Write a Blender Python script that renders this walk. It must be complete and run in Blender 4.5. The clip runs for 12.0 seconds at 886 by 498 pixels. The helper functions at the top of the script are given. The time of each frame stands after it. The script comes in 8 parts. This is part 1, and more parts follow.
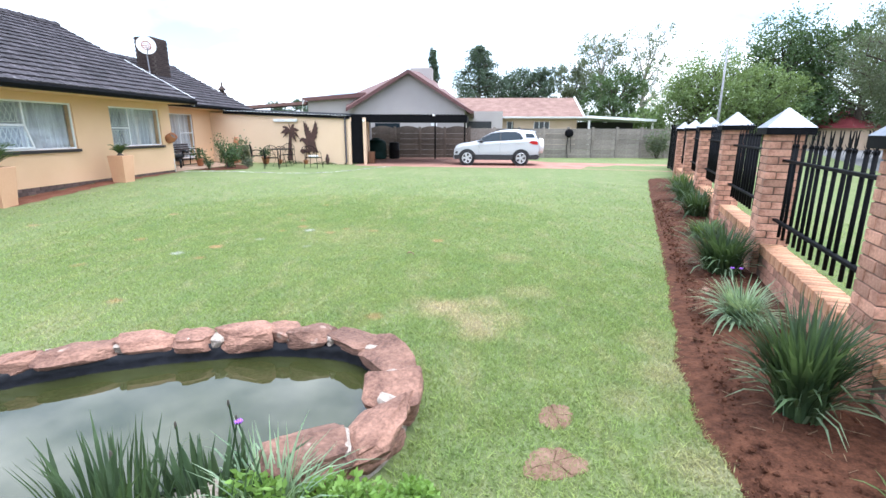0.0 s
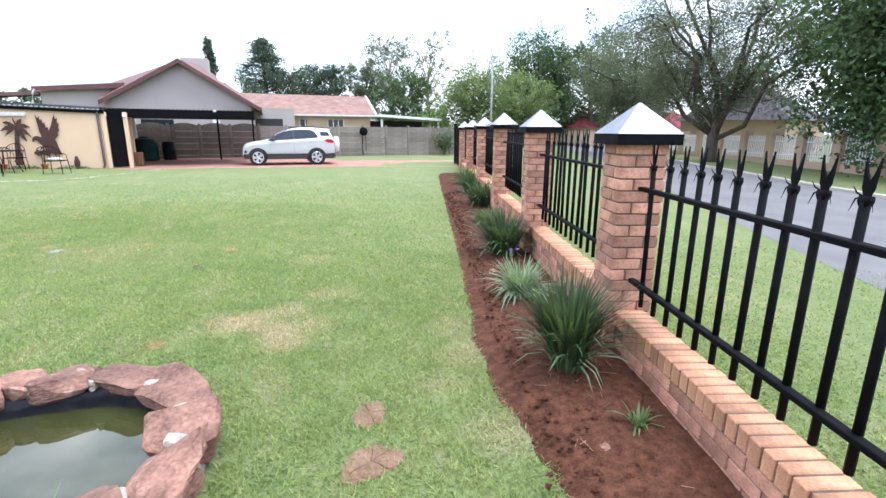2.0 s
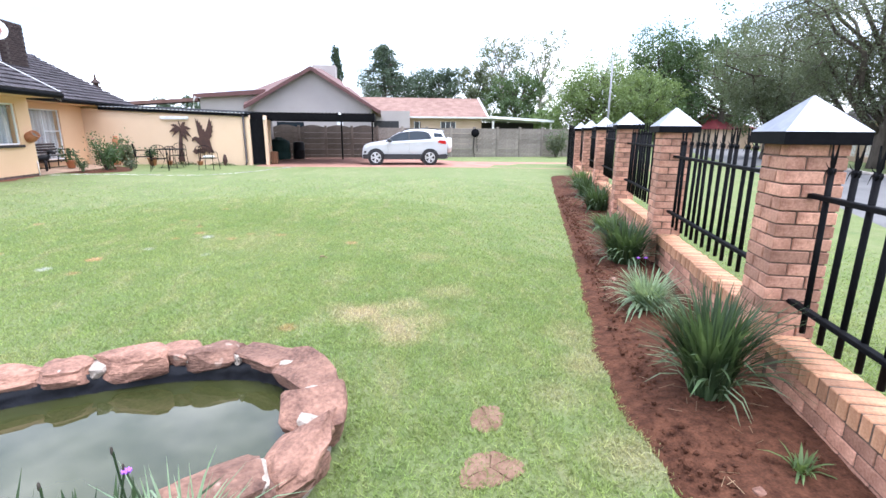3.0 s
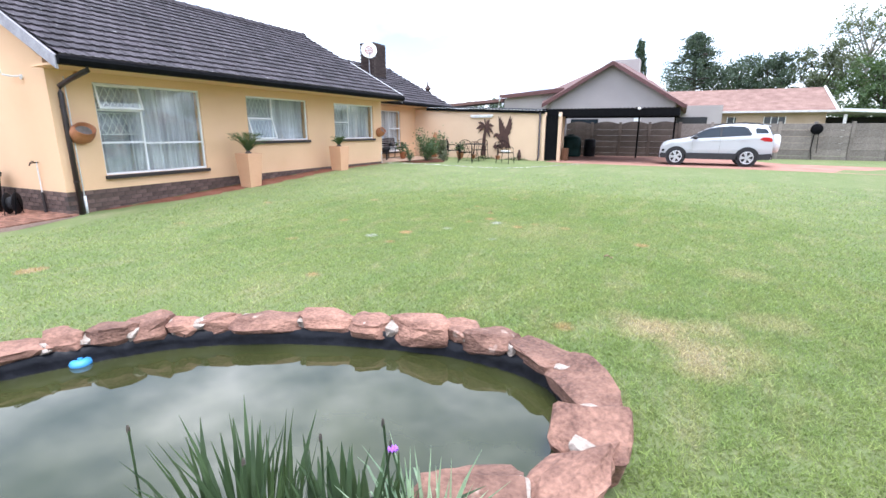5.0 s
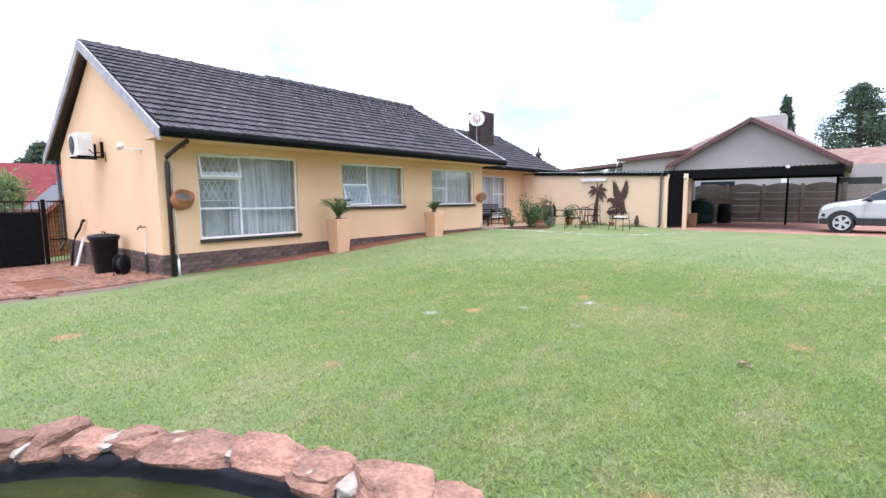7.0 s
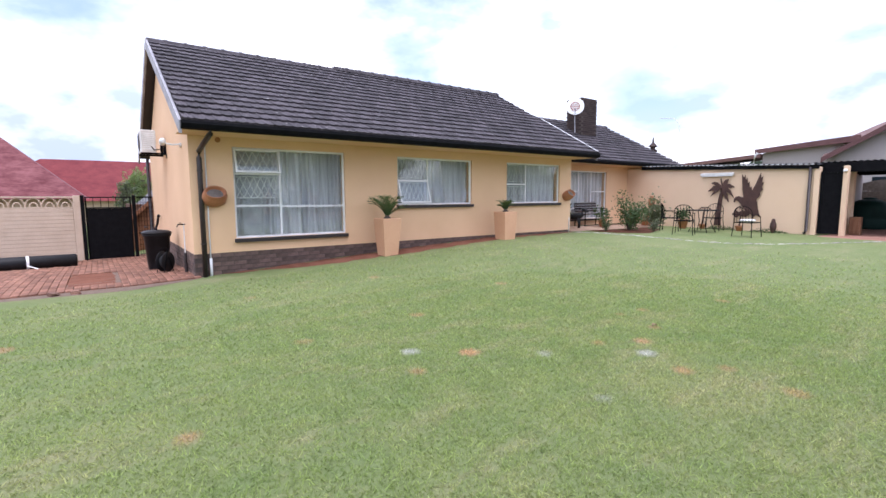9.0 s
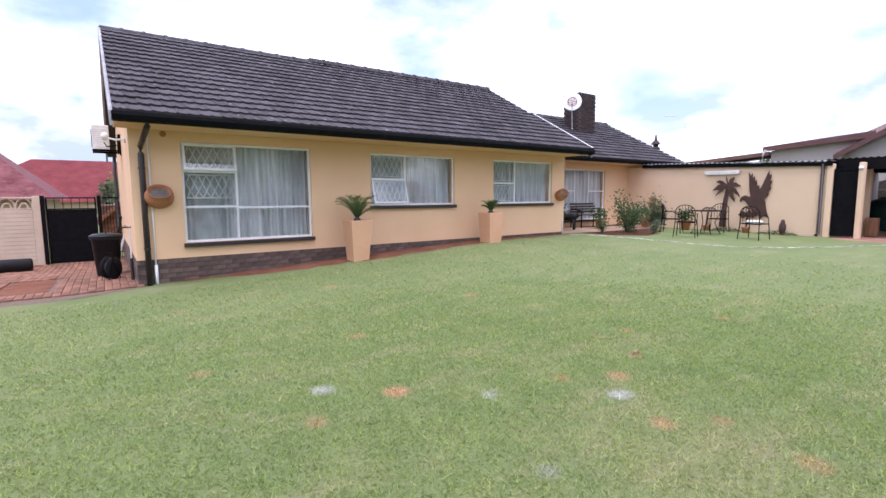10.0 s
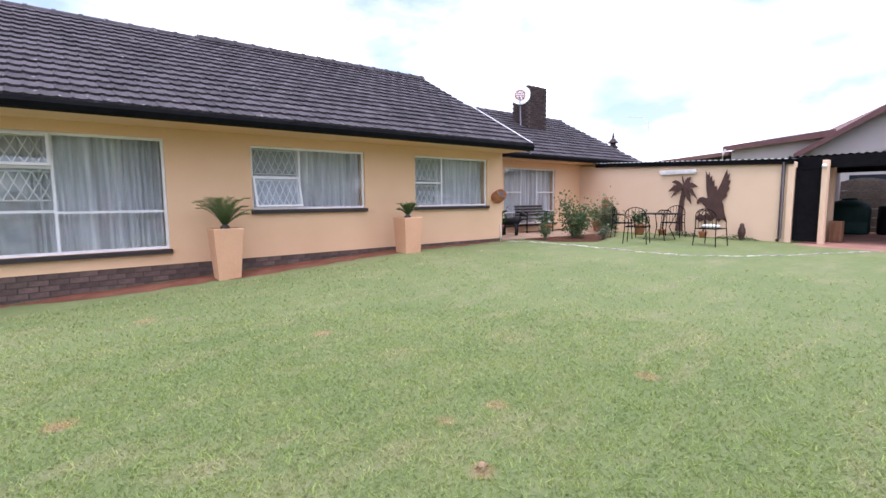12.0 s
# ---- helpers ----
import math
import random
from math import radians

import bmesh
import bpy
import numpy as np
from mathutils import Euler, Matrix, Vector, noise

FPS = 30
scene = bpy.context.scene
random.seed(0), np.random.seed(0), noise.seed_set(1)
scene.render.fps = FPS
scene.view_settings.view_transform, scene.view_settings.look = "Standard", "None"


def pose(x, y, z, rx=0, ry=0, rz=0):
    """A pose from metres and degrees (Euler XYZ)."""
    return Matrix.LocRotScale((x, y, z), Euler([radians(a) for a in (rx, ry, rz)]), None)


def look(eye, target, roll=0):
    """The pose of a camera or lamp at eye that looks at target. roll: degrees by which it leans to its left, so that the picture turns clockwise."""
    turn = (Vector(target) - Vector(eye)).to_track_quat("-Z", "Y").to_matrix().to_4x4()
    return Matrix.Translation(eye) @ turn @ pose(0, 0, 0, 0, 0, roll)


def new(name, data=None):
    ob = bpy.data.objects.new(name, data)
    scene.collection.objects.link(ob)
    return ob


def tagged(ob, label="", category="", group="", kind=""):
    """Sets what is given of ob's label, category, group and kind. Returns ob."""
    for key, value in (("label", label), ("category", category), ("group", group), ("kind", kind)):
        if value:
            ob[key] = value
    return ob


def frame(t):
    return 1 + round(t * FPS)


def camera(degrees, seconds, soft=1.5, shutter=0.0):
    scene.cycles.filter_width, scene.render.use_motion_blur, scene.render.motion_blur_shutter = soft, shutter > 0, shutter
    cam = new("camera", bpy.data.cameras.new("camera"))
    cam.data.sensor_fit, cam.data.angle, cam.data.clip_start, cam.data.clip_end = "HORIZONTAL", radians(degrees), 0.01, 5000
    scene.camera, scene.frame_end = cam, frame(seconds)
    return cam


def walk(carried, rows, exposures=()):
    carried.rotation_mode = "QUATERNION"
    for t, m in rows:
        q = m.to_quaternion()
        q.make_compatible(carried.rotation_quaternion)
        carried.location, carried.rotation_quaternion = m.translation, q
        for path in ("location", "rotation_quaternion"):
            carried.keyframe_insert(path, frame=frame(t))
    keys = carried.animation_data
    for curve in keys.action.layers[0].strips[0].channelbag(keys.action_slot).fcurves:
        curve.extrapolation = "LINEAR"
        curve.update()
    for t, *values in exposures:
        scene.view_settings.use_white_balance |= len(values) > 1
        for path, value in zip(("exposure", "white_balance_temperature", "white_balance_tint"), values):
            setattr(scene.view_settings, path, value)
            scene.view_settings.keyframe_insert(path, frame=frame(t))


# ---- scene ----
# ---- camera and walk ----
cam = camera(85.8, 12.0)
PATH = [
    (0, (-0.585, -0.662, 1.702), (-0.712, 1.275, 1.223), 0.2),
    (0.5, (-0.552, -0.672, 1.703), (-0.381, 1.262, 1.224), 0.2),
    (1, (-0.52, -0.691, 1.713), (-0.082, 1.201, 1.233), 0.2),
    (1.5, (-0.505, -0.672, 1.704), (0.134, 1.161, 1.224), 0.4),
    (2, (-0.526, -0.615, 1.698), (0.132, 1.211, 1.216), 0.4),
    (2.5, (-0.577, -0.552, 1.686), (-0.012, 1.305, 1.206), 0.5),
    (3, (-0.644, -0.503, 1.669), (-0.403, 1.424, 1.192), 0.4),
    (3.5, (-0.668, -0.45, 1.644), (-0.775, 1.491, 1.173), 0.2),
    (3.7, (-0.7, -0.403, 1.651), (-0.932, 1.523, 1.164), 0.6),
    (5.3, (-0.834, 0.067, 1.491), (-1.767, 1.771, 1.014), 0.1),
    (5.5, (-0.843, 0.196, 1.487), (-1.818, 1.875, 1.007), 0.2),
    (6, (-0.911, 0.462, 1.468), (-1.958, 2.095, 0.982), 0.3),
    (6.5, (-0.884, 0.848, 1.427), (-2.042, 2.435, 1.051), -0.1),
    (7, (-0.911, 1.278, 1.421), (-2.191, 2.801, 1.211), -0.5),
    (7.5, (-0.875, 1.782, 1.419), (-2.27, 3.2, 1.211), -0.5),
    (9.5, (-1.322, 3.898, 1.437), (-2.945, 5.046, 1.22), -0.2),
    (10, (-1.518, 4.419, 1.418), (-3.14, 5.569, 1.2), -0.3),
    (10.5, (-1.717, 4.924, 1.419), (-3.328, 6.087, 1.198), -0.1),
    (11, (-1.886, 5.462, 1.393), (-3.475, 6.657, 1.176), -0.3),
    (11.5, (-2.08, 5.973, 1.385), (-3.651, 7.191, 1.169), -0.4),
    (12, (-2.17, 6.56, 1.406), (-3.729, 7.795, 1.196), -0.4),
]
EXPOSURES = [(0.0, 1.28, 5900, 9), (2.0, 1.22, 6000, 13), (3.2, 1.40, 6000, 14), (5.5, 1.22, 6000, 13), (6.5, 1.20, 6020, 14), (7.5, 0.99, 6050, 16), (9.5, 0.75, 6120, 21), (12.0, 0.86, 6120, 24)]
walk(cam, [(t, look(eye, target, roll)) for t, eye, target, roll in PATH], EXPOSURES)

# ---- world, sun, exposure ----
world = bpy.data.worlds.new("world")
scene.world = world
world.use_nodes = True
wn, wl = world.node_tree.nodes, world.node_tree.links
wn.clear()
w_out = wn.new("ShaderNodeOutputWorld")
w_bg = wn.new("ShaderNodeBackground")
w_sky = wn.new("ShaderNodeTexSky")
w_sky.sky_type = "NISHITA"
w_sky.sun_disc = False
w_sky.sun_elevation = radians(70)
w_sky.sun_rotation = radians(121)
w_gain = wn.new("ShaderNodeVectorMath")
w_gain.operation = "SCALE"
w_gain.inputs["Scale"].default_value = 0.15
wl.new(w_sky.outputs[0], w_gain.inputs[0])
w_tc = wn.new("ShaderNodeTexCoord")
w_map = wn.new("ShaderNodeMapping")
w_map.inputs["Scale"].default_value = (1.0, 1.0, 2.2)
wl.new(w_tc.outputs["Generated"], w_map.inputs[0])
w_noise = wn.new("ShaderNodeTexNoise")
w_noise.inputs["Scale"].default_value = 2.6
w_noise.inputs["Detail"].default_value = 7.0
w_noise.inputs["Roughness"].default_value = 0.55
wl.new(w_map.outputs[0], w_noise.inputs["Vector"])
w_ramp = wn.new("ShaderNodeValToRGB")
w_ramp.color_ramp.elements[0].position, w_ramp.color_ramp.elements[1].position = 0.40, 0.60
w_ramp.color_ramp.elements[0].color = (0.3, 0.3, 0.3, 1)
w_ramp.color_ramp.elements[1].color = (1, 1, 1, 1)
wl.new(w_noise.outputs["Fac"], w_ramp.inputs[0])
w_mix = wn.new("ShaderNodeMix")
w_mix.data_type = "RGBA"
wl.new(w_ramp.outputs[0], w_mix.inputs["Factor"])
wl.new(w_gain.outputs[0], w_mix.inputs["A"])
w_cloud = wn.new("ShaderNodeTexNoise")
w_cloud.inputs["Scale"].default_value = 4.5
w_cloud.inputs["Detail"].default_value = 6.0
wl.new(w_map.outputs[0], w_cloud.inputs["Vector"])
w_tone = wn.new("ShaderNodeValToRGB")
w_tone.color_ramp.elements[0].position, w_tone.color_ramp.elements[1].position = 0.35, 0.65
w_tone.color_ramp.elements[0].color = (0.52, 0.62, 0.80, 1)
w_tone.color_ramp.elements[1].color = (1.80, 1.82, 1.88, 1)
wl.new(w_cloud.outputs["Fac"], w_tone.inputs[0])
wl.new(w_tone.outputs[0], w_mix.inputs["B"])
wl.new(w_mix.outputs["Result"], w_bg.inputs["Color"])
w_split = wn.new("ShaderNodeSeparateXYZ")
wl.new(w_tc.outputs["Generated"], w_split.inputs[0])
w_up = wn.new("ShaderNodeMapRange")
w_up.inputs["From Min"].default_value, w_up.inputs["From Max"].default_value = 0.0, 1.0
w_up.inputs["To Min"].default_value, w_up.inputs["To Max"].default_value = 0.78, 1.5
wl.new(w_split.outputs["Z"], w_up.inputs["Value"])
wl.new(w_up.outputs[0], w_bg.inputs["Strength"])
wl.new(w_bg.outputs[0], w_out.inputs[0])

sun_data = bpy.data.lights.new("sun", "SUN")
sun_data.energy = 1.5
sun_data.angle = radians(32)
sun_data.color = (1.0, 0.975, 0.94)
sun = new("sun", sun_data)
sun.matrix_world = look((0, 0, 30), (-9, 5.5, 0))

# ---- materials ----
def material(name, a, b, scale=6.0, rough=0.8, bump=0.0, bump_scale=None, fine=40.0, metal=0.0, spread=0.0, island=False,
             stretch=(1, 1, 1), coat=0.0, spec=0.5, transmission=0.0, speck=None):
    """A surface that wanders between the colours a and b at a coarse and a fine scale, with relief, and differs from piece to piece by spread."""
    m = bpy.data.materials.new(name)
    m.use_nodes = True
    nt = m.node_tree
    n, l = nt.nodes, nt.links
    p = n["Principled BSDF"]
    tc = n.new("ShaderNodeTexCoord")
    mp = n.new("ShaderNodeMapping")
    mp.inputs["Scale"].default_value = stretch
    l.new(tc.outputs["Object"], mp.inputs[0])
    coarse = n.new("ShaderNodeTexNoise")
    coarse.inputs["Scale"].default_value = scale
    coarse.inputs["Detail"].default_value = 5
    l.new(mp.outputs[0], coarse.inputs["Vector"])
    grain = n.new("ShaderNodeTexNoise")
    grain.inputs["Scale"].default_value = fine
    grain.inputs["Detail"].default_value = 3
    l.new(mp.outputs[0], grain.inputs["Vector"])
    add = n.new("ShaderNodeMath")
    add.operation = "MULTIPLY_ADD"
    l.new(grain.outputs["Fac"], add.inputs[0])
    add.inputs[1].default_value = 0.45
    half = n.new("ShaderNodeMath")
    half.operation = "MULTIPLY"
    half.inputs[1].default_value = 0.75
    l.new(coarse.outputs["Fac"], half.inputs[0])
    l.new(half.outputs[0], add.inputs[2])
    ramp = n.new("ShaderNodeValToRGB")
    ramp.color_ramp.elements[0].position, ramp.color_ramp.elements[1].position = 0.38, 0.82
    ramp.color_ramp.elements[0].color = (*a, 1)
    ramp.color_ramp.elements[1].color = (*b, 1)
    l.new(add.outputs[0], ramp.inputs[0])
    colour = ramp.outputs[0]
    if spread:
        if island:
            src = n.new("ShaderNodeNewGeometry").outputs["Random Per Island"]
        else:
            src = n.new("ShaderNodeObjectInfo").outputs["Random"]
        rng = n.new("ShaderNodeMapRange")
        rng.inputs["To Min"].default_value, rng.inputs["To Max"].default_value = 1 - spread, 1 + spread
        l.new(src, rng.inputs["Value"])
        hsv = n.new("ShaderNodeHueSaturation")
        l.new(rng.outputs[0], hsv.inputs["Value"])
        l.new(colour, hsv.inputs["Color"])
        colour = hsv.outputs[0]
    if speck:
        sn = n.new("ShaderNodeTexNoise")
        sn.inputs["Scale"].default_value, sn.inputs["Detail"].default_value = speck[1], 4
        l.new(n.new("ShaderNodeNewGeometry").outputs["Position"], sn.inputs["Vector"])
        sr = n.new("ShaderNodeMapRange")
        sr.inputs["From Min"].default_value, sr.inputs["From Max"].default_value = speck[2], speck[2] + 0.06
        sr.inputs["To Max"].default_value = 0.7
        l.new(sn.outputs["Fac"], sr.inputs["Value"])
        sm = n.new("ShaderNodeMix")
        sm.data_type = "RGBA"
        l.new(sr.outputs[0], sm.inputs["Factor"])
        l.new(colour, sm.inputs["A"])
        sm.inputs["B"].default_value = (*speck[0], 1)
        colour = sm.outputs["Result"]
    l.new(colour, p.inputs["Base Color"])
    p.inputs["Roughness"].default_value = rough
    p.inputs["Metallic"].default_value = metal
    p.inputs["Coat Weight"].default_value = coat
    p.inputs["Specular IOR Level"].default_value = spec
    p.inputs["Transmission Weight"].default_value = transmission
    if bump:
        bn = n.new("ShaderNodeTexNoise")
        bn.inputs["Scale"].default_value = bump_scale or fine
        bn.inputs["Detail"].default_value = 6
        l.new(mp.outputs[0], bn.inputs["Vector"])
        bp = n.new("ShaderNodeBump")
        bp.inputs["Strength"].default_value = bump
        bp.inputs["Distance"].default_value = 0.02
        l.new(bn.outputs["Fac"], bp.inputs["Height"])
        l.new(bp.outputs[0], p.inputs["Normal"])
    return m


def leaf_material(name, a, b, scale=0.8):
    """Leaves: light comes through them a little, and every leaf differs."""
    m = material(name, a, b, scale=scale, rough=0.55, fine=9, spread=0.35, island=True, spec=0.3)
    nt = m.node_tree
    p = nt.nodes["Principled BSDF"]
    tr = nt.nodes.new("ShaderNodeBsdfTranslucent")
    tr.inputs["Color"].default_value = (min(1, b[0] * 1.6), min(1, b[1] * 1.6), b[2], 1)
    mix = nt.nodes.new("ShaderNodeMixShader")
    mix.inputs[0].default_value = 0.25
    nt.links.new(p.outputs[0], mix.inputs[1])
    nt.links.new(tr.outputs[0], mix.inputs[2])
    nt.links.new(mix.outputs[0], nt.nodes["Material Output"].inputs[0])
    return m


# worn spots in the lawn: x, y, radius, depth
BARE = [(-4.45, 6.07, 0.085, 0.9), (-3.66, 7.6, 0.07, 0.8), (-3.03, 7.15, 0.07, 0.7), (-2.83, 7.47, 0.06, 0.55), (-3.89, 7.22, 0.05, 0.6), (-4.33, 5.43, 0.06, 0.6), (-5.9, 6.44, 0.08, 0.6), (-4.34, 8.72, 0.06, 0.5), (-4.38, 8.33, 0.05, 0.45),
        (-1.15, 6.7, 0.08, 0.7), (-6.68, 8.55, 0.08, 0.6), (-2.31, 7.35, 0.08, 0.5), (-8.44, 7.2, 0.08, 0.55), (-7.2, 2.5, 0.14, 0.7), (-4.24, 3.73, 0.06, 0.7), (-1.5, 3.5, 0.07, 0.6), (-3.84, 8.13, 0.05, 0.7), (-3.95, 9.94, 0.08, 0.5),
        (-5.69, 4.96, 0.08, 0.4), (-8.34, 5.12, 0.08, 0.4)]
ASHY = [(-4.8, 5.65, 0.07, 0.75), (-3.44, 7.31, 0.08, 0.8), (-4.0, 6.59, 0.06, 0.5), (-3.1, 6.2, 0.05, 0.4)]



def lawn_material(blade=False):
    """Kikuyu lawn: green with straw-coloured thin spots, one large worn patch and mower-wide tone changes."""
    m = bpy.data.materials.new("lawn")
    m.use_nodes = True
    n, l = m.node_tree.nodes, m.node_tree.links
    p = n["Principled BSDF"]
    pos = n.new("ShaderNodeNewGeometry").outputs["Position"]

    def nz(scale, detail=4, rough=0.6):
        t = n.new("ShaderNodeTexNoise")
        t.inputs["Scale"].default_value, t.inputs["Detail"].default_value, t.inputs["Roughness"].default_value = scale, detail, rough
        l.new(pos, t.inputs["Vector"])
        return t.outputs["Fac"]

    def ramp(src, p0, p1, c0, c1):
        r = n.new("ShaderNodeValToRGB")
        r.color_ramp.elements[0].position, r.color_ramp.elements[1].position = p0, p1
        r.color_ramp.elements[0].color, r.color_ramp.elements[1].color = (*c0, 1), (*c1, 1)
        l.new(src, r.inputs[0])
        return r.outputs[0]

    def mix(f, a, b):
        x = n.new("ShaderNodeMix")
        x.data_type = "RGBA"
        l.new(f, x.inputs["Factor"])
        l.new(a, x.inputs["A"])
        if isinstance(b, tuple):
            x.inputs["B"].default_value = (*b, 1)
        else:
            l.new(b, x.inputs["B"])
        return x.outputs["Result"]

    def maths(op, a, b):
        x = n.new("ShaderNodeMath")
        x.operation, x.use_clamp = op, True
        l.new(a, x.inputs[0])
        if isinstance(b, float):
            x.inputs[1].default_value = b
        else:
            l.new(b, x.inputs[1])
        return x.outputs[0]

    green = mix(ramp(nz(0.55), 0.35, 0.65, (0, 0, 0), (1, 1, 1)), ramp(nz(38, 5, 0.75), 0.3, 0.72, (0.140, 0.180, 0.064), (0.192, 0.238, 0.092)),
                ramp(nz(30, 5, 0.75), 0.3, 0.72, (0.164, 0.198, 0.074), (0.244, 0.274, 0.117)))
    streak = n.new("ShaderNodeMapping")
    streak.inputs["Scale"].default_value = (1.0, 0.35, 1.0)
    streak.inputs["Rotation"].default_value = (0, 0, 0.3)
    l.new(pos, streak.inputs["Vector"])
    wide = n.new("ShaderNodeTexNoise")
    wide.inputs["Scale"].default_value, wide.inputs["Detail"].default_value, wide.inputs["Roughness"].default_value = 2.6, 9, 0.82
    l.new(streak.outputs[0], wide.inputs["Vector"])
    lush = ramp(nz(2.3, 5, 0.65), 0.40, 0.66, (0, 0, 0), (0.30, 0.30, 0.30))
    green = mix(lush, green, ramp(nz(42, 4, 0.7), 0.3, 0.7, (0.058, 0.108, 0.044), (0.170, 0.245, 0.104)))
    knot = ramp(nz(11, 6, 0.8), 0.46, 0.56, (0, 0, 0), (0.08, 0.08, 0.08))
    green = mix(knot, green, ramp(nz(70, 3, 0.7), 0.3, 0.7, (0.045, 0.085, 0.028), (0.15, 0.215, 0.075)))
    thin = ramp(wide.outputs["Fac"], 0.50, 0.68, (0, 0, 0), (0.48, 0.48, 0.48))
    straw = ramp(nz(45, 4), 0.3, 0.7, (0.24, 0.195, 0.11), (0.44, 0.38, 0.25))
    col = mix(thin, green, straw)

    flat = n.new("ShaderNodeVectorMath")
    flat.operation = "MULTIPLY"
    flat.inputs[1].default_value = (1, 1, 0)
    l.new(pos, flat.inputs[0])
    ragged, small = nz(3.5, 5, 0.7), nz(16, 5, 0.75)
    grain = ramp(nz(60, 3, 0.8), 0.3, 0.5, (0.4, 0.4, 0.4), (1, 1, 1))

    def spot(x, y, r, soft, depth):
        d = n.new("ShaderNodeVectorMath")
        d.operation = "DISTANCE"
        l.new(flat.outputs[0], d.inputs[0])
        d.inputs[1].default_value = (x, y, 0)
        wob = n.new("ShaderNodeMath")
        wob.operation = "MULTIPLY_ADD"
        l.new(ragged if r > 0.19 else small, wob.inputs[0])
        wob.inputs[1].default_value = -r * 1.9
        l.new(d.outputs["Value"], wob.inputs[2])
        rng = n.new("ShaderNodeMapRange")
        rng.inputs["From Min"].default_value, rng.inputs["From Max"].default_value = r * 0.1 + soft, r * 0.1 - soft
        rng.inputs["To Max"].default_value = depth
        l.new(wob.outputs[0], rng.inputs["Value"])
        return rng.outputs[0]

    def worn(spots, colour):
        total = None
        for q in spots:
            one = spot(*q)
            total = one if total is None else maths("ADD", total, one)
        return mix(maths("MULTIPLY", total, grain), col, colour)

    mottle = ramp(nz(5.5, 7, 0.82), 0.54, 0.68, (0, 0, 0), (0.22, 0.22, 0.22))
    col = mix(mottle, col, straw)
    col = worn(((-0.95, 3.73, 0.18, 0.10, 0.75), (-0.61, 3.53, 0.17, 0.09, 0.8), (-0.45, 3.95, 0.16, 0.10, 0.65), (-0.78, 3.85, 0.15, 0.08, 0.7), (-0.52, 3.24, 0.17, 0.09, 0.8), (-0.28, 3.55, 0.14, 0.10, 0.6), (-1.1, 3.95, 0.12, 0.1, 0.5),
                (0.05, 4.3, 0.18, 0.14, 0.45), (0.82, 2.56, 0.18, 0.12, 0.55), (0.95, 3.1, 0.17, 0.14, 0.45), (-0.08, 5.76, 0.2, 0.16, 0.45), (0.65, 1.55, 0.18, 0.12, 0.55), (0.45, 2.2, 0.14, 0.12, 0.4), (-2.6, 7.0, 0.6, 0.5, 0.2)), straw)
    earth = ramp(nz(50, 4, 0.8), 0.3, 0.7, (0.26, 0.155, 0.085), (0.52, 0.34, 0.21))
    col = worn([(x, y, r, 0.035, d) for x, y, r, d in BARE], earth)
    ash = ramp(nz(50, 4, 0.8), 0.3, 0.7, (0.27, 0.265, 0.24), (0.50, 0.49, 0.46))
    col = worn([(x, y, r, 0.035, d) for x, y, r, d in ASHY], ash)
    l.new(col, p.inputs["Base Color"])
    p.inputs["Roughness"].default_value = 0.9
    p.inputs["Specular IOR Level"].default_value = 0.15
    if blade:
        # Light that upright blades miss is put into their colour, different per blade.
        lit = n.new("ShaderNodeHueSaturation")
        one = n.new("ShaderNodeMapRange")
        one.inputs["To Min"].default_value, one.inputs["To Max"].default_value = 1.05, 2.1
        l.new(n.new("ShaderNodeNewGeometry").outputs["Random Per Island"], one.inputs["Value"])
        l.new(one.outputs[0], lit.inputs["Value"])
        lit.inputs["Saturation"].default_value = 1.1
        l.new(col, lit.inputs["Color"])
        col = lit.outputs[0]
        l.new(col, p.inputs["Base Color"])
        tr = n.new("ShaderNodeBsdfTranslucent")
        l.new(col, tr.inputs["Color"])
        half = n.new("ShaderNodeMixShader")
        half.inputs[0].default_value = 0.5
        l.new(p.outputs[0], half.inputs[1])
        l.new(tr.outputs[0], half.inputs[2])
        l.new(half.outputs[0], n["Material Output"].inputs[0])
        return m
    # Ground dimmed in its colour to match how the blades are lit.
    dimmed = n.new("ShaderNodeHueSaturation")
    dimmed.inputs["Value"].default_value = 0.84
    l.new(col, dimmed.inputs["Color"])
    l.new(dimmed.outputs[0], p.inputs["Base Color"])
    bp = n.new("ShaderNodeBump")
    bp.inputs["Strength"].default_value, bp.inputs["Distance"].default_value = 0.7, 0.02
    l.new(nz(55, 6, 0.75), bp.inputs["Height"])
    l.new(bp.outputs[0], p.inputs["Normal"])
    return m


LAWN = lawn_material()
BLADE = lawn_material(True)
SOIL = material("red_soil", (0.026, 0.010, 0.006), (0.132, 0.056, 0.032), scale=15, fine=80, rough=0.95, bump=1.0, bump_scale=30, spec=0.12)
REDDUST = material("red_earth", (0.115, 0.044, 0.027), (0.215, 0.095, 0.062), scale=3, fine=50, rough=0.95, bump=0.5, spec=0.1)
PLASTER = material("ochre_plaster", (0.68, 0.435, 0.25), (0.78, 0.52, 0.315), scale=0.7, fine=60, rough=0.85, bump=0.12, bump_scale=120)
PINKPLASTER = material("cream_plaster", (0.64, 0.45, 0.295), (0.72, 0.53, 0.36), scale=0.7, fine=60, rough=0.85, bump=0.12, bump_scale=120)
TILE = material("slate_grey_tile", (0.022, 0.018, 0.021), (0.080, 0.067, 0.074), scale=3.4, fine=26, rough=0.75, spec=0.3, bump=0.3, spread=0.32, speck=((0.34, 0.32, 0.31), 9.0, 0.67))
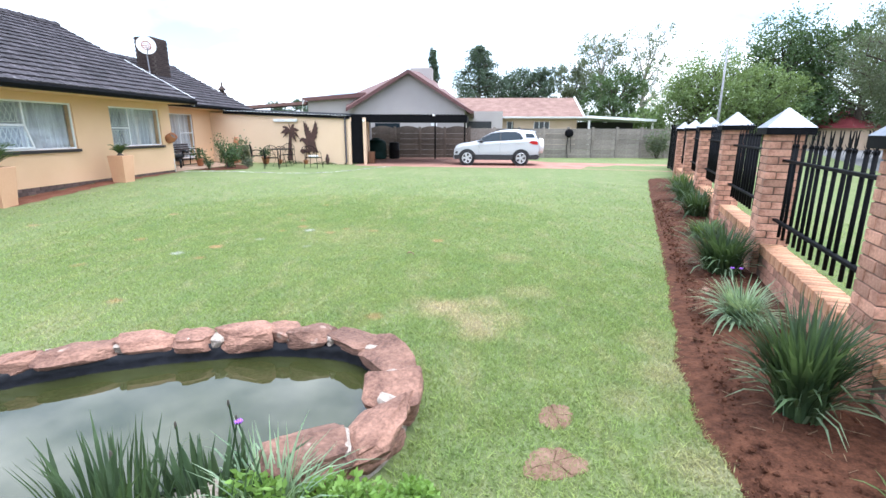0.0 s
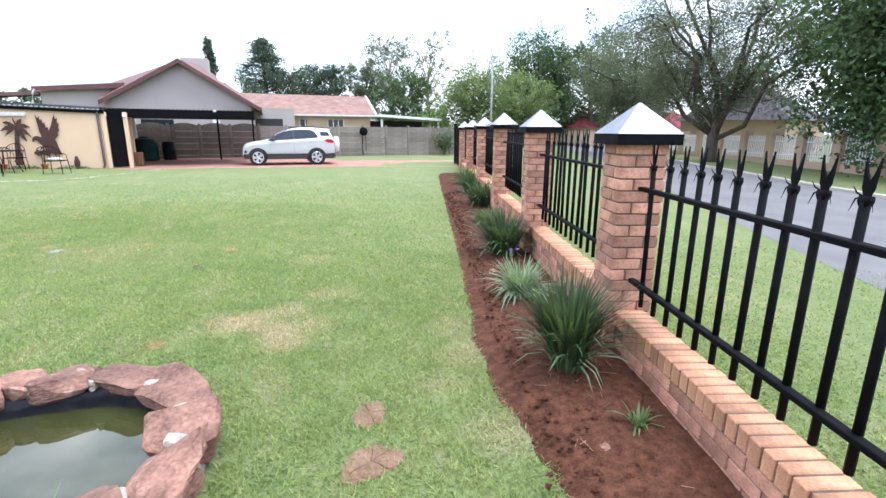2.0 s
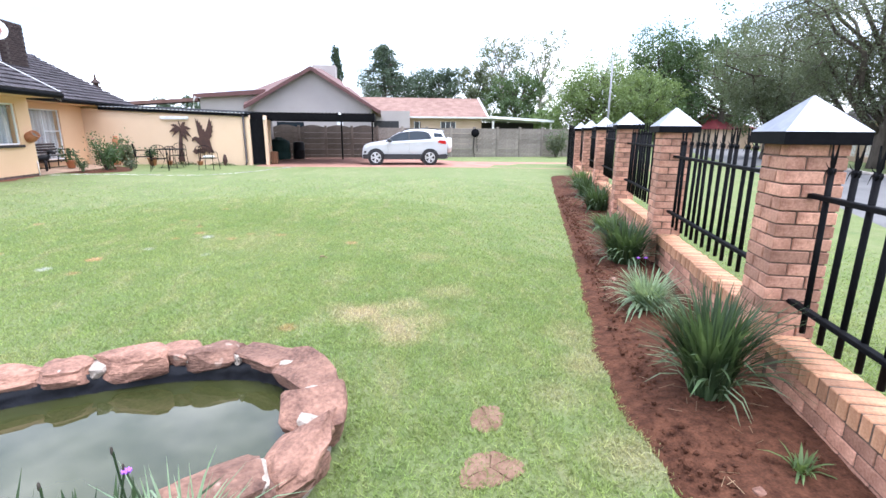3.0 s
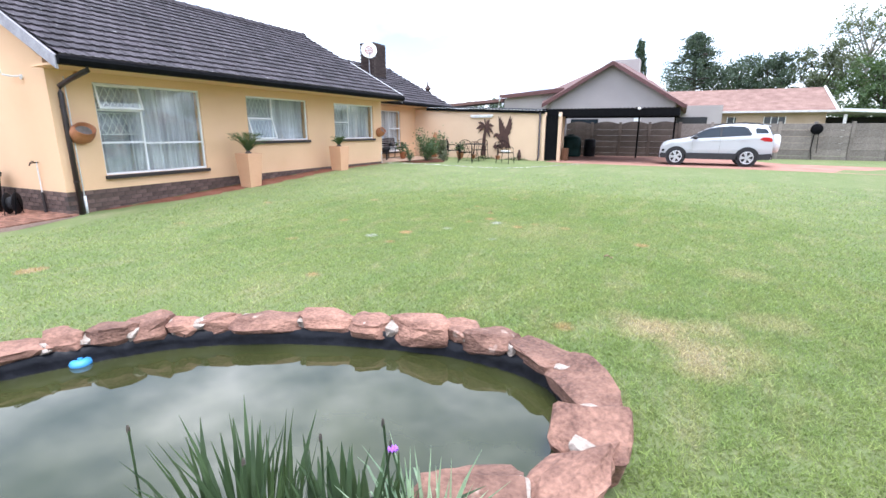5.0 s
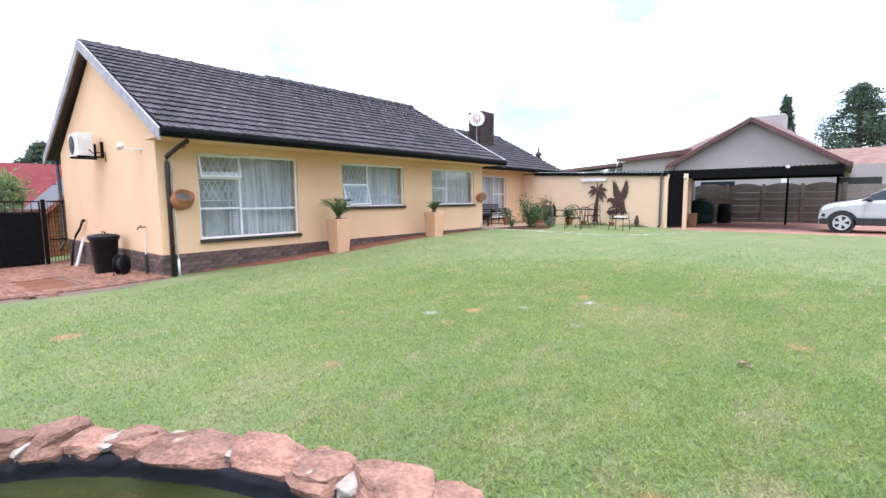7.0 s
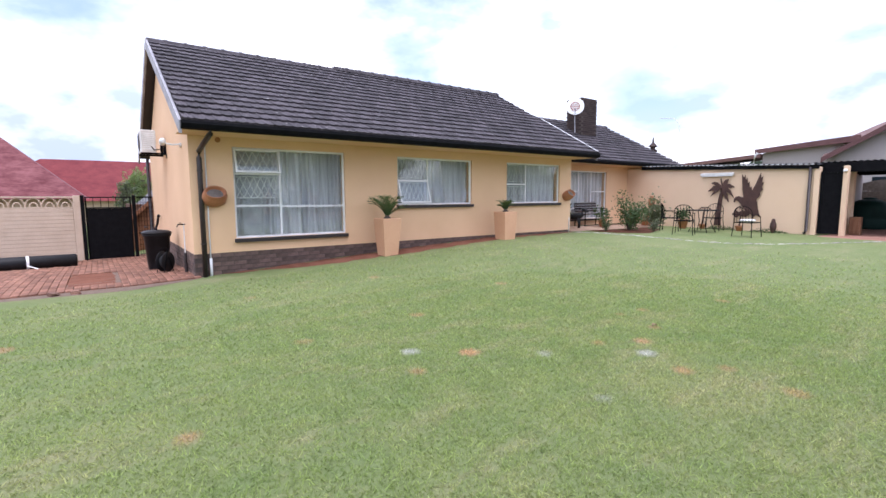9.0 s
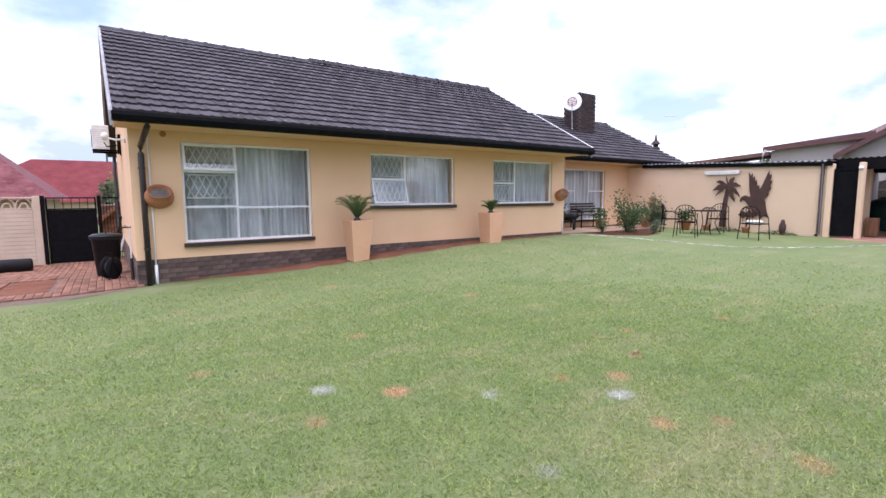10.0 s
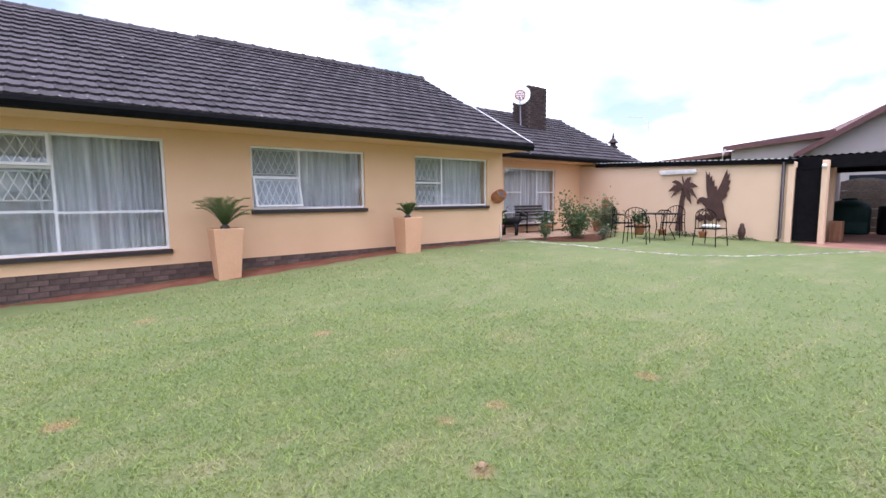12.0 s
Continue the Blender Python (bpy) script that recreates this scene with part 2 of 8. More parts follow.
TILEJ = material("slate_grey_tile_far", (0.022, 0.018, 0.021), (0.080, 0.067, 0.074), scale=3.4, fine=26, rough=0.75, spec=0.3, bump=0.3, spread=0.32, island=True, speck=((0.28, 0.26, 0.26), 9.0, 0.70))
BLACKMETAL = material("black_paint", (0.003, 0.003, 0.004), (0.008, 0.008, 0.009), scale=8, rough=0.6, spec=0.06, bump=0.05)
DARKBROWN = material("dark_brown_paint", (0.018, 0.012, 0.012), (0.035, 0.026, 0.026), scale=6, rough=0.45)
BARGE = material("weathered_barge_paint", (0.20, 0.19, 0.21), (0.42, 0.41, 0.43), scale=4, fine=30, rough=0.7)
WHITE = material("white_paint", (0.68, 0.68, 0.68), (0.82, 0.82, 0.81), scale=5, rough=0.45)
WHITEWEAR = material("weathered_white", (0.50, 0.48, 0.45), (0.75, 0.73, 0.70), scale=6, rough=0.7)
PLINTHBRICK = material("grey_brown_brick", (0.066, 0.042, 0.034), (0.15, 0.097, 0.078), scale=9, fine=50, rough=0.85, bump=0.4, spread=0.3)
SOOTBRICK = material("dark_chimney_brick", (0.026, 0.018, 0.017), (0.070, 0.049, 0.044), scale=9, fine=50, rough=0.9, bump=0.4, spread=0.3, spec=0.2)
PLINTHMORTAR = material("dark_mortar", (0.05, 0.038, 0.033), (0.09, 0.068, 0.06), scale=8, rough=0.95)
BRICK = material("salmon_brick", (0.26, 0.112, 0.070), (0.59, 0.315, 0.215), scale=7, fine=60, rough=0.85, bump=0.4, bump_scale=90, spread=0.36)
COPING = material("light_coping_brick", (0.33, 0.150, 0.078), (0.58, 0.325, 0.185), scale=7, fine=60, rough=0.85, bump=0.4, bump_scale=90, spread=0.3)
MORTAR = material("brown_mortar", (0.10, 0.065, 0.046), (0.18, 0.12, 0.088), scale=12, rough=0.95, bump=0.3)
PAVER = material("red_paver", (0.15, 0.068, 0.045), (0.29, 0.155, 0.108), scale=4, fine=50, rough=0.9, bump=0.3, spread=0.3, spec=0.2)
PAVERJ = material("red_paver_far", (0.15, 0.068, 0.045), (0.29, 0.155, 0.108), scale=4, fine=50, rough=0.9, bump=0.3, spread=0.3, island=True, spec=0.2)
DRIVE = material("salmon_paving", (0.25, 0.125, 0.092), (0.40, 0.225, 0.175), scale=1.2, fine=30, rough=0.95, bump=0.3, spec=0.12)
STONE = material("red_brown_fieldstone", (0.062, 0.025, 0.017), (0.37, 0.200, 0.138), scale=5, fine=45, rough=0.9, bump=1.0, bump_scale=26, spread=0.32, stretch=(1, 1, 2.2), speck=((0.44, 0.34, 0.27), 6.0, 0.67))
STUMPWOOD = material("weathered_stump_wood", (0.115, 0.062, 0.040), (0.255, 0.160, 0.112), scale=7, fine=55, rough=0.95, bump=0.6, bump_scale=26, spec=0.1)
WORNWHITE = material("worn_whitewash", (0.10, 0.088, 0.07), (0.50, 0.47, 0.42), scale=5, fine=24, rough=0.95, bump=0.6, spread=0.4)
SLAB = material("buried_sandstone", (0.20, 0.125, 0.08), (0.36, 0.245, 0.165), scale=5, fine=30, rough=0.9, bump=0.6, bump_scale=20)
CEMENT = material("pale_cement", (0.20, 0.155, 0.12), (0.48, 0.41, 0.345), scale=14, fine=50, rough=0.95, bump=0.8)
POT = material("peach_pot_paint", (0.54, 0.295, 0.165), (0.63, 0.37, 0.22), scale=1.5, fine=40, rough=0.8, bump=0.1)
LINER = material("black_pond_liner", (0.003, 0.003, 0.005), (0.009, 0.010, 0.014), scale=5, fine=14, rough=0.4, spec=0.22, bump=0.9, bump_scale=7)
BLUEPLASTIC = material("blue_plastic", (0.05, 0.27, 0.62), (0.10, 0.38, 0.72), scale=8, rough=0.4)
TERRACOTTA = material("terracotta", (0.29, 0.105, 0.045), (0.44, 0.185, 0.085), scale=5, rough=0.6, bump=0.15)
CONCRETE = material("weathered_concrete", (0.12, 0.10, 0.085), (0.31, 0.275, 0.235), scale=1.4, fine=18, rough=0.95, bump=0.4, spread=0.16)
# Concrete under the carport: the roof's shade is put into its darker brown.
SHADECONCRETE = material("shaded_brown_concrete", (0.045, 0.033, 0.026), (0.14, 0.112, 0.090), scale=1.4, fine=18, rough=0.95, bump=0.4, spread=0.16)
BEIGEPANEL = material("beige_precast", (0.46, 0.36, 0.27), (0.56, 0.45, 0.35), scale=3, rough=0.85, bump=0.2)
RUST = material("rusted_steel", (0.030, 0.012, 0.009), (0.090, 0.040, 0.028), scale=4, fine=25, rough=0.75, bump=0.25)
GREYWALL = material("grey_plaster", (0.345, 0.308, 0.292), (0.415, 0.375, 0.358), scale=0.6, rough=0.9, bump=0.1, spec=0.2)
REDROOF = material("faded_red_roof", (0.105, 0.050, 0.042), (0.185, 0.098, 0.084), scale=2, fine=18, rough=0.8, bump=0.3)
REDTILE = material("bright_red_tile", (0.11, 0.018, 0.022), (0.19, 0.042, 0.042), scale=1.5, fine=14, rough=0.8, bump=0.3, spec=0.15)
REDSHEET = material("peeling_red_sheet", (0.085, 0.016, 0.020), (0.215, 0.080, 0.082), scale=1.8, fine=8, rough=0.7, bump=0.3, stretch=(1, 2.5, 1), spec=0.15)
PINKROOF = material("pink_grey_roof", (0.155, 0.088, 0.070), (0.30, 0.195, 0.160), scale=1.6, fine=12, rough=0.9, bump=0.3, spec=0.15)
FASCIA = material("maroon_fascia", (0.085, 0.032, 0.030), (0.13, 0.056, 0.05), scale=4, rough=0.6)
TANWALL = material("tan_wall", (0.44, 0.32, 0.22), (0.53, 0.40, 0.29), scale=1, rough=0.9)
ASPHALT = material("grey_asphalt", (0.115, 0.112, 0.110), (0.175, 0.170, 0.167), scale=0.8, fine=60, rough=0.95, bump=0.3, spec=0.2)
KERB = material("kerb_concrete", (0.32, 0.28, 0.24), (0.44, 0.40, 0.35), scale=3, rough=0.95)
CAPMETAL = material("galvanised_cap", (0.13, 0.14, 0.165), (0.24, 0.255, 0.29), scale=5, fine=30, rough=0.42, metal=0.7)
# Vertical noise streaks put fold shading into the curtain's pale grey.
CURTAIN = material("fold_shaded_grey_curtain", (0.38, 0.375, 0.42), (0.93, 0.92, 0.96), scale=3.4, fine=80, rough=0.9, stretch=(1, 5, 0.22))
LACE = material("white_net_curtain", (0.36, 0.37, 0.40), (0.58, 0.59, 0.62), scale=4, fine=90, rough=0.9)
ROOMDARK = material("room_wall", (0.45, 0.42, 0.38), (0.55, 0.52, 0.48), scale=2, rough=0.9)
CARPAINT = material("silver_car_paint", (0.50, 0.51, 0.535), (0.58, 0.59, 0.61), scale=1, rough=0.34, metal=0.18, coat=0.5)
CARPLASTIC = material("black_car_plastic", (0.012, 0.012, 0.013), (0.028, 0.028, 0.03), scale=12, rough=0.6)
RUBBER = material("tyre_rubber", (0.010, 0.010, 0.011), (0.024, 0.024, 0.025), scale=18, rough=0.85)
ALLOY = material("alloy_wheel", (0.55, 0.56, 0.58), (0.68, 0.69, 0.71), scale=8, rough=0.3, metal=0.7)
CARGLASS = material("dark_car_glass", (0.014, 0.020, 0.026), (0.022, 0.030, 0.036), scale=2, rough=0.05, spec=0.5)
REDLENS = material("red_lamp_lens", (0.34, 0.012, 0.015), (0.45, 0.02, 0.02), scale=5, rough=0.15)
FADEDRED = material("faded_red_print", (0.22, 0.075, 0.055), (0.38, 0.17, 0.13), scale=9, rough=0.6)
CLEARLENS = material("clear_lamp_lens", (0.55, 0.57, 0.6), (0.7, 0.72, 0.74), scale=5, rough=0.1)
GREENTANK = material("dark_green_plastic", (0.004, 0.022, 0.018), (0.010, 0.042, 0.035), scale=3, rough=0.6, spec=0.25)
BLACKPLASTIC = material("black_plastic", (0.006, 0.006, 0.007), (0.015, 0.015, 0.017), scale=5, rough=0.5, spec=0.2, bump=0.1)
WOOD = material("brown_timber", (0.11, 0.048, 0.022), (0.24, 0.115, 0.058), scale=3, fine=20, rough=0.8, stretch=(4, 4, 0.5), bump=0.2)
ORANGEWOOD = material("orange_brown_timber", (0.12, 0.042, 0.018), (0.30, 0.125, 0.058), scale=3, fine=20, rough=0.8, stretch=(4, 4, 0.4), bump=0.2, spread=0.25)
BARK = material("bark", (0.035, 0.028, 0.022), (0.105, 0.085, 0.066), scale=3, fine=18, rough=0.95, bump=0.7, stretch=(3, 3, 0.6))
PALEBARK = material("pale_bark", (0.20, 0.18, 0.155), (0.42, 0.39, 0.345), scale=3, fine=18, rough=0.95, bump=0.5)
DRYSTALK = material("dry_stalk", (0.15, 0.095, 0.05), (0.34, 0.24, 0.14), scale=20, rough=0.9)
LEAF_OLIVE = leaf_material("olive_leaf", (0.046, 0.062, 0.038), (0.148, 0.172, 0.110))
LEAF_DARK = leaf_material("dark_leaf", (0.020, 0.042, 0.018), (0.095, 0.145, 0.060))
LEAF_PINE = leaf_material("pine_needle", (0.030, 0.050, 0.036), (0.085, 0.118, 0.080))
LEAF_BRIGHT = leaf_material("bright_leaf", (0.046, 0.082, 0.026), (0.135, 0.195, 0.072))
LEAF_LIGHT = leaf_material("light_leaf", (0.070, 0.108, 0.038), (0.185, 0.245, 0.100))
LEAF_WEED = leaf_material("weed_leaf", (0.085, 0.165, 0.028), (0.235, 0.355, 0.088))
SHEDWOOD = material("dark_shed_timber", (0.055, 0.022, 0.012), (0.145, 0.062, 0.032), scale=3, fine=20, rough=0.85, stretch=(4, 4, 0.5), bump=0.2)
LEAF_GUM = leaf_material("gum_leaf", (0.060, 0.080, 0.042), (0.165, 0.190, 0.115))
LEAF_STRAP = leaf_material("strap_leaf", (0.013, 0.029, 0.013), (0.076, 0.118, 0.052), 4)
LEAF_PALE = leaf_material("pale_strap_leaf", (0.085, 0.150, 0.085), (0.30, 0.38, 0.24), 4)
PETAL = material("violet_petal", (0.25, 0.08, 0.42), (0.40, 0.16, 0.60), scale=20, rough=0.6)
ROSE = material("pink_petal", (0.55, 0.16, 0.16), (0.70, 0.30, 0.26), scale=20, rough=0.6)


def glass_material():
    m = bpy.data.materials.new("window_glass")
    m.use_nodes = True
    n, l = m.node_tree.nodes, m.node_tree.links
    n.remove(n["Principled BSDF"])
    clear = n.new("ShaderNodeBsdfTransparent")
    clear.inputs[0].default_value = (0.95, 0.97, 0.96, 1)
    gloss = n.new("ShaderNodeBsdfGlossy")
    gloss.inputs["Roughness"].default_value = 0.02
    facing = n.new("ShaderNodeLayerWeight")
    facing.inputs["Blend"].default_value = 0.5
    power = n.new("ShaderNodeMath")
    power.operation = "POWER"
    power.inputs[1].default_value = 4.0
    l.new(facing.outputs["Facing"], power.inputs[0])
    fres = n.new("ShaderNodeMath")
    fres.operation = "MULTIPLY_ADD"
    fres.inputs[1].default_value, fres.inputs[2].default_value = 0.8, 0.06
    l.new(power.outputs[0], fres.inputs[0])
    mix = n.new("ShaderNodeMixShader")
    l.new(fres.outputs[0], mix.inputs[0])
    l.new(clear.outputs[0], mix.inputs[1])
    l.new(gloss.outputs[0], mix.inputs[2])
    l.new(mix.outputs[0], n["Material Output"].inputs[0])
    return m


def water_material():
    m = material("murky_green_water", (0.026, 0.030, 0.010), (0.046, 0.050, 0.017), scale=1.1, fine=4, rough=0.015, spec=0.5)
    p = m.node_tree.nodes["Principled BSDF"]
    p.inputs["IOR"].default_value = 1.62
    return m


GLASS = glass_material()
WATER = water_material()


# ---- mesh helpers ----
class Geo:
    """Vertices and faces gathered into one mesh."""

    def __init__(self):
        self.v, self.f = [], []

    def add(self, verts, faces, m=None):
        k = len(self.v)
        self.v += [tuple(m @ Vector(p)) for p in verts] if m else [tuple(p) for p in verts]
        self.f += [tuple(i + k for i in f) for f in faces]
        return self

    def box(self, x0, x1, y0, y1, z0, z1, m=None):
        return self.add([(x0, y0, z0), (x1, y0, z0), (x1, y1, z0), (x0, y1, z0), (x0, y0, z1), (x1, y0, z1), (x1, y1, z1), (x0, y1, z1)],
                        [(3, 2, 1, 0), (4, 5, 6, 7), (0, 1, 5, 4), (1, 2, 6, 5), (2, 3, 7, 6), (3, 0, 4, 7)], m)

    def chamfer(self, x0, x1, y0, y1, z0, z1, c, m=None):
        """A box with its four upright edges and its top rim taken off by c."""
        def ring(z, i):
            return [(x0 + i + c, y0 + i, z), (x1 - i - c, y0 + i, z), (x1 - i, y0 + i + c, z), (x1 - i, y1 - i - c, z),
                    (x1 - i - c, y1 - i, z), (x0 + i + c, y1 - i, z), (x0 + i, y1 - i - c, z), (x0 + i, y0 + i + c, z)]
        return self.loft([ring(z0, 0), ring(z1 - c, 0), ring(z1, c)], m)

    def loft(self, rings, m=None, caps=True):
        n = len(rings[0])
        verts = [p for r in rings for p in r]
        faces = [(a * n + i, a * n + (i + 1) % n, (a + 1) * n + (i + 1) % n, (a + 1) * n + i) for a in range(len(rings) - 1) for i in range(n)]
        if caps:
            faces += [tuple(range(n - 1, -1, -1)), tuple((len(rings) - 1) * n + i for i in range(n))]
        return self.add(verts, faces, m)

    def lathe(self, profile, n=16, m=None, caps=True):
        return self.loft([[(r * math.cos(2 * math.pi * i / n), r * math.sin(2 * math.pi * i / n), z) for i in range(n)] for r, z in profile], m, caps)

    def tube(self, pts, r, n=6, caps=True):
        pts = [Vector(p) for p in pts]
        rad = r if isinstance(r, (list, tuple)) else [r] * len(pts)
        rings = []
        for i, p in enumerate(pts):
            d = (pts[min(i + 1, len(pts) - 1)] - pts[max(i - 1, 0)]).normalized()
            side = d.cross(Vector((0, 0, 1)) if abs(d.z) < 0.9 else Vector((1, 0, 0))).normalized()
            up = side.cross(d)
            rings.append([p + (side * math.cos(2 * math.pi * k / n) + up * math.sin(2 * math.pi * k / n)) * rad[i] for k in range(n)])
        return self.loft(rings, caps=caps)

    def prism(self, outline, x0, x1, m=None):
        """The outline (y, z) drawn from x0 to x1."""
        return self.loft([[(x0, y, z) for y, z in outline], [(x1, y, z) for y, z in outline]], m)

    def mesh(self, name, smooth=False):
        me = bpy.data.meshes.new(name)
        me.from_pydata(self.v, [], self.f)
        if smooth:
            me.polygons.foreach_set("use_smooth", [True] * len(me.polygons))
        me.update()
        return me


def part(name, geo, mat, parent=None, label="", smooth=False, bevel=0.0, fix=True, where=None):
    """Links geo (a Geo or a mesh) as one mesh object under parent, which keeps world coordinates."""
    me = geo.mesh(name, smooth) if isinstance(geo, Geo) else geo
    if fix and isinstance(geo, Geo):
        bm = bmesh.new()
        bm.from_mesh(me)
        if bevel:
            edges = [e for e in bm.edges if len(e.link_faces) == 2 and e.calc_face_angle(0) > 0.5]
            bmesh.ops.bevel(bm, geom=edges, offset=bevel, segments=2, affect="EDGES", profile=0.6)
        bmesh.ops.recalc_face_normals(bm, faces=bm.faces)
        bm.to_mesh(me)
        bm.free()
    if not me.materials:
        me.materials.append(mat)
    ob = new(name, me)
    if where:
        ob.matrix_world = where
    if parent:
        ob.parent = parent
    if label:
        tagged(ob, label)
    return ob


def thing(name, label, category, group="", kind="", at=None):
    return tagged(place(new(name), at), label, category, group, kind)


def place(ob, at):
    if at is not None:
        ob.matrix_world = at if isinstance(at, Matrix) else Matrix.Translation(at)
    return ob


def panel_with_holes(u0, u1, v0, v1, holes, make, thick):
    """A wall in (u, v) with rectangular holes (u0, u1, v0, v1); make(u, v, w) gives the place, w from 0 to thick inwards."""
    us = sorted({u0, u1, *(h[i] for h in holes for i in (0, 1))})
    vs = sorted({v0, v1, *(h[i] for h in holes for i in (2, 3))})
    def solid(i, j):
        if not (0 <= i < len(us) - 1 and 0 <= j < len(vs) - 1):
            return False
        u, v = (us[i] + us[i + 1]) / 2, (vs[j] + vs[j + 1]) / 2
        return not any(h[0] < u < h[1] and h[2] < v < h[3] for h in holes)
    g = Geo()
    for i in range(len(us) - 1):
        for j in range(len(vs) - 1):
            if not solid(i, j):
                continue
            a, b, c, d = us[i], us[i + 1], vs[j], vs[j + 1]
            for w in (0, thick):
                g.add([make(a, c, w), make(b, c, w), make(b, d, w), make(a, d, w)], [(0, 1, 2, 3)])
            for ok, e in ((solid(i - 1, j), ((a, c), (a, d))), (solid(i + 1, j), ((b, c), (b, d))), (solid(i, j - 1), ((a, c), (b, c))), (solid(i, j + 1), ((a, d), (b, d)))):
                if not ok:
                    (p, q), (r, s) = e
                    g.add([make(p, q, 0), make(r, s, 0), make(r, s, thick), make(p, q, thick)], [(0, 1, 2, 3)])
    bm = bmesh.new()
    bm.from_mesh(g.mesh("wall"))
    bmesh.ops.remove_doubles(bm, verts=bm.verts, dist=0.0005)
    bmesh.ops.recalc_face_normals(bm, faces=bm.faces)
    me = bpy.data.meshes.new("wall")
    bm.to_mesh(me)
    bm.free()
    return me


def lerp(pts, t):
    if t <= pts[0][0]:
        return pts[0][1]
    for (a, p), (b, q) in zip(pts, pts[1:]):
        if t <= b:
            return p + (q - p) * (t - a) / (b - a)
    return pts[-1][1]


def step(a, b, t):
    t = min(1, max(0, (t - a) / (b - a)))
    return t * t * (3 - 2 * t)


LAWN_RISE = ((-10, 0.0), (6, 0.0), (20, 0.19), (30, 0.2))
HOUSE_RISE = ((-2, -0.14), (4, -0.10), (5, -0.06), (8.7, 0.15), (12, 0.30), (16, 0.30), (21, 0.24))


def ground_z(x, y):
    """The height of the ground: the lawn rises to the drive and along the house, and the yard behind the gable falls away."""
    w = step(-6.0, -10.3, x)
    z = lerp(LAWN_RISE, y) * (1 - w) + lerp(HOUSE_RISE, y) * w
    back = step(-11.0, -18.0, x) * step(6.5, 4.5, y)
    z -= 0.26 * back
    return z


FENCE = Vector((2.05, 2.32, 0))
FA = radians(17.2)
FD = Vector((math.sin(FA), math.cos(FA), 0))
FN = Vector((math.cos(FA), -math.sin(FA), 0))
FENCE_M = Matrix(((FN.x, FD.x, 0, FENCE.x), (FN.y, FD.y, 0, FENCE.y), (0, 0, 1, 0), (0, 0, 0, 1)))

# ---- ground ----
def ground():
    xs = [-400, -150, -70, -45, -32, -26] + [-22 + i * 0.5 for i in range(61)] + [10, 13, 17, 22, 30, 45, 80, 160, 400]
    ys = [-400, -120, -50, -25, -14, -8] + [-5 + i * 0.5 for i in range(62)] + [27, 29, 32, 38, 50, 80, 160, 400]
    g = Geo()
    g.v = [(x, y, ground_z(x, y)) for y in ys for x in xs]
    n = len(xs)
    g.f = [(j * n + i, j * n + i + 1, (j + 1) * n + i + 1, (j + 1) * n + i) for j in range(len(ys) - 1) for i in range(n - 1)]
    tagged(part("ground", g, LAWN, smooth=True), "short green kikuyu lawn with straw-coloured thin patches", "lawn", kind="structure")


ground()


def sheet(name, outline, mat, lift, label, category, cell=0.25, rough=0.0, seed=0, kind="structure"):
    """A sheet that lies on the ground inside the outline, its edge slightly ragged."""
    bm = bmesh.new()
    rnd = random.Random(seed)
    pts = []
    for (x0, y0), (x1, y1) in zip(outline, outline[1:] + outline[:1]):
        k = max(1, int(math.hypot(x1 - x0, y1 - y0) / cell))
        for i in range(k):
            t = i / k
            pts.append((x0 + (x1 - x0) * t + rnd.uniform(-rough, rough), y0 + (y1 - y0) * t + rnd.uniform(-rough, rough)))
    f = bm.faces.new([bm.verts.new((x, y, 0)) for x, y in pts])
    bmesh.ops.triangulate(bm, faces=[f])
    for _ in range(2 if cell < 1 else 0):
        long = [e for e in bm.edges if e.calc_length() > cell * 2.2]
        if not long:
            break
        bmesh.ops.subdivide_edges(bm, edges=long, cuts=1, use_grid_fill=False)
        bmesh.ops.triangulate(bm, faces=bm.faces)
    for v in bm.verts:
        edge = v.is_boundary
        v.co.z = ground_z(v.co.x, v.co.y) + (lift * 0.2 if edge else lift + (noise.noise(v.co * 3.1) * lift * 0.8 if rough else 0))
    bmesh.ops.recalc_face_normals(bm, faces=bm.faces)
    me = bpy.data.meshes.new(name)
    bm.to_mesh(me)
    bm.free()
    ob = part(name, me, mat)
    if ob.data.polygons and ob.data.polygons[0].normal.z < 0:
        ob.data.flip_normals()
    return tagged(ob, label, category, kind=kind)


def along(s, off=0.0, z=0.0):
    p = FENCE + FD * s + FN * off
    return (p.x, p.y, z)


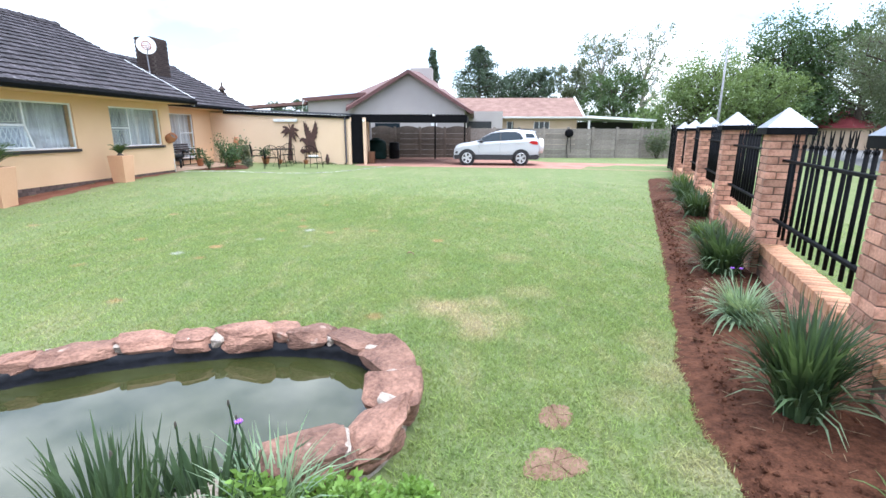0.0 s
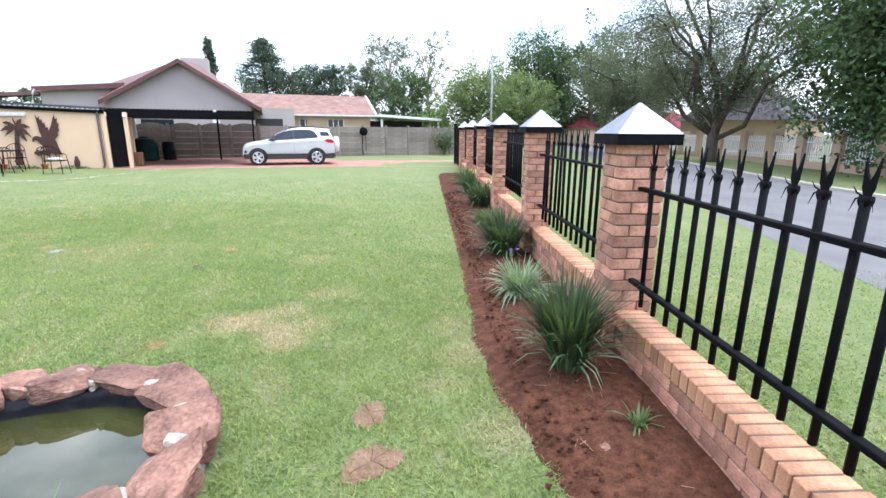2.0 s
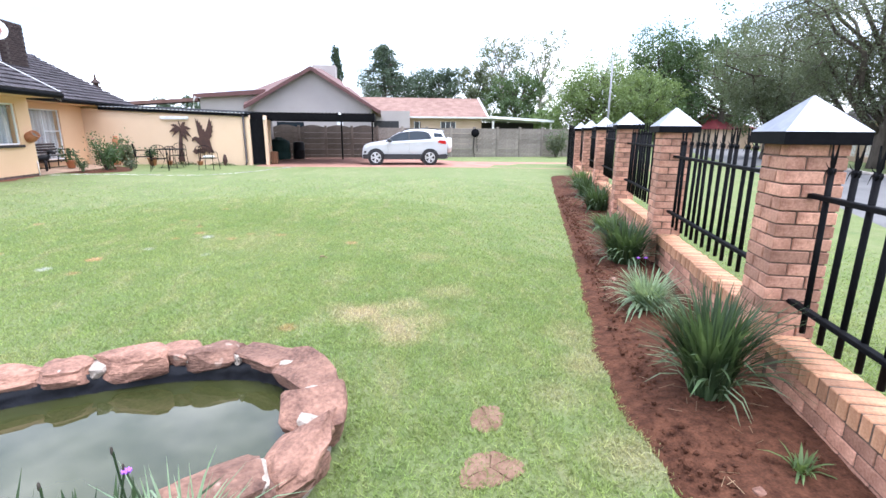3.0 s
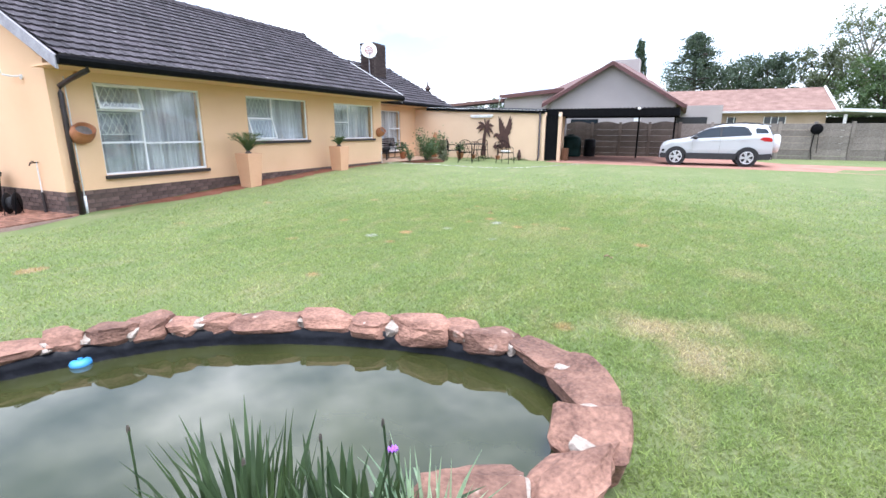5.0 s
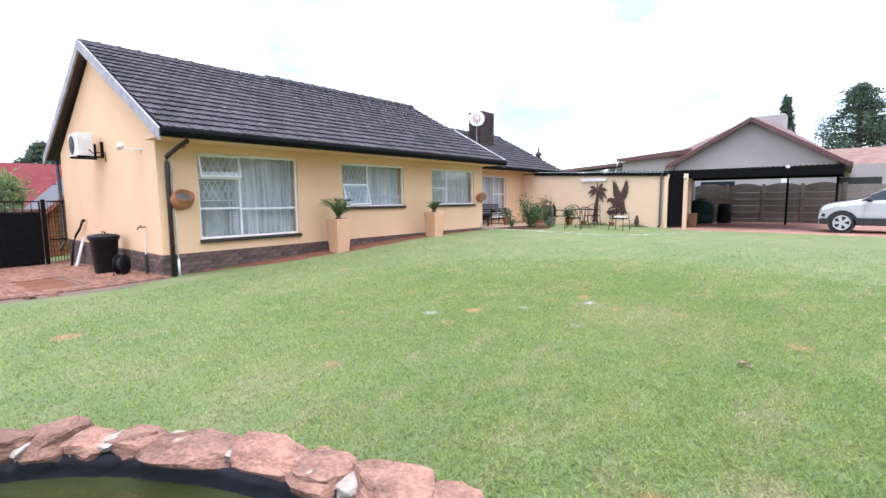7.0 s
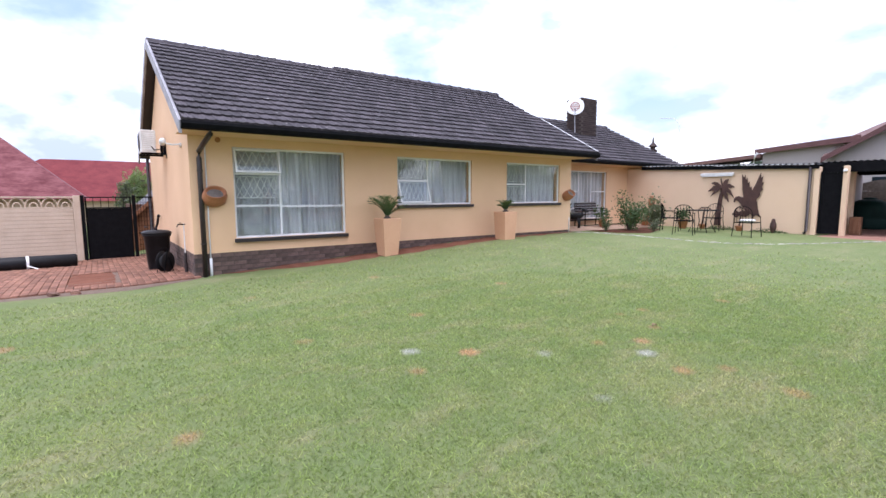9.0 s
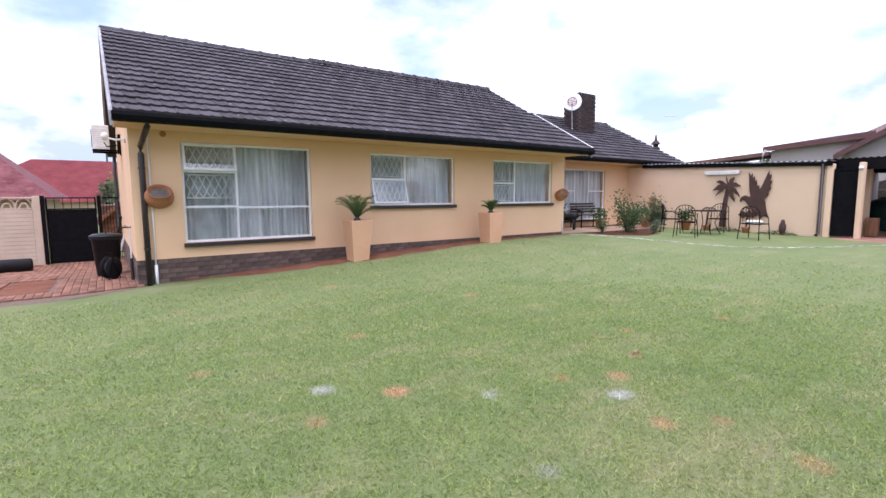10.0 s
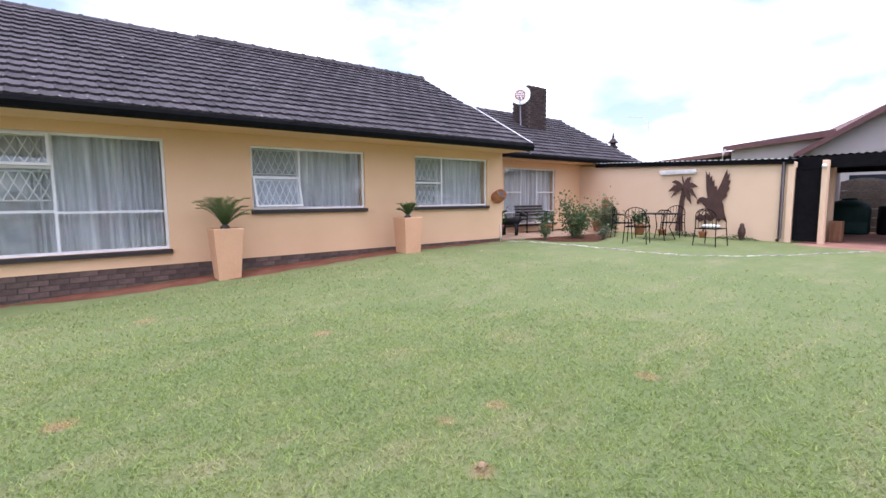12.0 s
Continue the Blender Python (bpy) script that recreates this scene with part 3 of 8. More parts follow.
# flower bed of red soil beside the fence wall
def raised_bed():
    rows = []
    edge = ((-5.0, 0.8), (-2.4, 0.82), (-1.63, 0.90), (-1.18, 1.0), (-0.68, 1.12), (0.13, 1.17), (1.27, 1.12), (3.3, 1.08), (6.2, 1.06), (10, 1.03), (13.8, 0.98), (14.2, 0.9))
    rnd = random.Random(3)
    n = 14
    s = -5.0
    while s < 14.2:
        w = lerp(edge, s) + 0.04 + 0.035 * noise.noise((s * 2.2, 0, 0)) + 0.02 * noise.noise((s * 7, 5, 0))
        row = []
        for i in range(n + 1):
            off = -w + (w - 0.05) * i / n
            x, y, _ = along(s, off)
            t = i / n
            z = ground_z(x, y) + (-0.02 if i == 0 else 0.015 + 0.05 * step(0, 0.4, t) + 0.02 * noise.noise((x * 4, y * 4, 0)) + 0.012 * noise.noise((x * 14, y * 14, 3)))
            row.append((x, y, z))
        rows.append(row)
        s += 0.08
    g = Geo()
    g.v = [p for r in rows for p in r]
    g.f = [(j * (n + 1) + i, j * (n + 1) + i + 1, (j + 1) * (n + 1) + i + 1, (j + 1) * (n + 1) + i) for j in range(len(rows) - 1) for i in range(n)]
    return tagged(part("flower_bed", g, SOIL, smooth=True), "bare reddish-brown soil bed along the brick fence", "soil bed", kind="structure")


raised_bed()
sheet("soil_strip", [(-10.98, 5.3), (-10.98, 15.4), (-10.78, 15.4), (-10.65, 13.8), (-10.5, 12.2), (-10.33, 10.5), (-10.22, 9), (-10.3, 7.6), (-10.5, 6.6), (-10.8, 5.8)], REDDUST, 0.02, "strip of bare red soil under the house wall", "soil", cell=0.2, rough=0.09, seed=4)
sheet("driveway", [(-6.1, 27.5), (-6.1, 20.9), (-5.0, 20.6), (-1.6, 20.3), (3.2, 19.95), (6.8, 19.1), (8.4, 18.6), (10.8, 17.9), (12.4, 21.4), (9.2, 22.9), (6, 23.6), (3.2, 24.1), (2.0, 26.0), (1.2, 28.2)], DRIVE, 0.012, "salmon-coloured brick driveway leading to the carport", "driveway", cell=1.2)
sheet("road", [(-1.0, -11), (2.5, -3.4), (5.7, 2.3), (9.8, 9.3), (13.4, 15.6), (22, 32), (44, 74), (52, 74), (29, 33), (21.3, 22), (18.4, 16.2), (14.8, 7.2), (11.2, -1.2), (7, -11)], ASPHALT, 0.015, "pale grey asphalt street", "road", cell=1.2)


def kerb(pts):
    g = Geo()
    for (x0, y0), (x1, y1) in zip(pts, pts[1:]):
        k = max(1, int(math.hypot(x1 - x0, y1 - y0) / 1.0))
        for i in range(k):
            ax, ay, bx, by = (x0 + (x1 - x0) * i / k, y0 + (y1 - y0) * i / k, x0 + (x1 - x0) * (i + 1) / k, y0 + (y1 - y0) * (i + 1) / k)
            a = math.atan2(by - ay, bx - ax)
            g.chamfer(0.005, math.hypot(bx - ax, by - ay) - 0.005, -0.08, 0.08, -0.1, 0.10, 0.02, pose(ax, ay, ground_z(ax, ay), 0, 0, math.degrees(a)))
    tagged(part("kerb", g, KERB), "low concrete kerb along the far side of the street", "kerb", kind="structure")


kerb([(11.2, -1.2), (14.8, 7.2), (18.4, 16.2), (21.3, 22), (29, 33)])


# ---- the house ----
XW, YG, YE = -11.0, 4.82, 15.53
EAVE_X, EAVE_Z, RIDGE_X, RIDGE_Z, BACK_X = -10.13, 2.66, -14.5, 5.04, -18.87
house = thing("house", "ochre plastered single-storey house with a dark tiled gable roof", "house")
W1 = (5.57, 7.88, 0.63, 2.39)
W2 = (9.22, 11.50, 1.23, 2.37)
W3 = (12.77, 15.00, 1.23, 2.37)
W4 = (17.55, 20.08, 0.55, 2.38)
PL = 0.37
front = part("wall", panel_with_holes(YG, YE, PL, 2.75, [W1, W2, W3], lambda u, v, w: (XW - w, u, v), 0.23), PLASTER, house, "ochre plaster front wall with three windows")


def gable(y, out):
    """The gable wall at y; its inner face lies 0.23 m behind."""
    g = Geo()
    prof = [(XW - 0.235, PL), (XW - 0.235, 2.75), (-14.5, 4.86), (-18.0, 2.75), (-18.0, PL)]
    if out:
        prof = [(XW - 0.001, PL), (XW - 0.001, 2.72), (-14.5, 4.86), (-18.0, 2.75), (-18.0, PL)]
    g.loft([[(x, y, z) for x, z in prof], [(x, y + (0.0 if out else 0.23), z) for x, z in prof]] if not out else [[(x, y - 0.002, z) for x, z in prof], [(x, y + 0.225, z) for x, z in prof]])
    return part("gable_wall", g, PLASTER, house)


gable(YG, True)
gable(YE - 0.23, False)
g = Geo()
g.box(-18.0, -17.77, YG + 0.23, 24.2, -0.4, 2.75)
part("wall", g, PLASTER, house)
g = Geo()
g.box(-12.9, XW - 0.24, YE - 0.24, YE, 0.1, 2.75)
part("wall", g, PLASTER, house)
part("wall", panel_with_holes(YE, 21.5, 0.3, 2.75, [W4], lambda u, v, w: (-12.9 - w, u, v), 0.23), PLASTER, house, "ochre porch wall with a tall window")
g = Geo()
g.box(-18.0, -12.9, 24.0, 24.23, 0.1, 2.75)
g.add([(-12.9, 24.0, 2.75), (-12.9, 24.23, 2.75), (-18.0, 24.23, 2.75), (-18.0, 24.0, 2.75), (-16.2, 24.0, 4.7), (-16.2, 24.23, 4.7)], [(0, 1, 5, 4), (4, 5, 2, 3), (0, 4, 3), (1, 2, 5)])
g.box(-13.13, -12.9, 21.5, 24.0, 0.1, 2.75)
part("wall", g, PLASTER, house)
g = Geo()
g.box(-17.7, XW - 0.25, YG + 0.25, YE - 0.25, 2.66, 2.70).box(-17.7, -13.15, YE - 0.25, 23.9, 2.66, 2.70)
part("ceiling", g, WHITE, house)
g = Geo()
g.box(-17.7, XW - 0.25, YG + 0.25, YE - 0.25, 0.28, 0.33).box(-17.7, -13.15, YE - 0.25, 23.9, 0.28, 0.33)
part("floor", g, ROOMDARK, house)
g = Geo()
g.box(-13.4, -13.3, YG + 0.25, YE - 0.3, 0.33, 2.66)
part("inner_wall", g, ROOMDARK, house)

# plinth of face brick: a mortar core with single bricks set proud of it
plinth = part("plinth", Geo().box(XW - 0.22, XW - 0.015, YG - 0.0, YE - 0.0, -0.45, PL - 0.003).box(-18.0, XW - 0.23, YG + 0.012, YG + 0.2, -0.75, PL - 0.003), PLINTHMORTAR, house, "plinth of dark grey-brown face brick")


def brick_mesh(name, l, w, h, mat, c=0.004):
    me = Geo().chamfer(-l / 2, l / 2, -w / 2, w / 2, -h / 2, h / 2, c).mesh(name)
    me.materials.append(mat)
    return me


def piece(name, me, parent, m):
    ob = new(name, me)
    ob.parent = parent
    ob.matrix_basis = m
    return ob


PLB = brick_mesh("plinth_brick", 0.222, 0.05, 0.073, PLINTHBRICK)


def house_roof():
    roof = part("roof", Geo().loft([[(EAVE_X, y, EAVE_Z + 0.02), (RIDGE_X, y, RIDGE_Z), (BACK_X, y, EAVE_Z + 0.02), (BACK_X + 0.1, y, EAVE_Z - 0.04), (RIDGE_X, y, RIDGE_Z - 0.1), (EAVE_X - 0.1, y, EAVE_Z - 0.04)] for y in (4.62, 15.62)]), DARKBROWN, house, "dark grey concrete roof tiles with a weathered edge")
    # barge boards at both gables
    for y, th in ((4.575, 0.045), (15.62, 0.03)):
        for x in (EAVE_X, BACK_X):
            g = Geo()
            a, b = Vector((x, 0, EAVE_Z + 0.04)), Vector((RIDGE_X, 0, RIDGE_Z + 0.06))
            g.add([(a.x, y, a.z), (b.x, y, b.z), (b.x, y, b.z - 0.24), (a.x, y, a.z - 0.22), (a.x, y + th, a.z), (b.x, y + th, b.z), (b.x, y + th, b.z - 0.24), (a.x, y + th, a.z - 0.22)],
                  [(0, 1, 2, 3), (7, 6, 5, 4), (0, 4, 5, 1), (1, 5, 6, 2), (2, 6, 7, 3), (3, 7, 4, 0)])
            part("barge_board", g, BARGE, house, "weathered grey-white barge board", bevel=0.004)
    # soffit, gutter
    part("soffit", Geo().box(XW + 0.002, EAVE_X - 0.02, 4.63, 15.6, 2.56, 2.60), PLASTER, house)
    g = Geo()
    g.loft([[(EAVE_X - 0.02, y, 2.69), (EAVE_X + 0.09, y, 2.69), (EAVE_X + 0.10, y, 2.64), (EAVE_X + 0.07, y, 2.57), (EAVE_X - 0.02, y, 2.55)] for y in (4.6, 15.66)])
    part("gutter", g, BLACKMETAL, house, "black eaves gutter")
    return roof


roof_main = house_roof()
# lower roof over the porch wing
part("soffit", Geo().box(-12.88, -12.25, 15.66, 24.3, 2.60, 2.64), PLASTER, house)
PE, PR = (-12.15, 2.72), (-16.2, 4.84)
roof_back = part("roof", Geo().loft([[(PE[0], y, PE[1]), (PR[0], y, PR[1]), (-20.2, y, 2.72), (-20.1, y, 2.64), (PR[0], y, PR[1] - 0.1), (PE[0] - 0.1, y, PE[1] - 0.06)] for y in (15.68, 24.5)]), DARKBROWN, house, "lower roof wing with the same dark tiles")
part("gutter", Geo().loft([[(PE[0] - 0.02, y, 2.75), (PE[0] + 0.09, y, 2.75), (PE[0] + 0.1, y, 2.70), (PE[0] + 0.07, y, 2.63), (PE[0] - 0.02, y, 2.61)] for y in (15.68, 24.5)]), BLACKMETAL, house)


def tile_geo(w=0.325, l=0.38):
    """A roll tile, lying along x (down the slope) and y; three ribs and a thick lower edge."""
    prof = [(0.0, 0.018), (0.02, 0.024), (0.045, 0.018), (0.075, 0.012), (0.135, 0.012), (0.165, 0.018), (0.19, 0.024), (0.215, 0.018), (0.245, 0.012), (0.325, 0.012)]
    k = w / 0.325
    g = Geo()
    n = len(prof)
    top = [(x, y * k, z + dz) for x, dz in ((0.0, 0.044), (-l, 0.0)) for y, z in prof]
    low = [(0.0, y * k, z - 0.006) for y, z in prof]
    g.v = top + low
    g.f = [(i, i + 1, n + i + 1, n + i) for i in range(n - 1)] + [(2 * n + i, 2 * n + i + 1, i + 1, i) for i in range(n - 1)]
    return g


TILE_G = tile_geo()
TILE_ME = TILE_G.mesh("roof_tile")
TILE_ME.materials.append(TILE)


def tile_slope(roof, ex, ez, rx, rz, y0, y1, single_until=None, seed=1):
    """Courses of tiles from the eave up to the ridge; those nearest are single pieces."""
    rnd = random.Random(seed)
    slope = math.atan2(rz - ez, ex - rx)
    run = math.hypot(rz - ez, ex - rx)
    courses = int(run / 0.292)
    pitch = run / courses
    rest = Geo()
    count = 0
    for c in range(courses):
        d = c * pitch - 0.03
        y = y0 + (0.16 if c % 2 else 0.0) - 0.16
        while y < y1 - 0.05:
            m = Matrix.Translation((ex - d * math.cos(slope), y, ez + 0.012 + d * math.sin(slope))) @ Matrix.Rotation(slope, 4, "Y") @ Matrix.Rotation(rnd.gauss(0, 0.003), 4, "Z") @ Matrix.Translation((0, 0, rnd.uniform(-0.002, 0.002)))
            if y > y0 - 0.02 and y + 0.325 < y1 + 0.02:
                if single_until and y < single_until and count < 300:
                    LATER.append(("tile", TILE_ME, roof, m))
                    count += 1
                else:
                    rest.add(TILE_G.v, TILE_G.f, m)
            else:
                a, b = max(0, y0 - y), min(0.325, y1 - y)
                if b - a > 0.04:
                    vs = [(p[0], a + p[1] * (b - a) / 0.325, p[2]) for p in TILE_G.v]
                    rest.add(vs, TILE_G.f, m)
            y += 0.325
    ob = part("tiles", rest, TILEJ, roof, fix=False)
    tagged(ob, "dark grey profiled roof tiles", kind="stuff")


LATER = []
tile_slope(roof_main, EAVE_X + 0.03, EAVE_Z + 0.02, RIDGE_X, RIDGE_Z, 4.62, 15.62, single_until=10.6)
tile_slope(roof_back, PE[0] + 0.03, PE[1], PR[0], PR[1], 15.68, 24.5, seed=2)


def ridge(x, z, y0, y1, step_at=None):
    """A row of half-round capping tiles, each lapping over the last."""
    y = y0
    row = part("ridge", Geo().box(x - 0.05, x + 0.05, y0, y1, z - 0.06, z + 0.02), TILE, house, "row of ridge capping tiles")
    ring = [(-0.15, -0.09), (-0.10, 0.0), (0, 0.045), (0.10, 0.0), (0.15, -0.09)]
    cap = Geo().loft([[(a * k, yy, b * k + dz) for a, b in ring] for yy, k, dz in ((0, 1.0, 0.0), (0.37, 1.02, 0.0), (0.37, 1.12, 0.012), (0.435, 1.12, 0.012))]).mesh("ridge_tile")
    cap.materials.append(TILE)
    while y < y1 - 0.2:
        piece("ridge_tile", cap, row, Matrix.Translation((x, y, z + 0.04 + (0.05 if step_at and y > step_at else 0.0))))
        y += 0.42


ridge(RIDGE_X, RIDGE_Z, 4.6, 15.64, 9.0)
ridge(PR[0], PR[1], 15.68, 24.5)
g = Geo()
g.tube([(EAVE_X + 0.02, 15.66, EAVE_Z + 0.09), (-12.4, 15.66, 4.0)], 0.013)
part("verge_pipe", g, WHITE, house, "thin white strip along the roof verge")

# chimney of dark brick
chim = part("chimney", Geo().chamfer(-15.35, -14.55, 20.50, 21.55, 3.6, 5.62, 0.02), PLINTHMORTAR, house, "broad chimney of dark brown brick")
CHB = brick_mesh("chimney_brick", 0.222, 0.016, 0.073, SOOTBRICK)
for c in range(23):
    z = 3.68 + c * 0.085
    off = 0.116 if c % 2 else 0.0
    for k in range(5):
        y = 20.62 + off + k * 0.232
        if y + 0.11 < 21.6:
            LATER.append(("brick", CHB, chim, Matrix.Translation((-14.55, y, z)) @ Matrix.Rotation(radians(90), 4, "Z")))
    for k in range(4):
        x = -15.25 + off + k * 0.232
        if x + 0.11 < -14.5:
            LATER.append(("brick", CHB, chim, Matrix.Translation((x, 20.50, z))))


# ---- windows ----
def bar(g, x, a, b, w=0.035, t=0.04):
    """A frame bar in the plane x from (y, z) a to b."""
    (y0, z0), (y1, z1) = a, b
    if abs(y1 - y0) > abs(z1 - z0):
        g.box(x - t / 2, x + t / 2, y0, y1, z0 - w / 2, z0 + w / 2)
    else:
        g.box(x - t / 2, x + t / 2, y0 - w / 2, y0 + w / 2, z0, z1)


def window(name, x, hole, mullions, panes, open_sash=(), bars=(), sill=True):
    """A white steel window: frame and mullions, a pane for each field, open sashes hung at the top, lattice bars inside."""
    y0, y1, z0, z1 = hole
    xf = x - 0.07
    win = part(name, Geo().box(xf - 0.02, xf + 0.02, y0, y1, z0, z0 + 0.04).box(xf - 0.02, xf + 0.02, y0, y1, z1 - 0.04, z1).box(xf - 0.02, xf + 0.02, y0, y0 + 0.04, z0 + 0.04, z1 - 0.04).box(xf - 0.02, xf + 0.02, y1 - 0.04, y1, z0 + 0.04, z1 - 0.04), WHITE, house, "white steel-framed window")
    for a, b in mullions:
        g = Geo()
        bar(g, xf, a, b)
        part("mullion", g, WHITE, win)
    for k, (a, b, c, d) in enumerate(panes):
        if k in open_sash:
            continue
        ob = part("pane", Geo().box(xf - 0.004, xf + 0.002, a + 0.015, b - 0.015, c + 0.015, d - 0.015), GLASS, win)
        ob.visible_shadow = False
    for k, tilt in (open_sash.items() if open_sash else ()):
        a, b, c, d = panes[k]
        m = Matrix.Translation((xf + 0.03, 0, d)) @ Matrix.Rotation(radians(-tilt), 4, "Y") @ Matrix.Translation((0, 0, -d))
        g = Geo()
        for q in ((a, a + 0.035, c, d), (b - 0.035, b, c, d), (a + 0.035, b - 0.035, c, c + 0.035), (a + 0.035, b - 0.035, d - 0.035, d)):
            g.box(-0.015, 0.015, *q, m)
        part("sash", g, WHITE, win, "opened top-hung sash")
        ob = part("pane", Geo().box(-0.003, 0.003, a + 0.03, b - 0.03, c + 0.03, d - 0.03, m), GLASS, win)
        ob.visible_shadow = False
    for a, b, c, d in bars:
        g = Geo()
        xb = xf - 0.06
        n = max(3, round((b - a) / 0.13))
        w = (b - a) / n
        h = d - c
        for k in range(n):
            u = a + k * w
            for q in (((u, c), (u + w / 2, c + h * 0.3)), ((u + w / 2, c + h * 0.3), (u, c + h * 0.62)), ((u, c + h * 0.62), (u + w / 2, d)), ((u + w, c), (u + w / 2, c + h * 0.3)), ((u + w / 2, c + h * 0.3), (u + w, c + h * 0.62)), ((u + w, c + h * 0.62), (u + w / 2, d))):
                g.tube([(xb, *q[0]), (xb, *q[1])], 0.009, 4)
        for z in (c, d):
            g.tube([(xb, a, z), (xb, b, z)], 0.011, 4)
        part("burglar_bars", g, WHITE, win, "white lattice burglar bars", fix=False)
    if sill:
        part("sill", Geo().chamfer(x - 0.1, x + 0.07, y0 - 0.03, y1 + 0.03, z0 - 0.075, z0 - 0.003, 0.008), DARKBROWN, win, "dark brown tiled sill")
    return win


window("window", XW, W1, [((6.47, 0.67), (6.47, 2.35)), ((5.61, 1.885), (6.455, 1.885)), ((5.61, 1.26), (6.455, 1.26)), ((6.488, 1.24), (7.84, 1.24))],
       [(5.60, 6.46, 1.89, 2.36), (5.60, 6.46, 1.27, 1.88), (5.60, 6.46, 0.66, 1.26), (6.48, 7.85, 1.25, 2.36), (6.48, 7.85, 0.66, 1.24)], {0: 14}, [(5.64, 6.44, 1.42, 1.83), (5.64, 6.44, 1.95, 2.33)])
window("window", XW, W2, [((10.12, 1.27), (10.12, 2.33)), ((9.26, 1.82), (10.10, 1.82))],
       [(9.25, 10.11, 1.83, 2.34), (9.25, 10.11, 1.26, 1.82), (10.13, 11.47, 1.26, 2.34)], {1: 16}, [(9.3, 10.08, 1.3, 1.76), (9.3, 10.08, 1.88, 2.31)])
window("window", XW, W3, [((13.57, 1.27), (13.57, 2.33)), ((12.81, 1.77), (13.55, 1.77))],
       [(12.80, 13.56, 1.78, 2.34), (12.80, 13.56, 1.26, 1.77), (13.58, 14.97, 1.26, 2.34)], {}, [(12.85, 13.52, 1.3, 1.7), (12.85, 13.52, 1.84, 2.31)])
window("window", -12.9, W4, [((18.39, 0.59), (18.39, 2.34)), ((19.16, 0.59), (19.16, 2.34)), ((17.59, 1.6), (18.37, 1.6)), ((19.18, 1.6), (20.04, 1.6)), ((17.59, 0.95), (18.37, 0.95)), ((18.41, 0.95), (19.14, 0.95)), ((19.18, 0.95), (20.04, 0.95))],
       [(17.58, 18.38, 0.58, 2.35), (18.40, 19.15, 0.58, 2.35), (19.17, 20.05, 0.58, 2.35)], {}, [(17.6, 18.36, 1.0, 2.3)])


def curtain(x, y0, y1, z0, z1, mat, label, folds=14, depth=0.085, seed=0):
    rnd = random.Random(seed)
    n = int((y1 - y0) / 0.02)
    cols = []
    ph = 0.0
    for i in range(n + 1):
        y = y0 + (y1 - y0) * i / n
        ph += 2 * math.pi * folds / n * (1 + 0.6 * math.sin(i * 0.11 + seed)) * rnd.uniform(0.6, 1.4)
        swell = 0.55 + 0.55 * math.sin(i * 0.083 + seed * 2) ** 2
        cols.append((y, math.sin(ph) * depth * swell, math.sin(ph * 0.37 + 1) * depth * 0.6))
    rows = [z0 + (z1 - z0) * k / 6 for k in range(7)]
    g = Geo()
    g.v = [(x + a * (1.15 - 0.5 * k / 6) + b * (1 - k / 6), y, z) for k, z in enumerate(rows) for y, a, b in cols]
    m = n + 1
    g.f = [(k * m + i, k * m + i + 1, (k + 1) * m + i + 1, (k + 1) * m + i) for k in range(6) for i in range(n)]
    cur = tagged(part("curtain", g, mat, smooth=True, fix=False), label, "curtain", group="curtains")
    part("curtain_rail", Geo().tube([(x, y0 - 0.05, z1), (x, y1 + 0.05, z1)], 0.012).box(x - 0.01, x - 0.02, y0, y0 + 0.02, z1 - 0.01, z1 + 0.01), WHITE, cur)


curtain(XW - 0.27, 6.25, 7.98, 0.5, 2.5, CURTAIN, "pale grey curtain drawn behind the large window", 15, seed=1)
curtain(XW - 0.285, 5.45, 6.40, 0.5, 2.5, LACE, "white net curtain behind burglar bars", 12, 0.02, seed=2)
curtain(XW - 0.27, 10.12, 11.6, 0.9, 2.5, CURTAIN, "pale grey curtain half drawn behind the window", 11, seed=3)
curtain(XW - 0.285, 9.1, 10.2, 0.9, 2.5, LACE, "white net curtain behind an open sash", 12, 0.02, seed=4)
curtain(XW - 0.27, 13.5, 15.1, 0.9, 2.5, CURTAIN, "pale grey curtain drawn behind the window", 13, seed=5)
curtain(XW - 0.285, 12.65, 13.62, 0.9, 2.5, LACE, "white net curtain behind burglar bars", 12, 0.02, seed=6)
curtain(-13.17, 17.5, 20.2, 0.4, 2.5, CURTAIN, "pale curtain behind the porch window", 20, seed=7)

# downpipes
def downpipe(pts, mat, label, r=0.045):
    ob = part("downpipe", Geo().tube(pts, r, 10), mat, house, label, smooth=True)
    for z in (0.55, 1.9):
        x, y = pts[-1][0], pts[-1][1]
        part("pipe_clip", Geo().tube([(x, y, z), (x, y, z + 0.03)], r + 0.008, 10), mat, ob)


downpipe([(EAVE_X + 0.02, 5.04, 2.60), (EAVE_X + 0.02, 5.04, 2.5), (-10.6, 5.01, 2.38), (-10.92, 4.98, 2.27), (-10.93, 4.98, 2.15), (-10.93, 4.98, -0.12)], DARKBROWN, "dark brown downpipe at the house corner")
part("pipe", Geo().tube([(-10.975, 5.09, 2.45), (-10.975, 5.09, -0.1)], 0.012, 8), WHITE, house, "thin white pipe beside the downpipe", smooth=True)
part("pipe_sleeve", Geo().tube([(-10.97, 5.09, 0.28), (-10.97, 5.09, -0.12)], 0.026, 8), WHITE, house, smooth=True)
downpipe([(-18.25, 4.77, 2.58), (-18.12, 4.75, 2.3), (-18.05, 4.75, 2.1), (-18.05, 4.75, 0.3), (-17.7, 4.57, 0.1)], DARKBROWN, "dark downpipe at the rear corner")
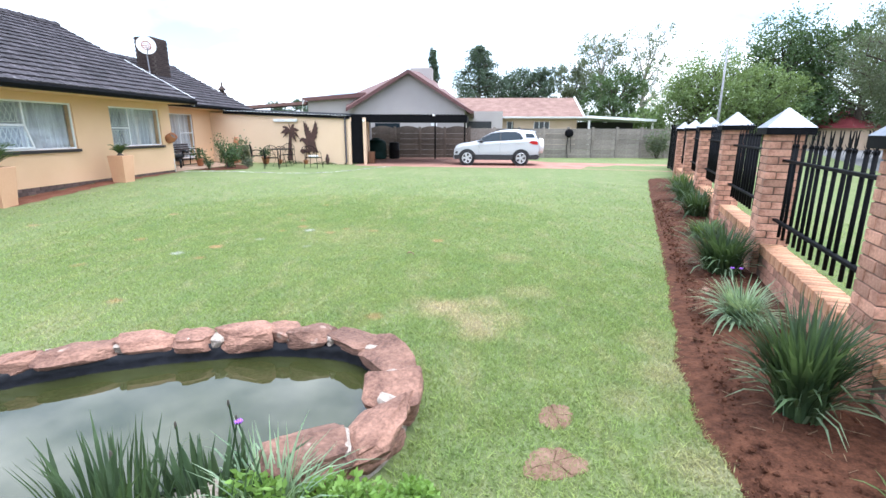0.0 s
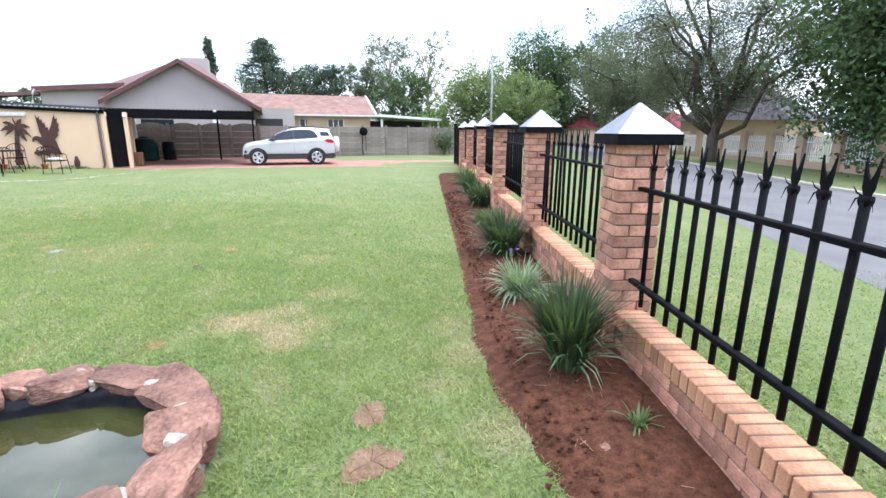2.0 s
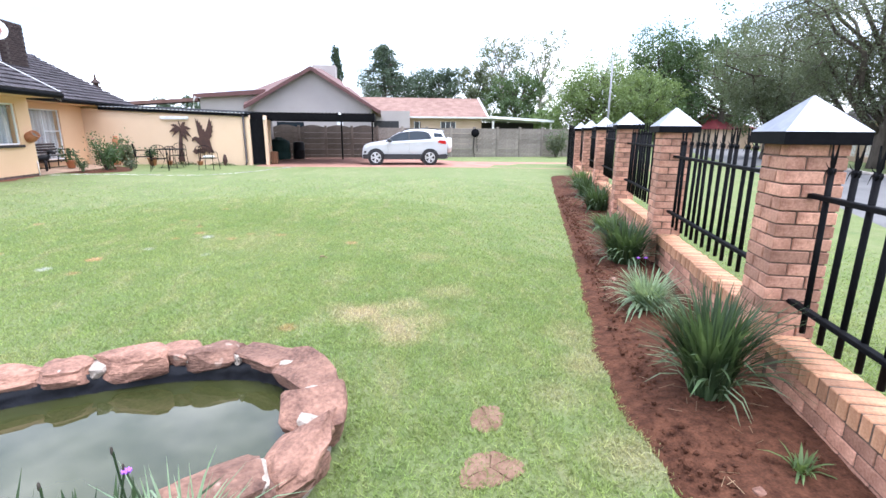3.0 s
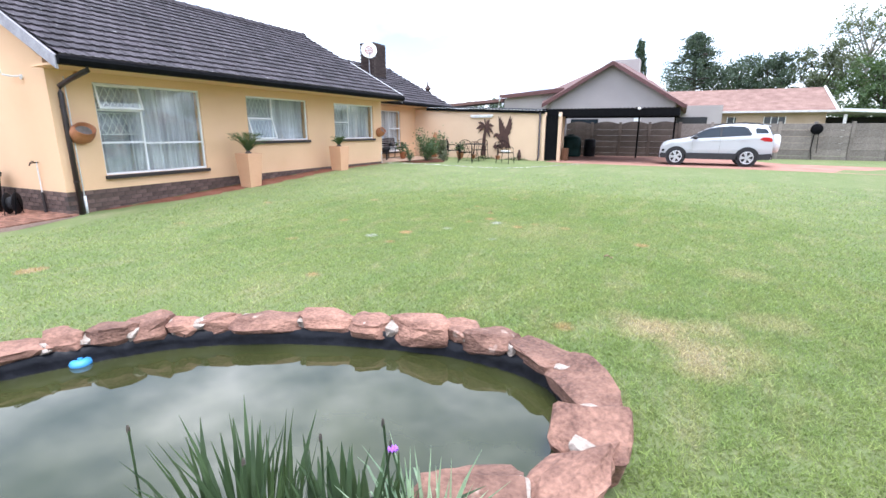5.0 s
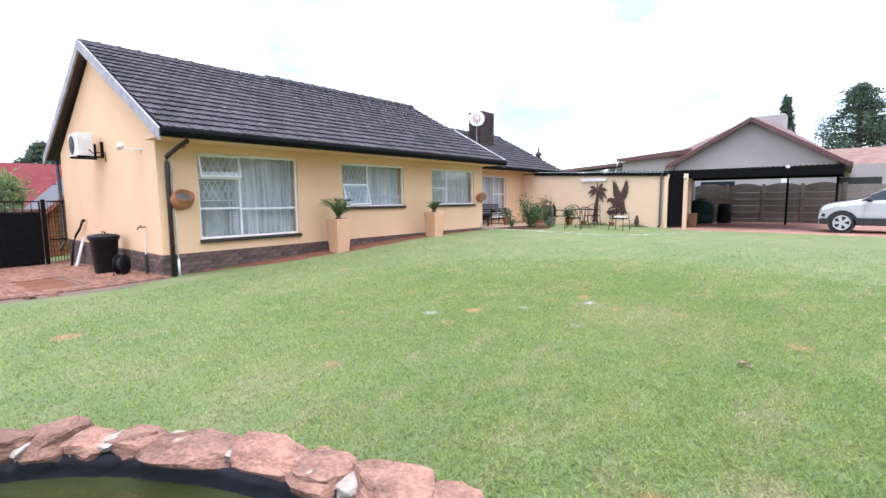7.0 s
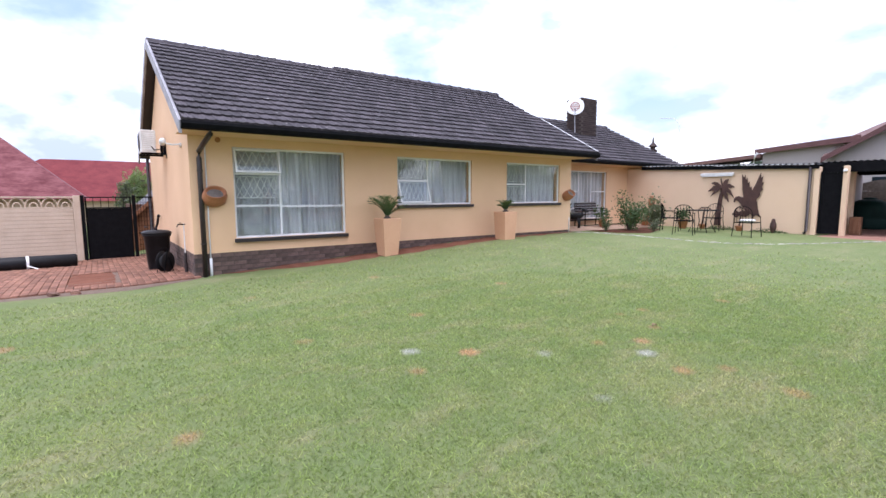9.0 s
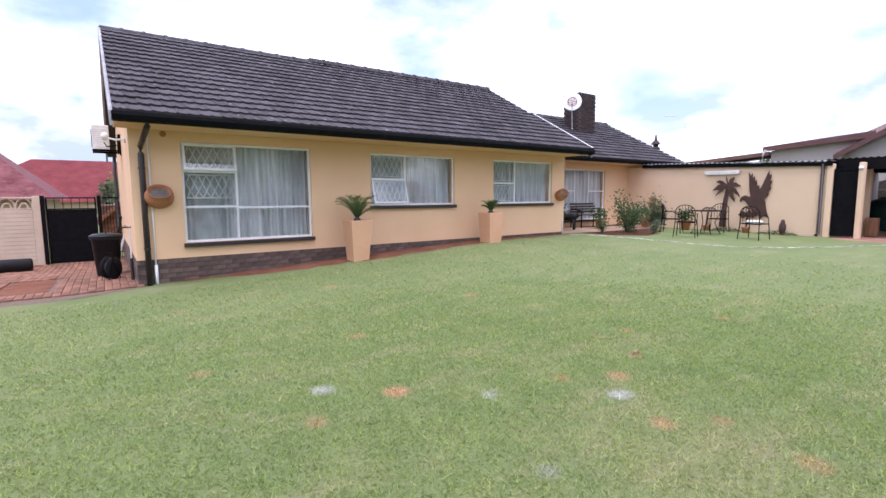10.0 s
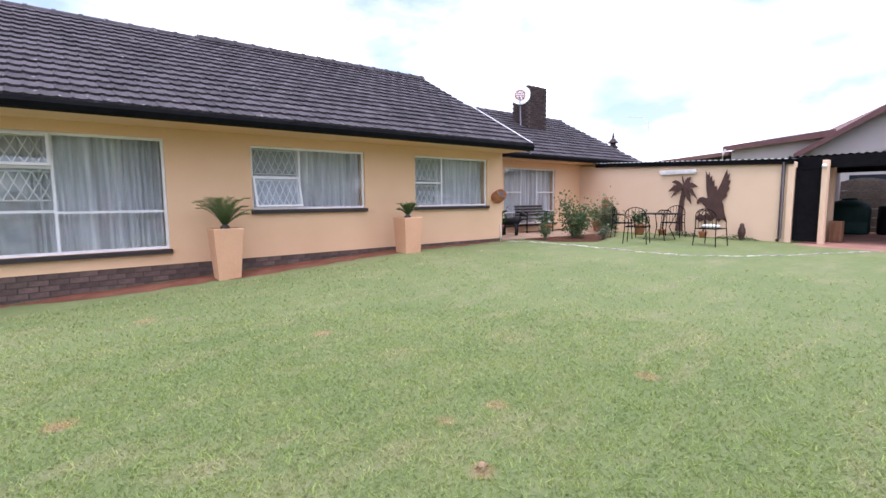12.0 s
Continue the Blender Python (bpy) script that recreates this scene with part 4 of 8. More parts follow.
part("pipe", Geo().tube([(XW + 0.02, 15.46, 0.75), (XW + 0.02, 15.46, 0.25)], 0.014, 8), WHITEWEAR, house, "garden tap pipe", smooth=True)

# ---- garden wall, gate and carport ----
GY = 21.5
gwall = part("garden_wall", Geo().add([(-12.89, GY, 0), (-6.44, GY, 0), (-6.44, GY, 2.27), (-12.89, GY, 2.52), (-12.89, GY + 0.22, 0), (-6.44, GY + 0.22, 0), (-6.44, GY + 0.22, 2.27), (-12.89, GY + 0.22, 2.52)],
             [(0, 1, 2, 3), (7, 6, 5, 4), (0, 4, 5, 1), (1, 5, 6, 2), (2, 6, 7, 3), (3, 7, 4, 0)]), PINKPLASTER)
tagged(gwall, "cream-ochre plastered garden wall under a dark sheet roof", "wall", kind="structure")
sheetroof = thing("lean_to_roof", "dark corrugated lean-to roof with a white-dashed edge on the wall", "roof")
rm = Matrix.Translation((-12.2, GY - 0.12, 2.60)) @ Matrix.Rotation(math.atan2(0.22, 5.8), 4, "Y")
g = Geo()
n = 76
for i in range(n):
    x0, x1 = i * 0.0775, (i + 1) * 0.0775
    za, zb = (0.016 if i % 2 else -0.016), (-0.016 if i % 2 else 0.016)
    g.add([(x0, 0, za), (x1, 0, zb), (x1, 3.8, zb + 0.18), (x0, 3.8, za + 0.18)], [(0, 1, 2, 3)], rm)
part("roof_sheet", g, BLACKMETAL, sheetroof, fix=False)
part("fascia", Geo().box(0, 5.9, 0.03, 0.07, -0.14, -0.022, rm), BLACKMETAL, sheetroof)
for i in range(37):
    part("sheet_edge", Geo().box(0.04 + i * 0.157, 0.12 + i * 0.157, -0.006, 0.025, -0.004, 0.014, rm), WHITE, sheetroof, fix=False)

for x, hw in ((-6.36, 0.075), (-5.66, 0.06)):
    g = Geo().chamfer(x - hw, x + hw, GY - 0.05, GY + 0.16, 0.1, 2.3, 0.012)
    tagged(part("gate_column", g, PINKPLASTER), "slim cream plastered gate column", "column", group="gate columns")
tagged(part("downpipe", Geo().tube([(-6.53, GY - 0.06, 2.3), (-6.53, GY - 0.06, 0.3), (-6.55, GY - 0.16, 0.24)], 0.045, 8), DARKBROWN, smooth=True), "dark downpipe on the garden wall", "downpipe")
gate = thing("side_gate", "black sheet-metal gate closed between two columns", "gate")
part("leaf", Geo().box(-6.27, -5.73, GY + 0.03, GY + 0.06, 0.24, 2.15), BLACKMETAL, gate)
part("gate_frame", Geo().box(-6.27, -6.22, GY + 0.005, GY + 0.03, 0.24, 2.15).box(-5.78, -5.73, GY + 0.005, GY + 0.03, 0.24, 2.15).box(-6.22, -5.78, GY + 0.005, GY + 0.03, 2.1, 2.15).box(-6.22, -5.78, GY + 0.005, GY + 0.03, 0.24, 0.29), BLACKMETAL, gate)

carport = thing("carport", "black steel carport with a corrugated roof over paved ground", "carport")
part("fascia", Geo().box(-6.6, -0.98, 21.85, 21.9, 2.12, 2.42), BLACKMETAL, carport)
part("fascia", Geo().box(-1.03, -0.98, 21.9, 26.9, 2.14, 2.44), BLACKMETAL, carport)
g = Geo()
for i in range(72):
    x0, x1 = -6.6 + i * 0.078, -6.6 + (i + 1) * 0.078
    za, zb = (0.018, -0.018) if i % 2 else (-0.018, 0.018)
    g.add([(x0, 21.86, 2.45 + za), (x1, 21.86, 2.45 + zb), (x1, 27.0, 2.30 + zb), (x0, 27.0, 2.30 + za)], [(0, 1, 2, 3)])
part("roof_sheet", g, BLACKMETAL, carport, fix=False)
for y in (23.5, 25.1, 26.6):
    part("purlin", Geo().box(-6.6, -1.03, y, y + 0.05, 2.16, 2.26), BLACKMETAL, carport)
for x in (-2.8, -1.18):
    part("post", Geo().box(x - 0.04, x + 0.04, 26.15, 26.23, 0.1, 2.3), BLACKMETAL, carport)
part("post", Geo().chamfer(-5.92, -5.72, 22.6, 22.82, 0.1, 2.25, 0.01), PINKPLASTER, carport, "cream plastered pier inside the carport")
part("lamp", Geo().lathe([(0.02, 0), (0.06, -0.02), (0.07, -0.06), (0.03, -0.09)], 10, Matrix.Translation((-2.5, 21.82, 2.46))), WHITE, carport, "small white lamp", smooth=True)
part("lamp", Geo().lathe([(0.02, 0), (0.05, -0.02), (0.06, -0.06), (0.03, -0.09)], 10, Matrix.Translation((-5.66, 21.4, 2.2))), WHITE, carport, smooth=True)

# Unseen wall, added so that less light enters the carport from the left.
tagged(part("carport_shade_wall", Geo().box(-6.75, -6.55, 21.75, 27.2, 0.0, 2.38), GREYWALL), "added plastered wall that keeps side light out of the carport", "wall", kind="structure")
tank = thing("water_tank", "dark green plastic water tank under the carport", "water tank", at=(-6.1, 26.3, 0.2))
part("body", Geo().lathe([(0.52, 0), (0.55, 0.05), (0.55, 0.35), (0.53, 0.38), (0.55, 0.41), (0.55, 0.8), (0.5, 0.95), (0.3, 1.05), (0.2, 1.07)], 24), GREENTANK, tank, smooth=True)
part("lid", Geo().lathe([(0.2, 1.07), (0.21, 1.11), (0.12, 1.14), (0.0, 1.14)], 16, caps=False), GREENTANK, tank, smooth=True)
drum = thing("plastic_drum", "black plastic drum standing beside the green tank", "drum", at=(-5.15, 26.6, 0.2))
part("body", Geo().lathe([(0.27, 0), (0.3, 0.05), (0.3, 0.45), (0.32, 0.48), (0.3, 0.51), (0.29, 0.85), (0.24, 0.9)], 18), BLACKPLASTIC, drum, smooth=True)
crate = thing("wooden_cabinet", "narrow brown wooden cabinet standing by the carport pier", "cabinet", at=(-5.55, 22.4, 0.2))
part("body", Geo().chamfer(-0.14, 0.14, -0.12, 0.12, 0, 0.55, 0.01), WOOD, crate)
part("door", Geo().box(-0.11, 0.11, -0.14, -0.12, 0.04, 0.5), WOOD, crate)

# ---- precast concrete boundary wall ----
def precast_wall():
    """Posts with six panels between each two; the panels under the carport have rounded tops, and shade in their
    colour.
    """
    base = thing("precast_wall", "weathered grey precast concrete panel wall with posts", "wall", kind="structure")
    posts = Geo().chamfer(-0.07, 0.07, -0.07, 0.07, 0, 1.92, 0.012).mesh("post")
    pan = Geo().chamfer(-0.655, 0.655, -0.025, 0.025, 0, 0.294, 0.008).mesh("panel")
    arch = Geo()
    top = [(-0.655 + 1.31 * k / 12, 0.29 + 0.13 * math.sin(math.pi * k / 12)) for k in range(13)]
    arch.loft([[(x, y, z) for x, z in [(0.655, 0.0), (-0.655, 0.0)][::-1] + top[::-1]] for y in (-0.025, 0.025)])
    arch_me = arch.mesh("arched_panel")
    shade_pan, shade_posts = pan.copy(), posts.copy()
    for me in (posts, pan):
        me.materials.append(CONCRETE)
    for me in (shade_pan, shade_posts, arch_me):
        me.materials.append(SHADECONCRETE)
    p0, ang = Vector((-9.6, 27.25, 0.05)), math.atan2(0.9, 10)
    d = Vector((math.cos(ang), math.sin(ang), 0))
    for k in range(16):
        q = p0 + d * (1.45 * k)
        m = Matrix.Translation(q) @ Matrix.Rotation(ang, 4, "Z")
        piece("post", shade_posts if k < 7 else posts, base, m)
        if k == 15:
            break
        for r in range(6):
            last = r == 5
            me = (arch_me if last else shade_pan) if k < 6 else pan
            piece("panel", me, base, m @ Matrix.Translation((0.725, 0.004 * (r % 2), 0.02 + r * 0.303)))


precast_wall()
disc = thing("round_wall_plate", "round black plate hung on the concrete wall with a cable", "wall plate", at=(4.85, 28.3, 1.62))
part("disc", Geo().lathe([(0.0, -0.03), (0.22, -0.03), (0.25, 0.0), (0.22, 0.03), (0.0, 0.03)], 20, Matrix.Rotation(radians(90), 4, "X"), caps=False), BLACKMETAL, disc, smooth=True)
part("cable", Geo().tube([(-0.06, 0.03, -0.2), (-0.1, 0.03, -0.9), (-0.02, 0.03, -1.4)], 0.02, 5).tube([(0.1, 0.03, -0.2), (0.14, 0.03, -1.1)], 0.015, 5), BLACKMETAL, disc)
hosebox = thing("green_basin", "green plastic basin on the grass by the wall", "basin", at=(2.35, 26.9, 0.2))
part("bowl", Geo().lathe([(0.25, 0), (0.36, 0.14), (0.38, 0.15), (0.34, 0.13), (0.2, 0.03)], 16), GREENTANK, hosebox, smooth=True)

# ---- neighbours' houses ----
def neighbour_grey():
    h = thing("neighbour_house", "grey plastered neighbour house with a brown-red gable roof", "house")
    g = Geo()
    g.loft([[(-8.3, y, 0.1), (-8.3, y, 3.25), (-4.78, y, 5.25), (-1.3, y, 3.1), (-1.3, y, 0.1)] for y in (30.5, 40)])
    part("wall", g, GREYWALL, h)
    for sx, (x0, z0), (x1, z1) in ((-1, (-8.75, 3.08), (-4.78, 5.36)), (1, (-0.85, 2.92), (-4.78, 5.36))):
        g = Geo()
        bx, bz, tz = (x0 - 2.5, 4.6, 6.3) if sx < 0 else (x0, z0, 6.3)
        g.add([(x0, 30.1, z0), (x1, 30.1, z1), (x1, 40.4, tz), (bx, 40.4, bz), (x0, 30.1, z0 - 0.07), (x1, 30.1, z1 - 0.07), (x1, 40.4, tz - 0.07), (bx, 40.4, bz - 0.07)],
              [(0, 1, 2, 3), (7, 6, 5, 4), (0, 4, 5, 1), (1, 5, 6, 2), (2, 6, 7, 3), (3, 7, 4, 0)])
        part("roof", g, REDROOF, h)
        g = Geo()
        g.add([(x0, 30.05, z0 + 0.04), (x1, 30.05, z1 + 0.04), (x1, 30.05, z1 - 0.2), (x0, 30.05, z0 - 0.18), (x0, 30.09, z0 + 0.04), (x1, 30.09, z1 + 0.04), (x1, 30.09, z1 - 0.2), (x0, 30.09, z0 - 0.18)],
              [(0, 1, 2, 3), (7, 6, 5, 4), (0, 4, 5, 1), (1, 5, 6, 2), (2, 6, 7, 3), (3, 7, 4, 0)])
        part("barge_board", g, FASCIA, h)
    part("gutter", Geo().box(-0.9, -0.72, 30.1, 40, 2.78, 2.95), FASCIA, h)
    part("wall", Geo().loft([[(-12.0, y, 0.1), (-12.0, y, 3.66), (-8.0, y, 3.98), (-8.0, y, 0.1)] for y in (32.5, 39)]), GREYWALL, h)
    g = Geo()
    g.add([(-12.2, 32.2, 3.84), (-8.0, 32.2, 4.17), (-8.0, 39, 4.4), (-12.2, 39, 4.05), (-12.2, 32.2, 3.7), (-8.0, 32.2, 4.03), (-8.0, 39, 4.3), (-12.2, 39, 3.95)], [(0, 1, 2, 3), (7, 6, 5, 4), (0, 4, 5, 1), (1, 5, 6, 2), (2, 6, 7, 3), (3, 7, 4, 0)])
    part("roof", g, REDROOF, h)
    part("fascia", Geo().add([(-12.25, 32.1, 3.86), (-7.9, 32.1, 4.2), (-7.9, 32.1, 3.92), (-12.25, 32.1, 3.62), (-12.25, 32.18, 3.86), (-7.9, 32.18, 4.2), (-7.9, 32.18, 3.92), (-12.25, 32.18, 3.62)], [(0, 1, 2, 3), (7, 6, 5, 4), (0, 4, 5, 1), (1, 5, 6, 2), (2, 6, 7, 3), (3, 7, 4, 0)]), FASCIA, h)
    g = Geo()
    g.add([(-20.0, 33, 3.17), (-12.3, 33, 3.68), (-12.3, 39, 3.95), (-20.0, 39, 3.4), (-20.0, 33, 2.97), (-12.3, 33, 3.48), (-12.3, 39, 3.85), (-20, 39, 3.3)], [(0, 1, 2, 3), (7, 6, 5, 4), (0, 4, 5, 1), (1, 5, 6, 2), (2, 6, 7, 3), (3, 7, 4, 0)])
    part("roof", g, REDROOF, h)
    part("wall", Geo().box(-20, -12.3, 33.4, 39, 0.1, 3.0), GREYWALL, h)
    part("downpipe", Geo().tube([(-12.1, 32.05, 3.7), (-12.2, 32.05, 3.5), (-12.35, 32.3, 3.1), (-12.35, 32.3, 0.2)], 0.05, 6), WHITEWEAR, h)
    part("chimney", Geo().chamfer(-5.45, -3.85, 36.0, 37.2, 3.5, 6.2, 0.03), GREYWALL, h)
    part("satellite_dish", Geo().lathe([(0.0, 0), (0.2, 0.03), (0.36, 0.1)], 14, Matrix.Translation((-2.6, 30.3, 4.55)) @ Matrix.Rotation(radians(70), 4, "X"), caps=False), WHITE, h, smooth=True)
    for x in (-6.1, -3.5):
        part("air_vent", Geo().box(x - 0.12, x + 0.12, 30.47, 30.5, 3.1, 3.22), GREYWALL, h)
    part("window", Geo().box(-7.0, -5.4, 30.46, 30.5, 1.1, 2.2), CARGLASS, h)
    part("box", Geo().box(-3.4, -3.05, 30.3, 30.5, 2.0, 2.5), WHITE, h)


neighbour_grey()


def neighbour_pink():
    h = thing("neighbour_house", "tan neighbour house under a faded pink tiled roof", "house")
    y = 44
    part("wall", Geo().box(-3, 8.4, y, y + 9, 0.1, 3.05), TANWALL, h)
    g = Geo()
    g.add([(-3.4, y - 0.5, 3.0), (8.9, y - 0.5, 3.0), (8.9, y + 4.5, 4.9), (-3.4, y + 4.5, 4.9), (8.9, y + 9.5, 3.0), (-3.4, y + 9.5, 3.0)], [(0, 1, 2, 3), (3, 2, 4, 5)])
    part("roof", g, PINKROOF, h, fix=False)
    part("gable_wall", Geo().add([(8.6, y, 3.0), (8.6, y + 9, 3.0), (8.6, y + 4.5, 4.78), (8.4, y, 3.0), (8.4, y + 9, 3.0), (8.4, y + 4.5, 4.78)], [(0, 1, 2), (5, 4, 3), (0, 3, 4, 1), (1, 4, 5, 2), (2, 5, 3, 0)]), TANWALL, h)
    for a, b in (((8.92, y - 0.55, 3.0), (8.92, y + 4.5, 4.95)), ((8.92, y + 4.5, 4.95), (8.92, y + 9.5, 3.0))):
        part("barge_board", Geo().tube([a, b], 0.1, 4), WHITEWEAR, h)
    part("gutter", Geo().box(-3.4, 8.9, y - 0.62, y - 0.5, 2.86, 3.0), WHITEWEAR, h)
    part("wall", Geo().box(-2.6, 1.6, y - 4.0, y - 0.6, 0.1, 3.3), GREYWALL, h)
    part("garage_door", Geo().box(-1.6, 0.7, y - 4.05, y - 4.0, 0.2, 2.5), CARPLASTIC, h)
    for x in (4.6, 2.2):
        w = part("window", Geo().box(x, x + (1.4 if x > 4 else 0.6), y - 0.05, y + 0.01, 1.9, 2.55), CARGLASS, h)
        for k in range(4 if x > 4 else 2):
            part("window_frame", Geo().box(x + k * 0.45, x + k * 0.45 + 0.05, y - 0.08, y - 0.051, 1.85, 2.6), WHITE, w)
    c = thing("neighbour_carport", "flat white-edged carport beside the pink-roofed house", "carport")
    part("roof", Geo().add([(8.9, y - 2, 3.05), (14.6, y - 2, 2.75), (14.6, y + 4, 2.75), (8.9, y + 4, 3.05), (8.9, y - 2, 2.85), (14.6, y - 2, 2.55), (14.6, y + 4, 2.55), (8.9, y + 4, 2.85)], [(0, 1, 2, 3), (7, 6, 5, 4), (0, 4, 5, 1), (1, 5, 6, 2), (2, 6, 7, 3), (3, 7, 4, 0)]), WHITE, c)
    for x in (9.1, 14.4):
        part("post", Geo().box(x - 0.08, x + 0.08, y - 1.8, y - 1.65, 0.1, 2.65), WHITEWEAR, c)
    part("back_wall", Geo().box(9.0, 14.5, y + 3.8, y + 4, 0.1, 2.6), CARPLASTIC, c)


neighbour_pink()


def neighbour_red(x, y, z, w, d, h, mat, name, label, rot=0):
    ob = thing(name, label, "house", at=pose(x, y, 0, 0, 0, rot))
    part("wall", Geo().box(-w / 2, w / 2, -d / 2, d / 2, -0.6, z), TANWALL, ob)
    ov = 0.4
    part("roof", Geo().add([(-w / 2 - ov, -d / 2 - ov, z - 0.1), (w / 2 + ov, -d / 2 - ov, z - 0.1), (w / 2 + ov, d / 2 + ov, z - 0.1), (-w / 2 - ov, d / 2 + ov, z - 0.1), (-w / 2 + d * 0.4, 0, z + h), (w / 2 - d * 0.4, 0, z + h)],
                           [(0, 1, 5, 4), (1, 2, 5), (2, 3, 4, 5), (3, 0, 4), (3, 2, 1, 0)]), mat, ob)
    return ob


neighbour_red(-26, -4.2, 1.5, 14, 8, 3.2, REDSHEET, "neighbour_house", "neighbour house with a peeling red sheet roof", 90)
nr = neighbour_red(-46, 9.5, 1.3, 26, 10, 2.9, REDTILE, "neighbour_house", "long neighbour house with a red tiled roof", 90)
part("gable", Geo().add([(6.0, -5.7, 3.0), (9.2, -5.7, 3.0), (7.6, -5.7, 4.3), (7.6, -3.0, 4.3), (6.0, -3, 3.0), (9.2, -3, 3.0)], [(0, 1, 2), (0, 2, 3, 4), (1, 5, 3, 2)]), WHITEWEAR, nr)
neighbour_red(41, 42, 2.2, 8, 6, 1.6, REDTILE, "neighbour_house", "far house with a red tiled roof behind trees", 20)
neighbour_red(34, 48, 2.2, 6, 6, 1.5, REDTILE, "neighbour_house", "small far house with a red roof", 20)
neighbour_red(33.0, 25.6, 2.6, 9, 6.5, 2.3, TILEJ, "neighbour_house", "house across the street with a slate-grey tiled roof", 20)

shed = thing("garden_shed", "brown timber garden shed behind the gate", "shed", at=pose(-21.5, 5.95, -0.4, 0, 0, 0))
part("wall", Geo().box(-1.5, 1.5, -1.6, 1.6, 0, 1.6), SHEDWOOD, shed)
for side in (-1, 1):
    part("roof", Geo().add([(-1.7, side * 1.75, 1.12), (1.70, side * 1.75, 1.12), (1.70, 0, 2.78), (-1.7, 0, 2.78), (-1.7, side * 1.75, 1.05), (1.70, side * 1.75, 1.05), (1.70, 0, 2.71), (-1.7, 0, 2.71)], [(0, 1, 2, 3), (7, 6, 5, 4), (0, 4, 5, 1), (1, 5, 6, 2), (2, 6, 7, 3), (3, 7, 4, 0)]), DARKBROWN, shed)
    part("barge_board", Geo().add([(1.71, side * 1.75, 1.12), (1.71, 0, 2.78), (1.71, 0, 2.62), (1.71, side * 1.75, 0.96), (1.74, side * 1.75, 1.12), (1.74, 0, 2.78), (1.74, 0, 2.62), (1.74, side * 1.75, 0.96)], [(0, 1, 2, 3), (7, 6, 5, 4), (0, 4, 5, 1), (1, 5, 6, 2), (2, 6, 7, 3), (3, 7, 4, 0)]), ORANGEWOOD, shed, "orange-brown barge board")
for k in range(14):
    y = -1.6 + k * 0.228
    part("plank", Geo().box(1.53, 1.575, y, y + 0.215, 0.0, 1.15 + 0.95 * (1.6 - abs(y + 0.1))), ORANGEWOOD, shed, fix=False)

# street wall across the road: piers and white palisades
def street_wall():
    base = thing("street_wall", "cream pier wall with white palisade panels across the street", "wall", kind="structure")
    line = [(18.9, 2.5), (21.8, 11.2), (24.4, 19.2), (28.6, 32)]
    pier = Geo().chamfer(-0.22, 0.22, -0.22, 0.22, 0, 1.65, 0.01).box(-0.27, 0.27, -0.27, 0.27, 1.66, 1.76).mesh("pier")
    pier.materials.append(TANWALL)
    low = Geo().box(0.22, 2.08, -0.1, 0.1, 0, 0.42).mesh("low_wall")
    low.materials.append(TANWALL)
    pal = Geo().box(-0.03, 0.03, -0.012, 0.012, 0.45, 1.5).add([(-0.03, -0.012, 1.5), (0.03, -0.012, 1.5), (0.03, 0.012, 1.5), (-0.03, 0.012, 1.5), (0, 0, 1.56)], [(0, 1, 4), (1, 2, 4), (2, 3, 4), (3, 0, 4)]).mesh("palisade")
    pal.materials.append(WHITE)
    rail = Geo().box(0.22, 2.08, 0.014, 0.05, 0.6, 0.66).box(0.22, 2.08, 0.014, 0.05, 1.25, 1.31).mesh("rail")
    rail.materials.append(WHITE)
    for (x0, y0), (x1, y1) in zip(line, line[1:]):
        length = math.hypot(x1 - x0, y1 - y0)
        k = round(length / 2.3)
        a = math.atan2(y1 - y0, x1 - x0)
        for i in range(k):
            m = Matrix.Translation((x0 + (x1 - x0) * i / k, y0 + (y1 - y0) * i / k, 0.02)) @ Matrix.Rotation(a, 4, "Z")
            piece("pier", pier, base, m)
            piece("low_wall", low, base, m)
            piece("rail", rail, base, m)
            for j in range(13):
                piece("palisade", pal, base, m @ Matrix.Translation((0.32 + j * 0.138, 0, 0)))


street_wall()

# ---- brick fence along the street ----
FB = brick_mesh("fence_brick", 0.222, 0.106, 0.073, BRICK, 0.005)
CB = brick_mesh("coping_brick", 0.23, 0.073, 0.106, COPING, 0.006)
PILLARS = [(-2.95, 0.0), (0.0, 0.0), (2.98, 0.07), (5.9, 0.13), (8.8, 0.13), (11.7, 0.13), (14.6, 0.13)]


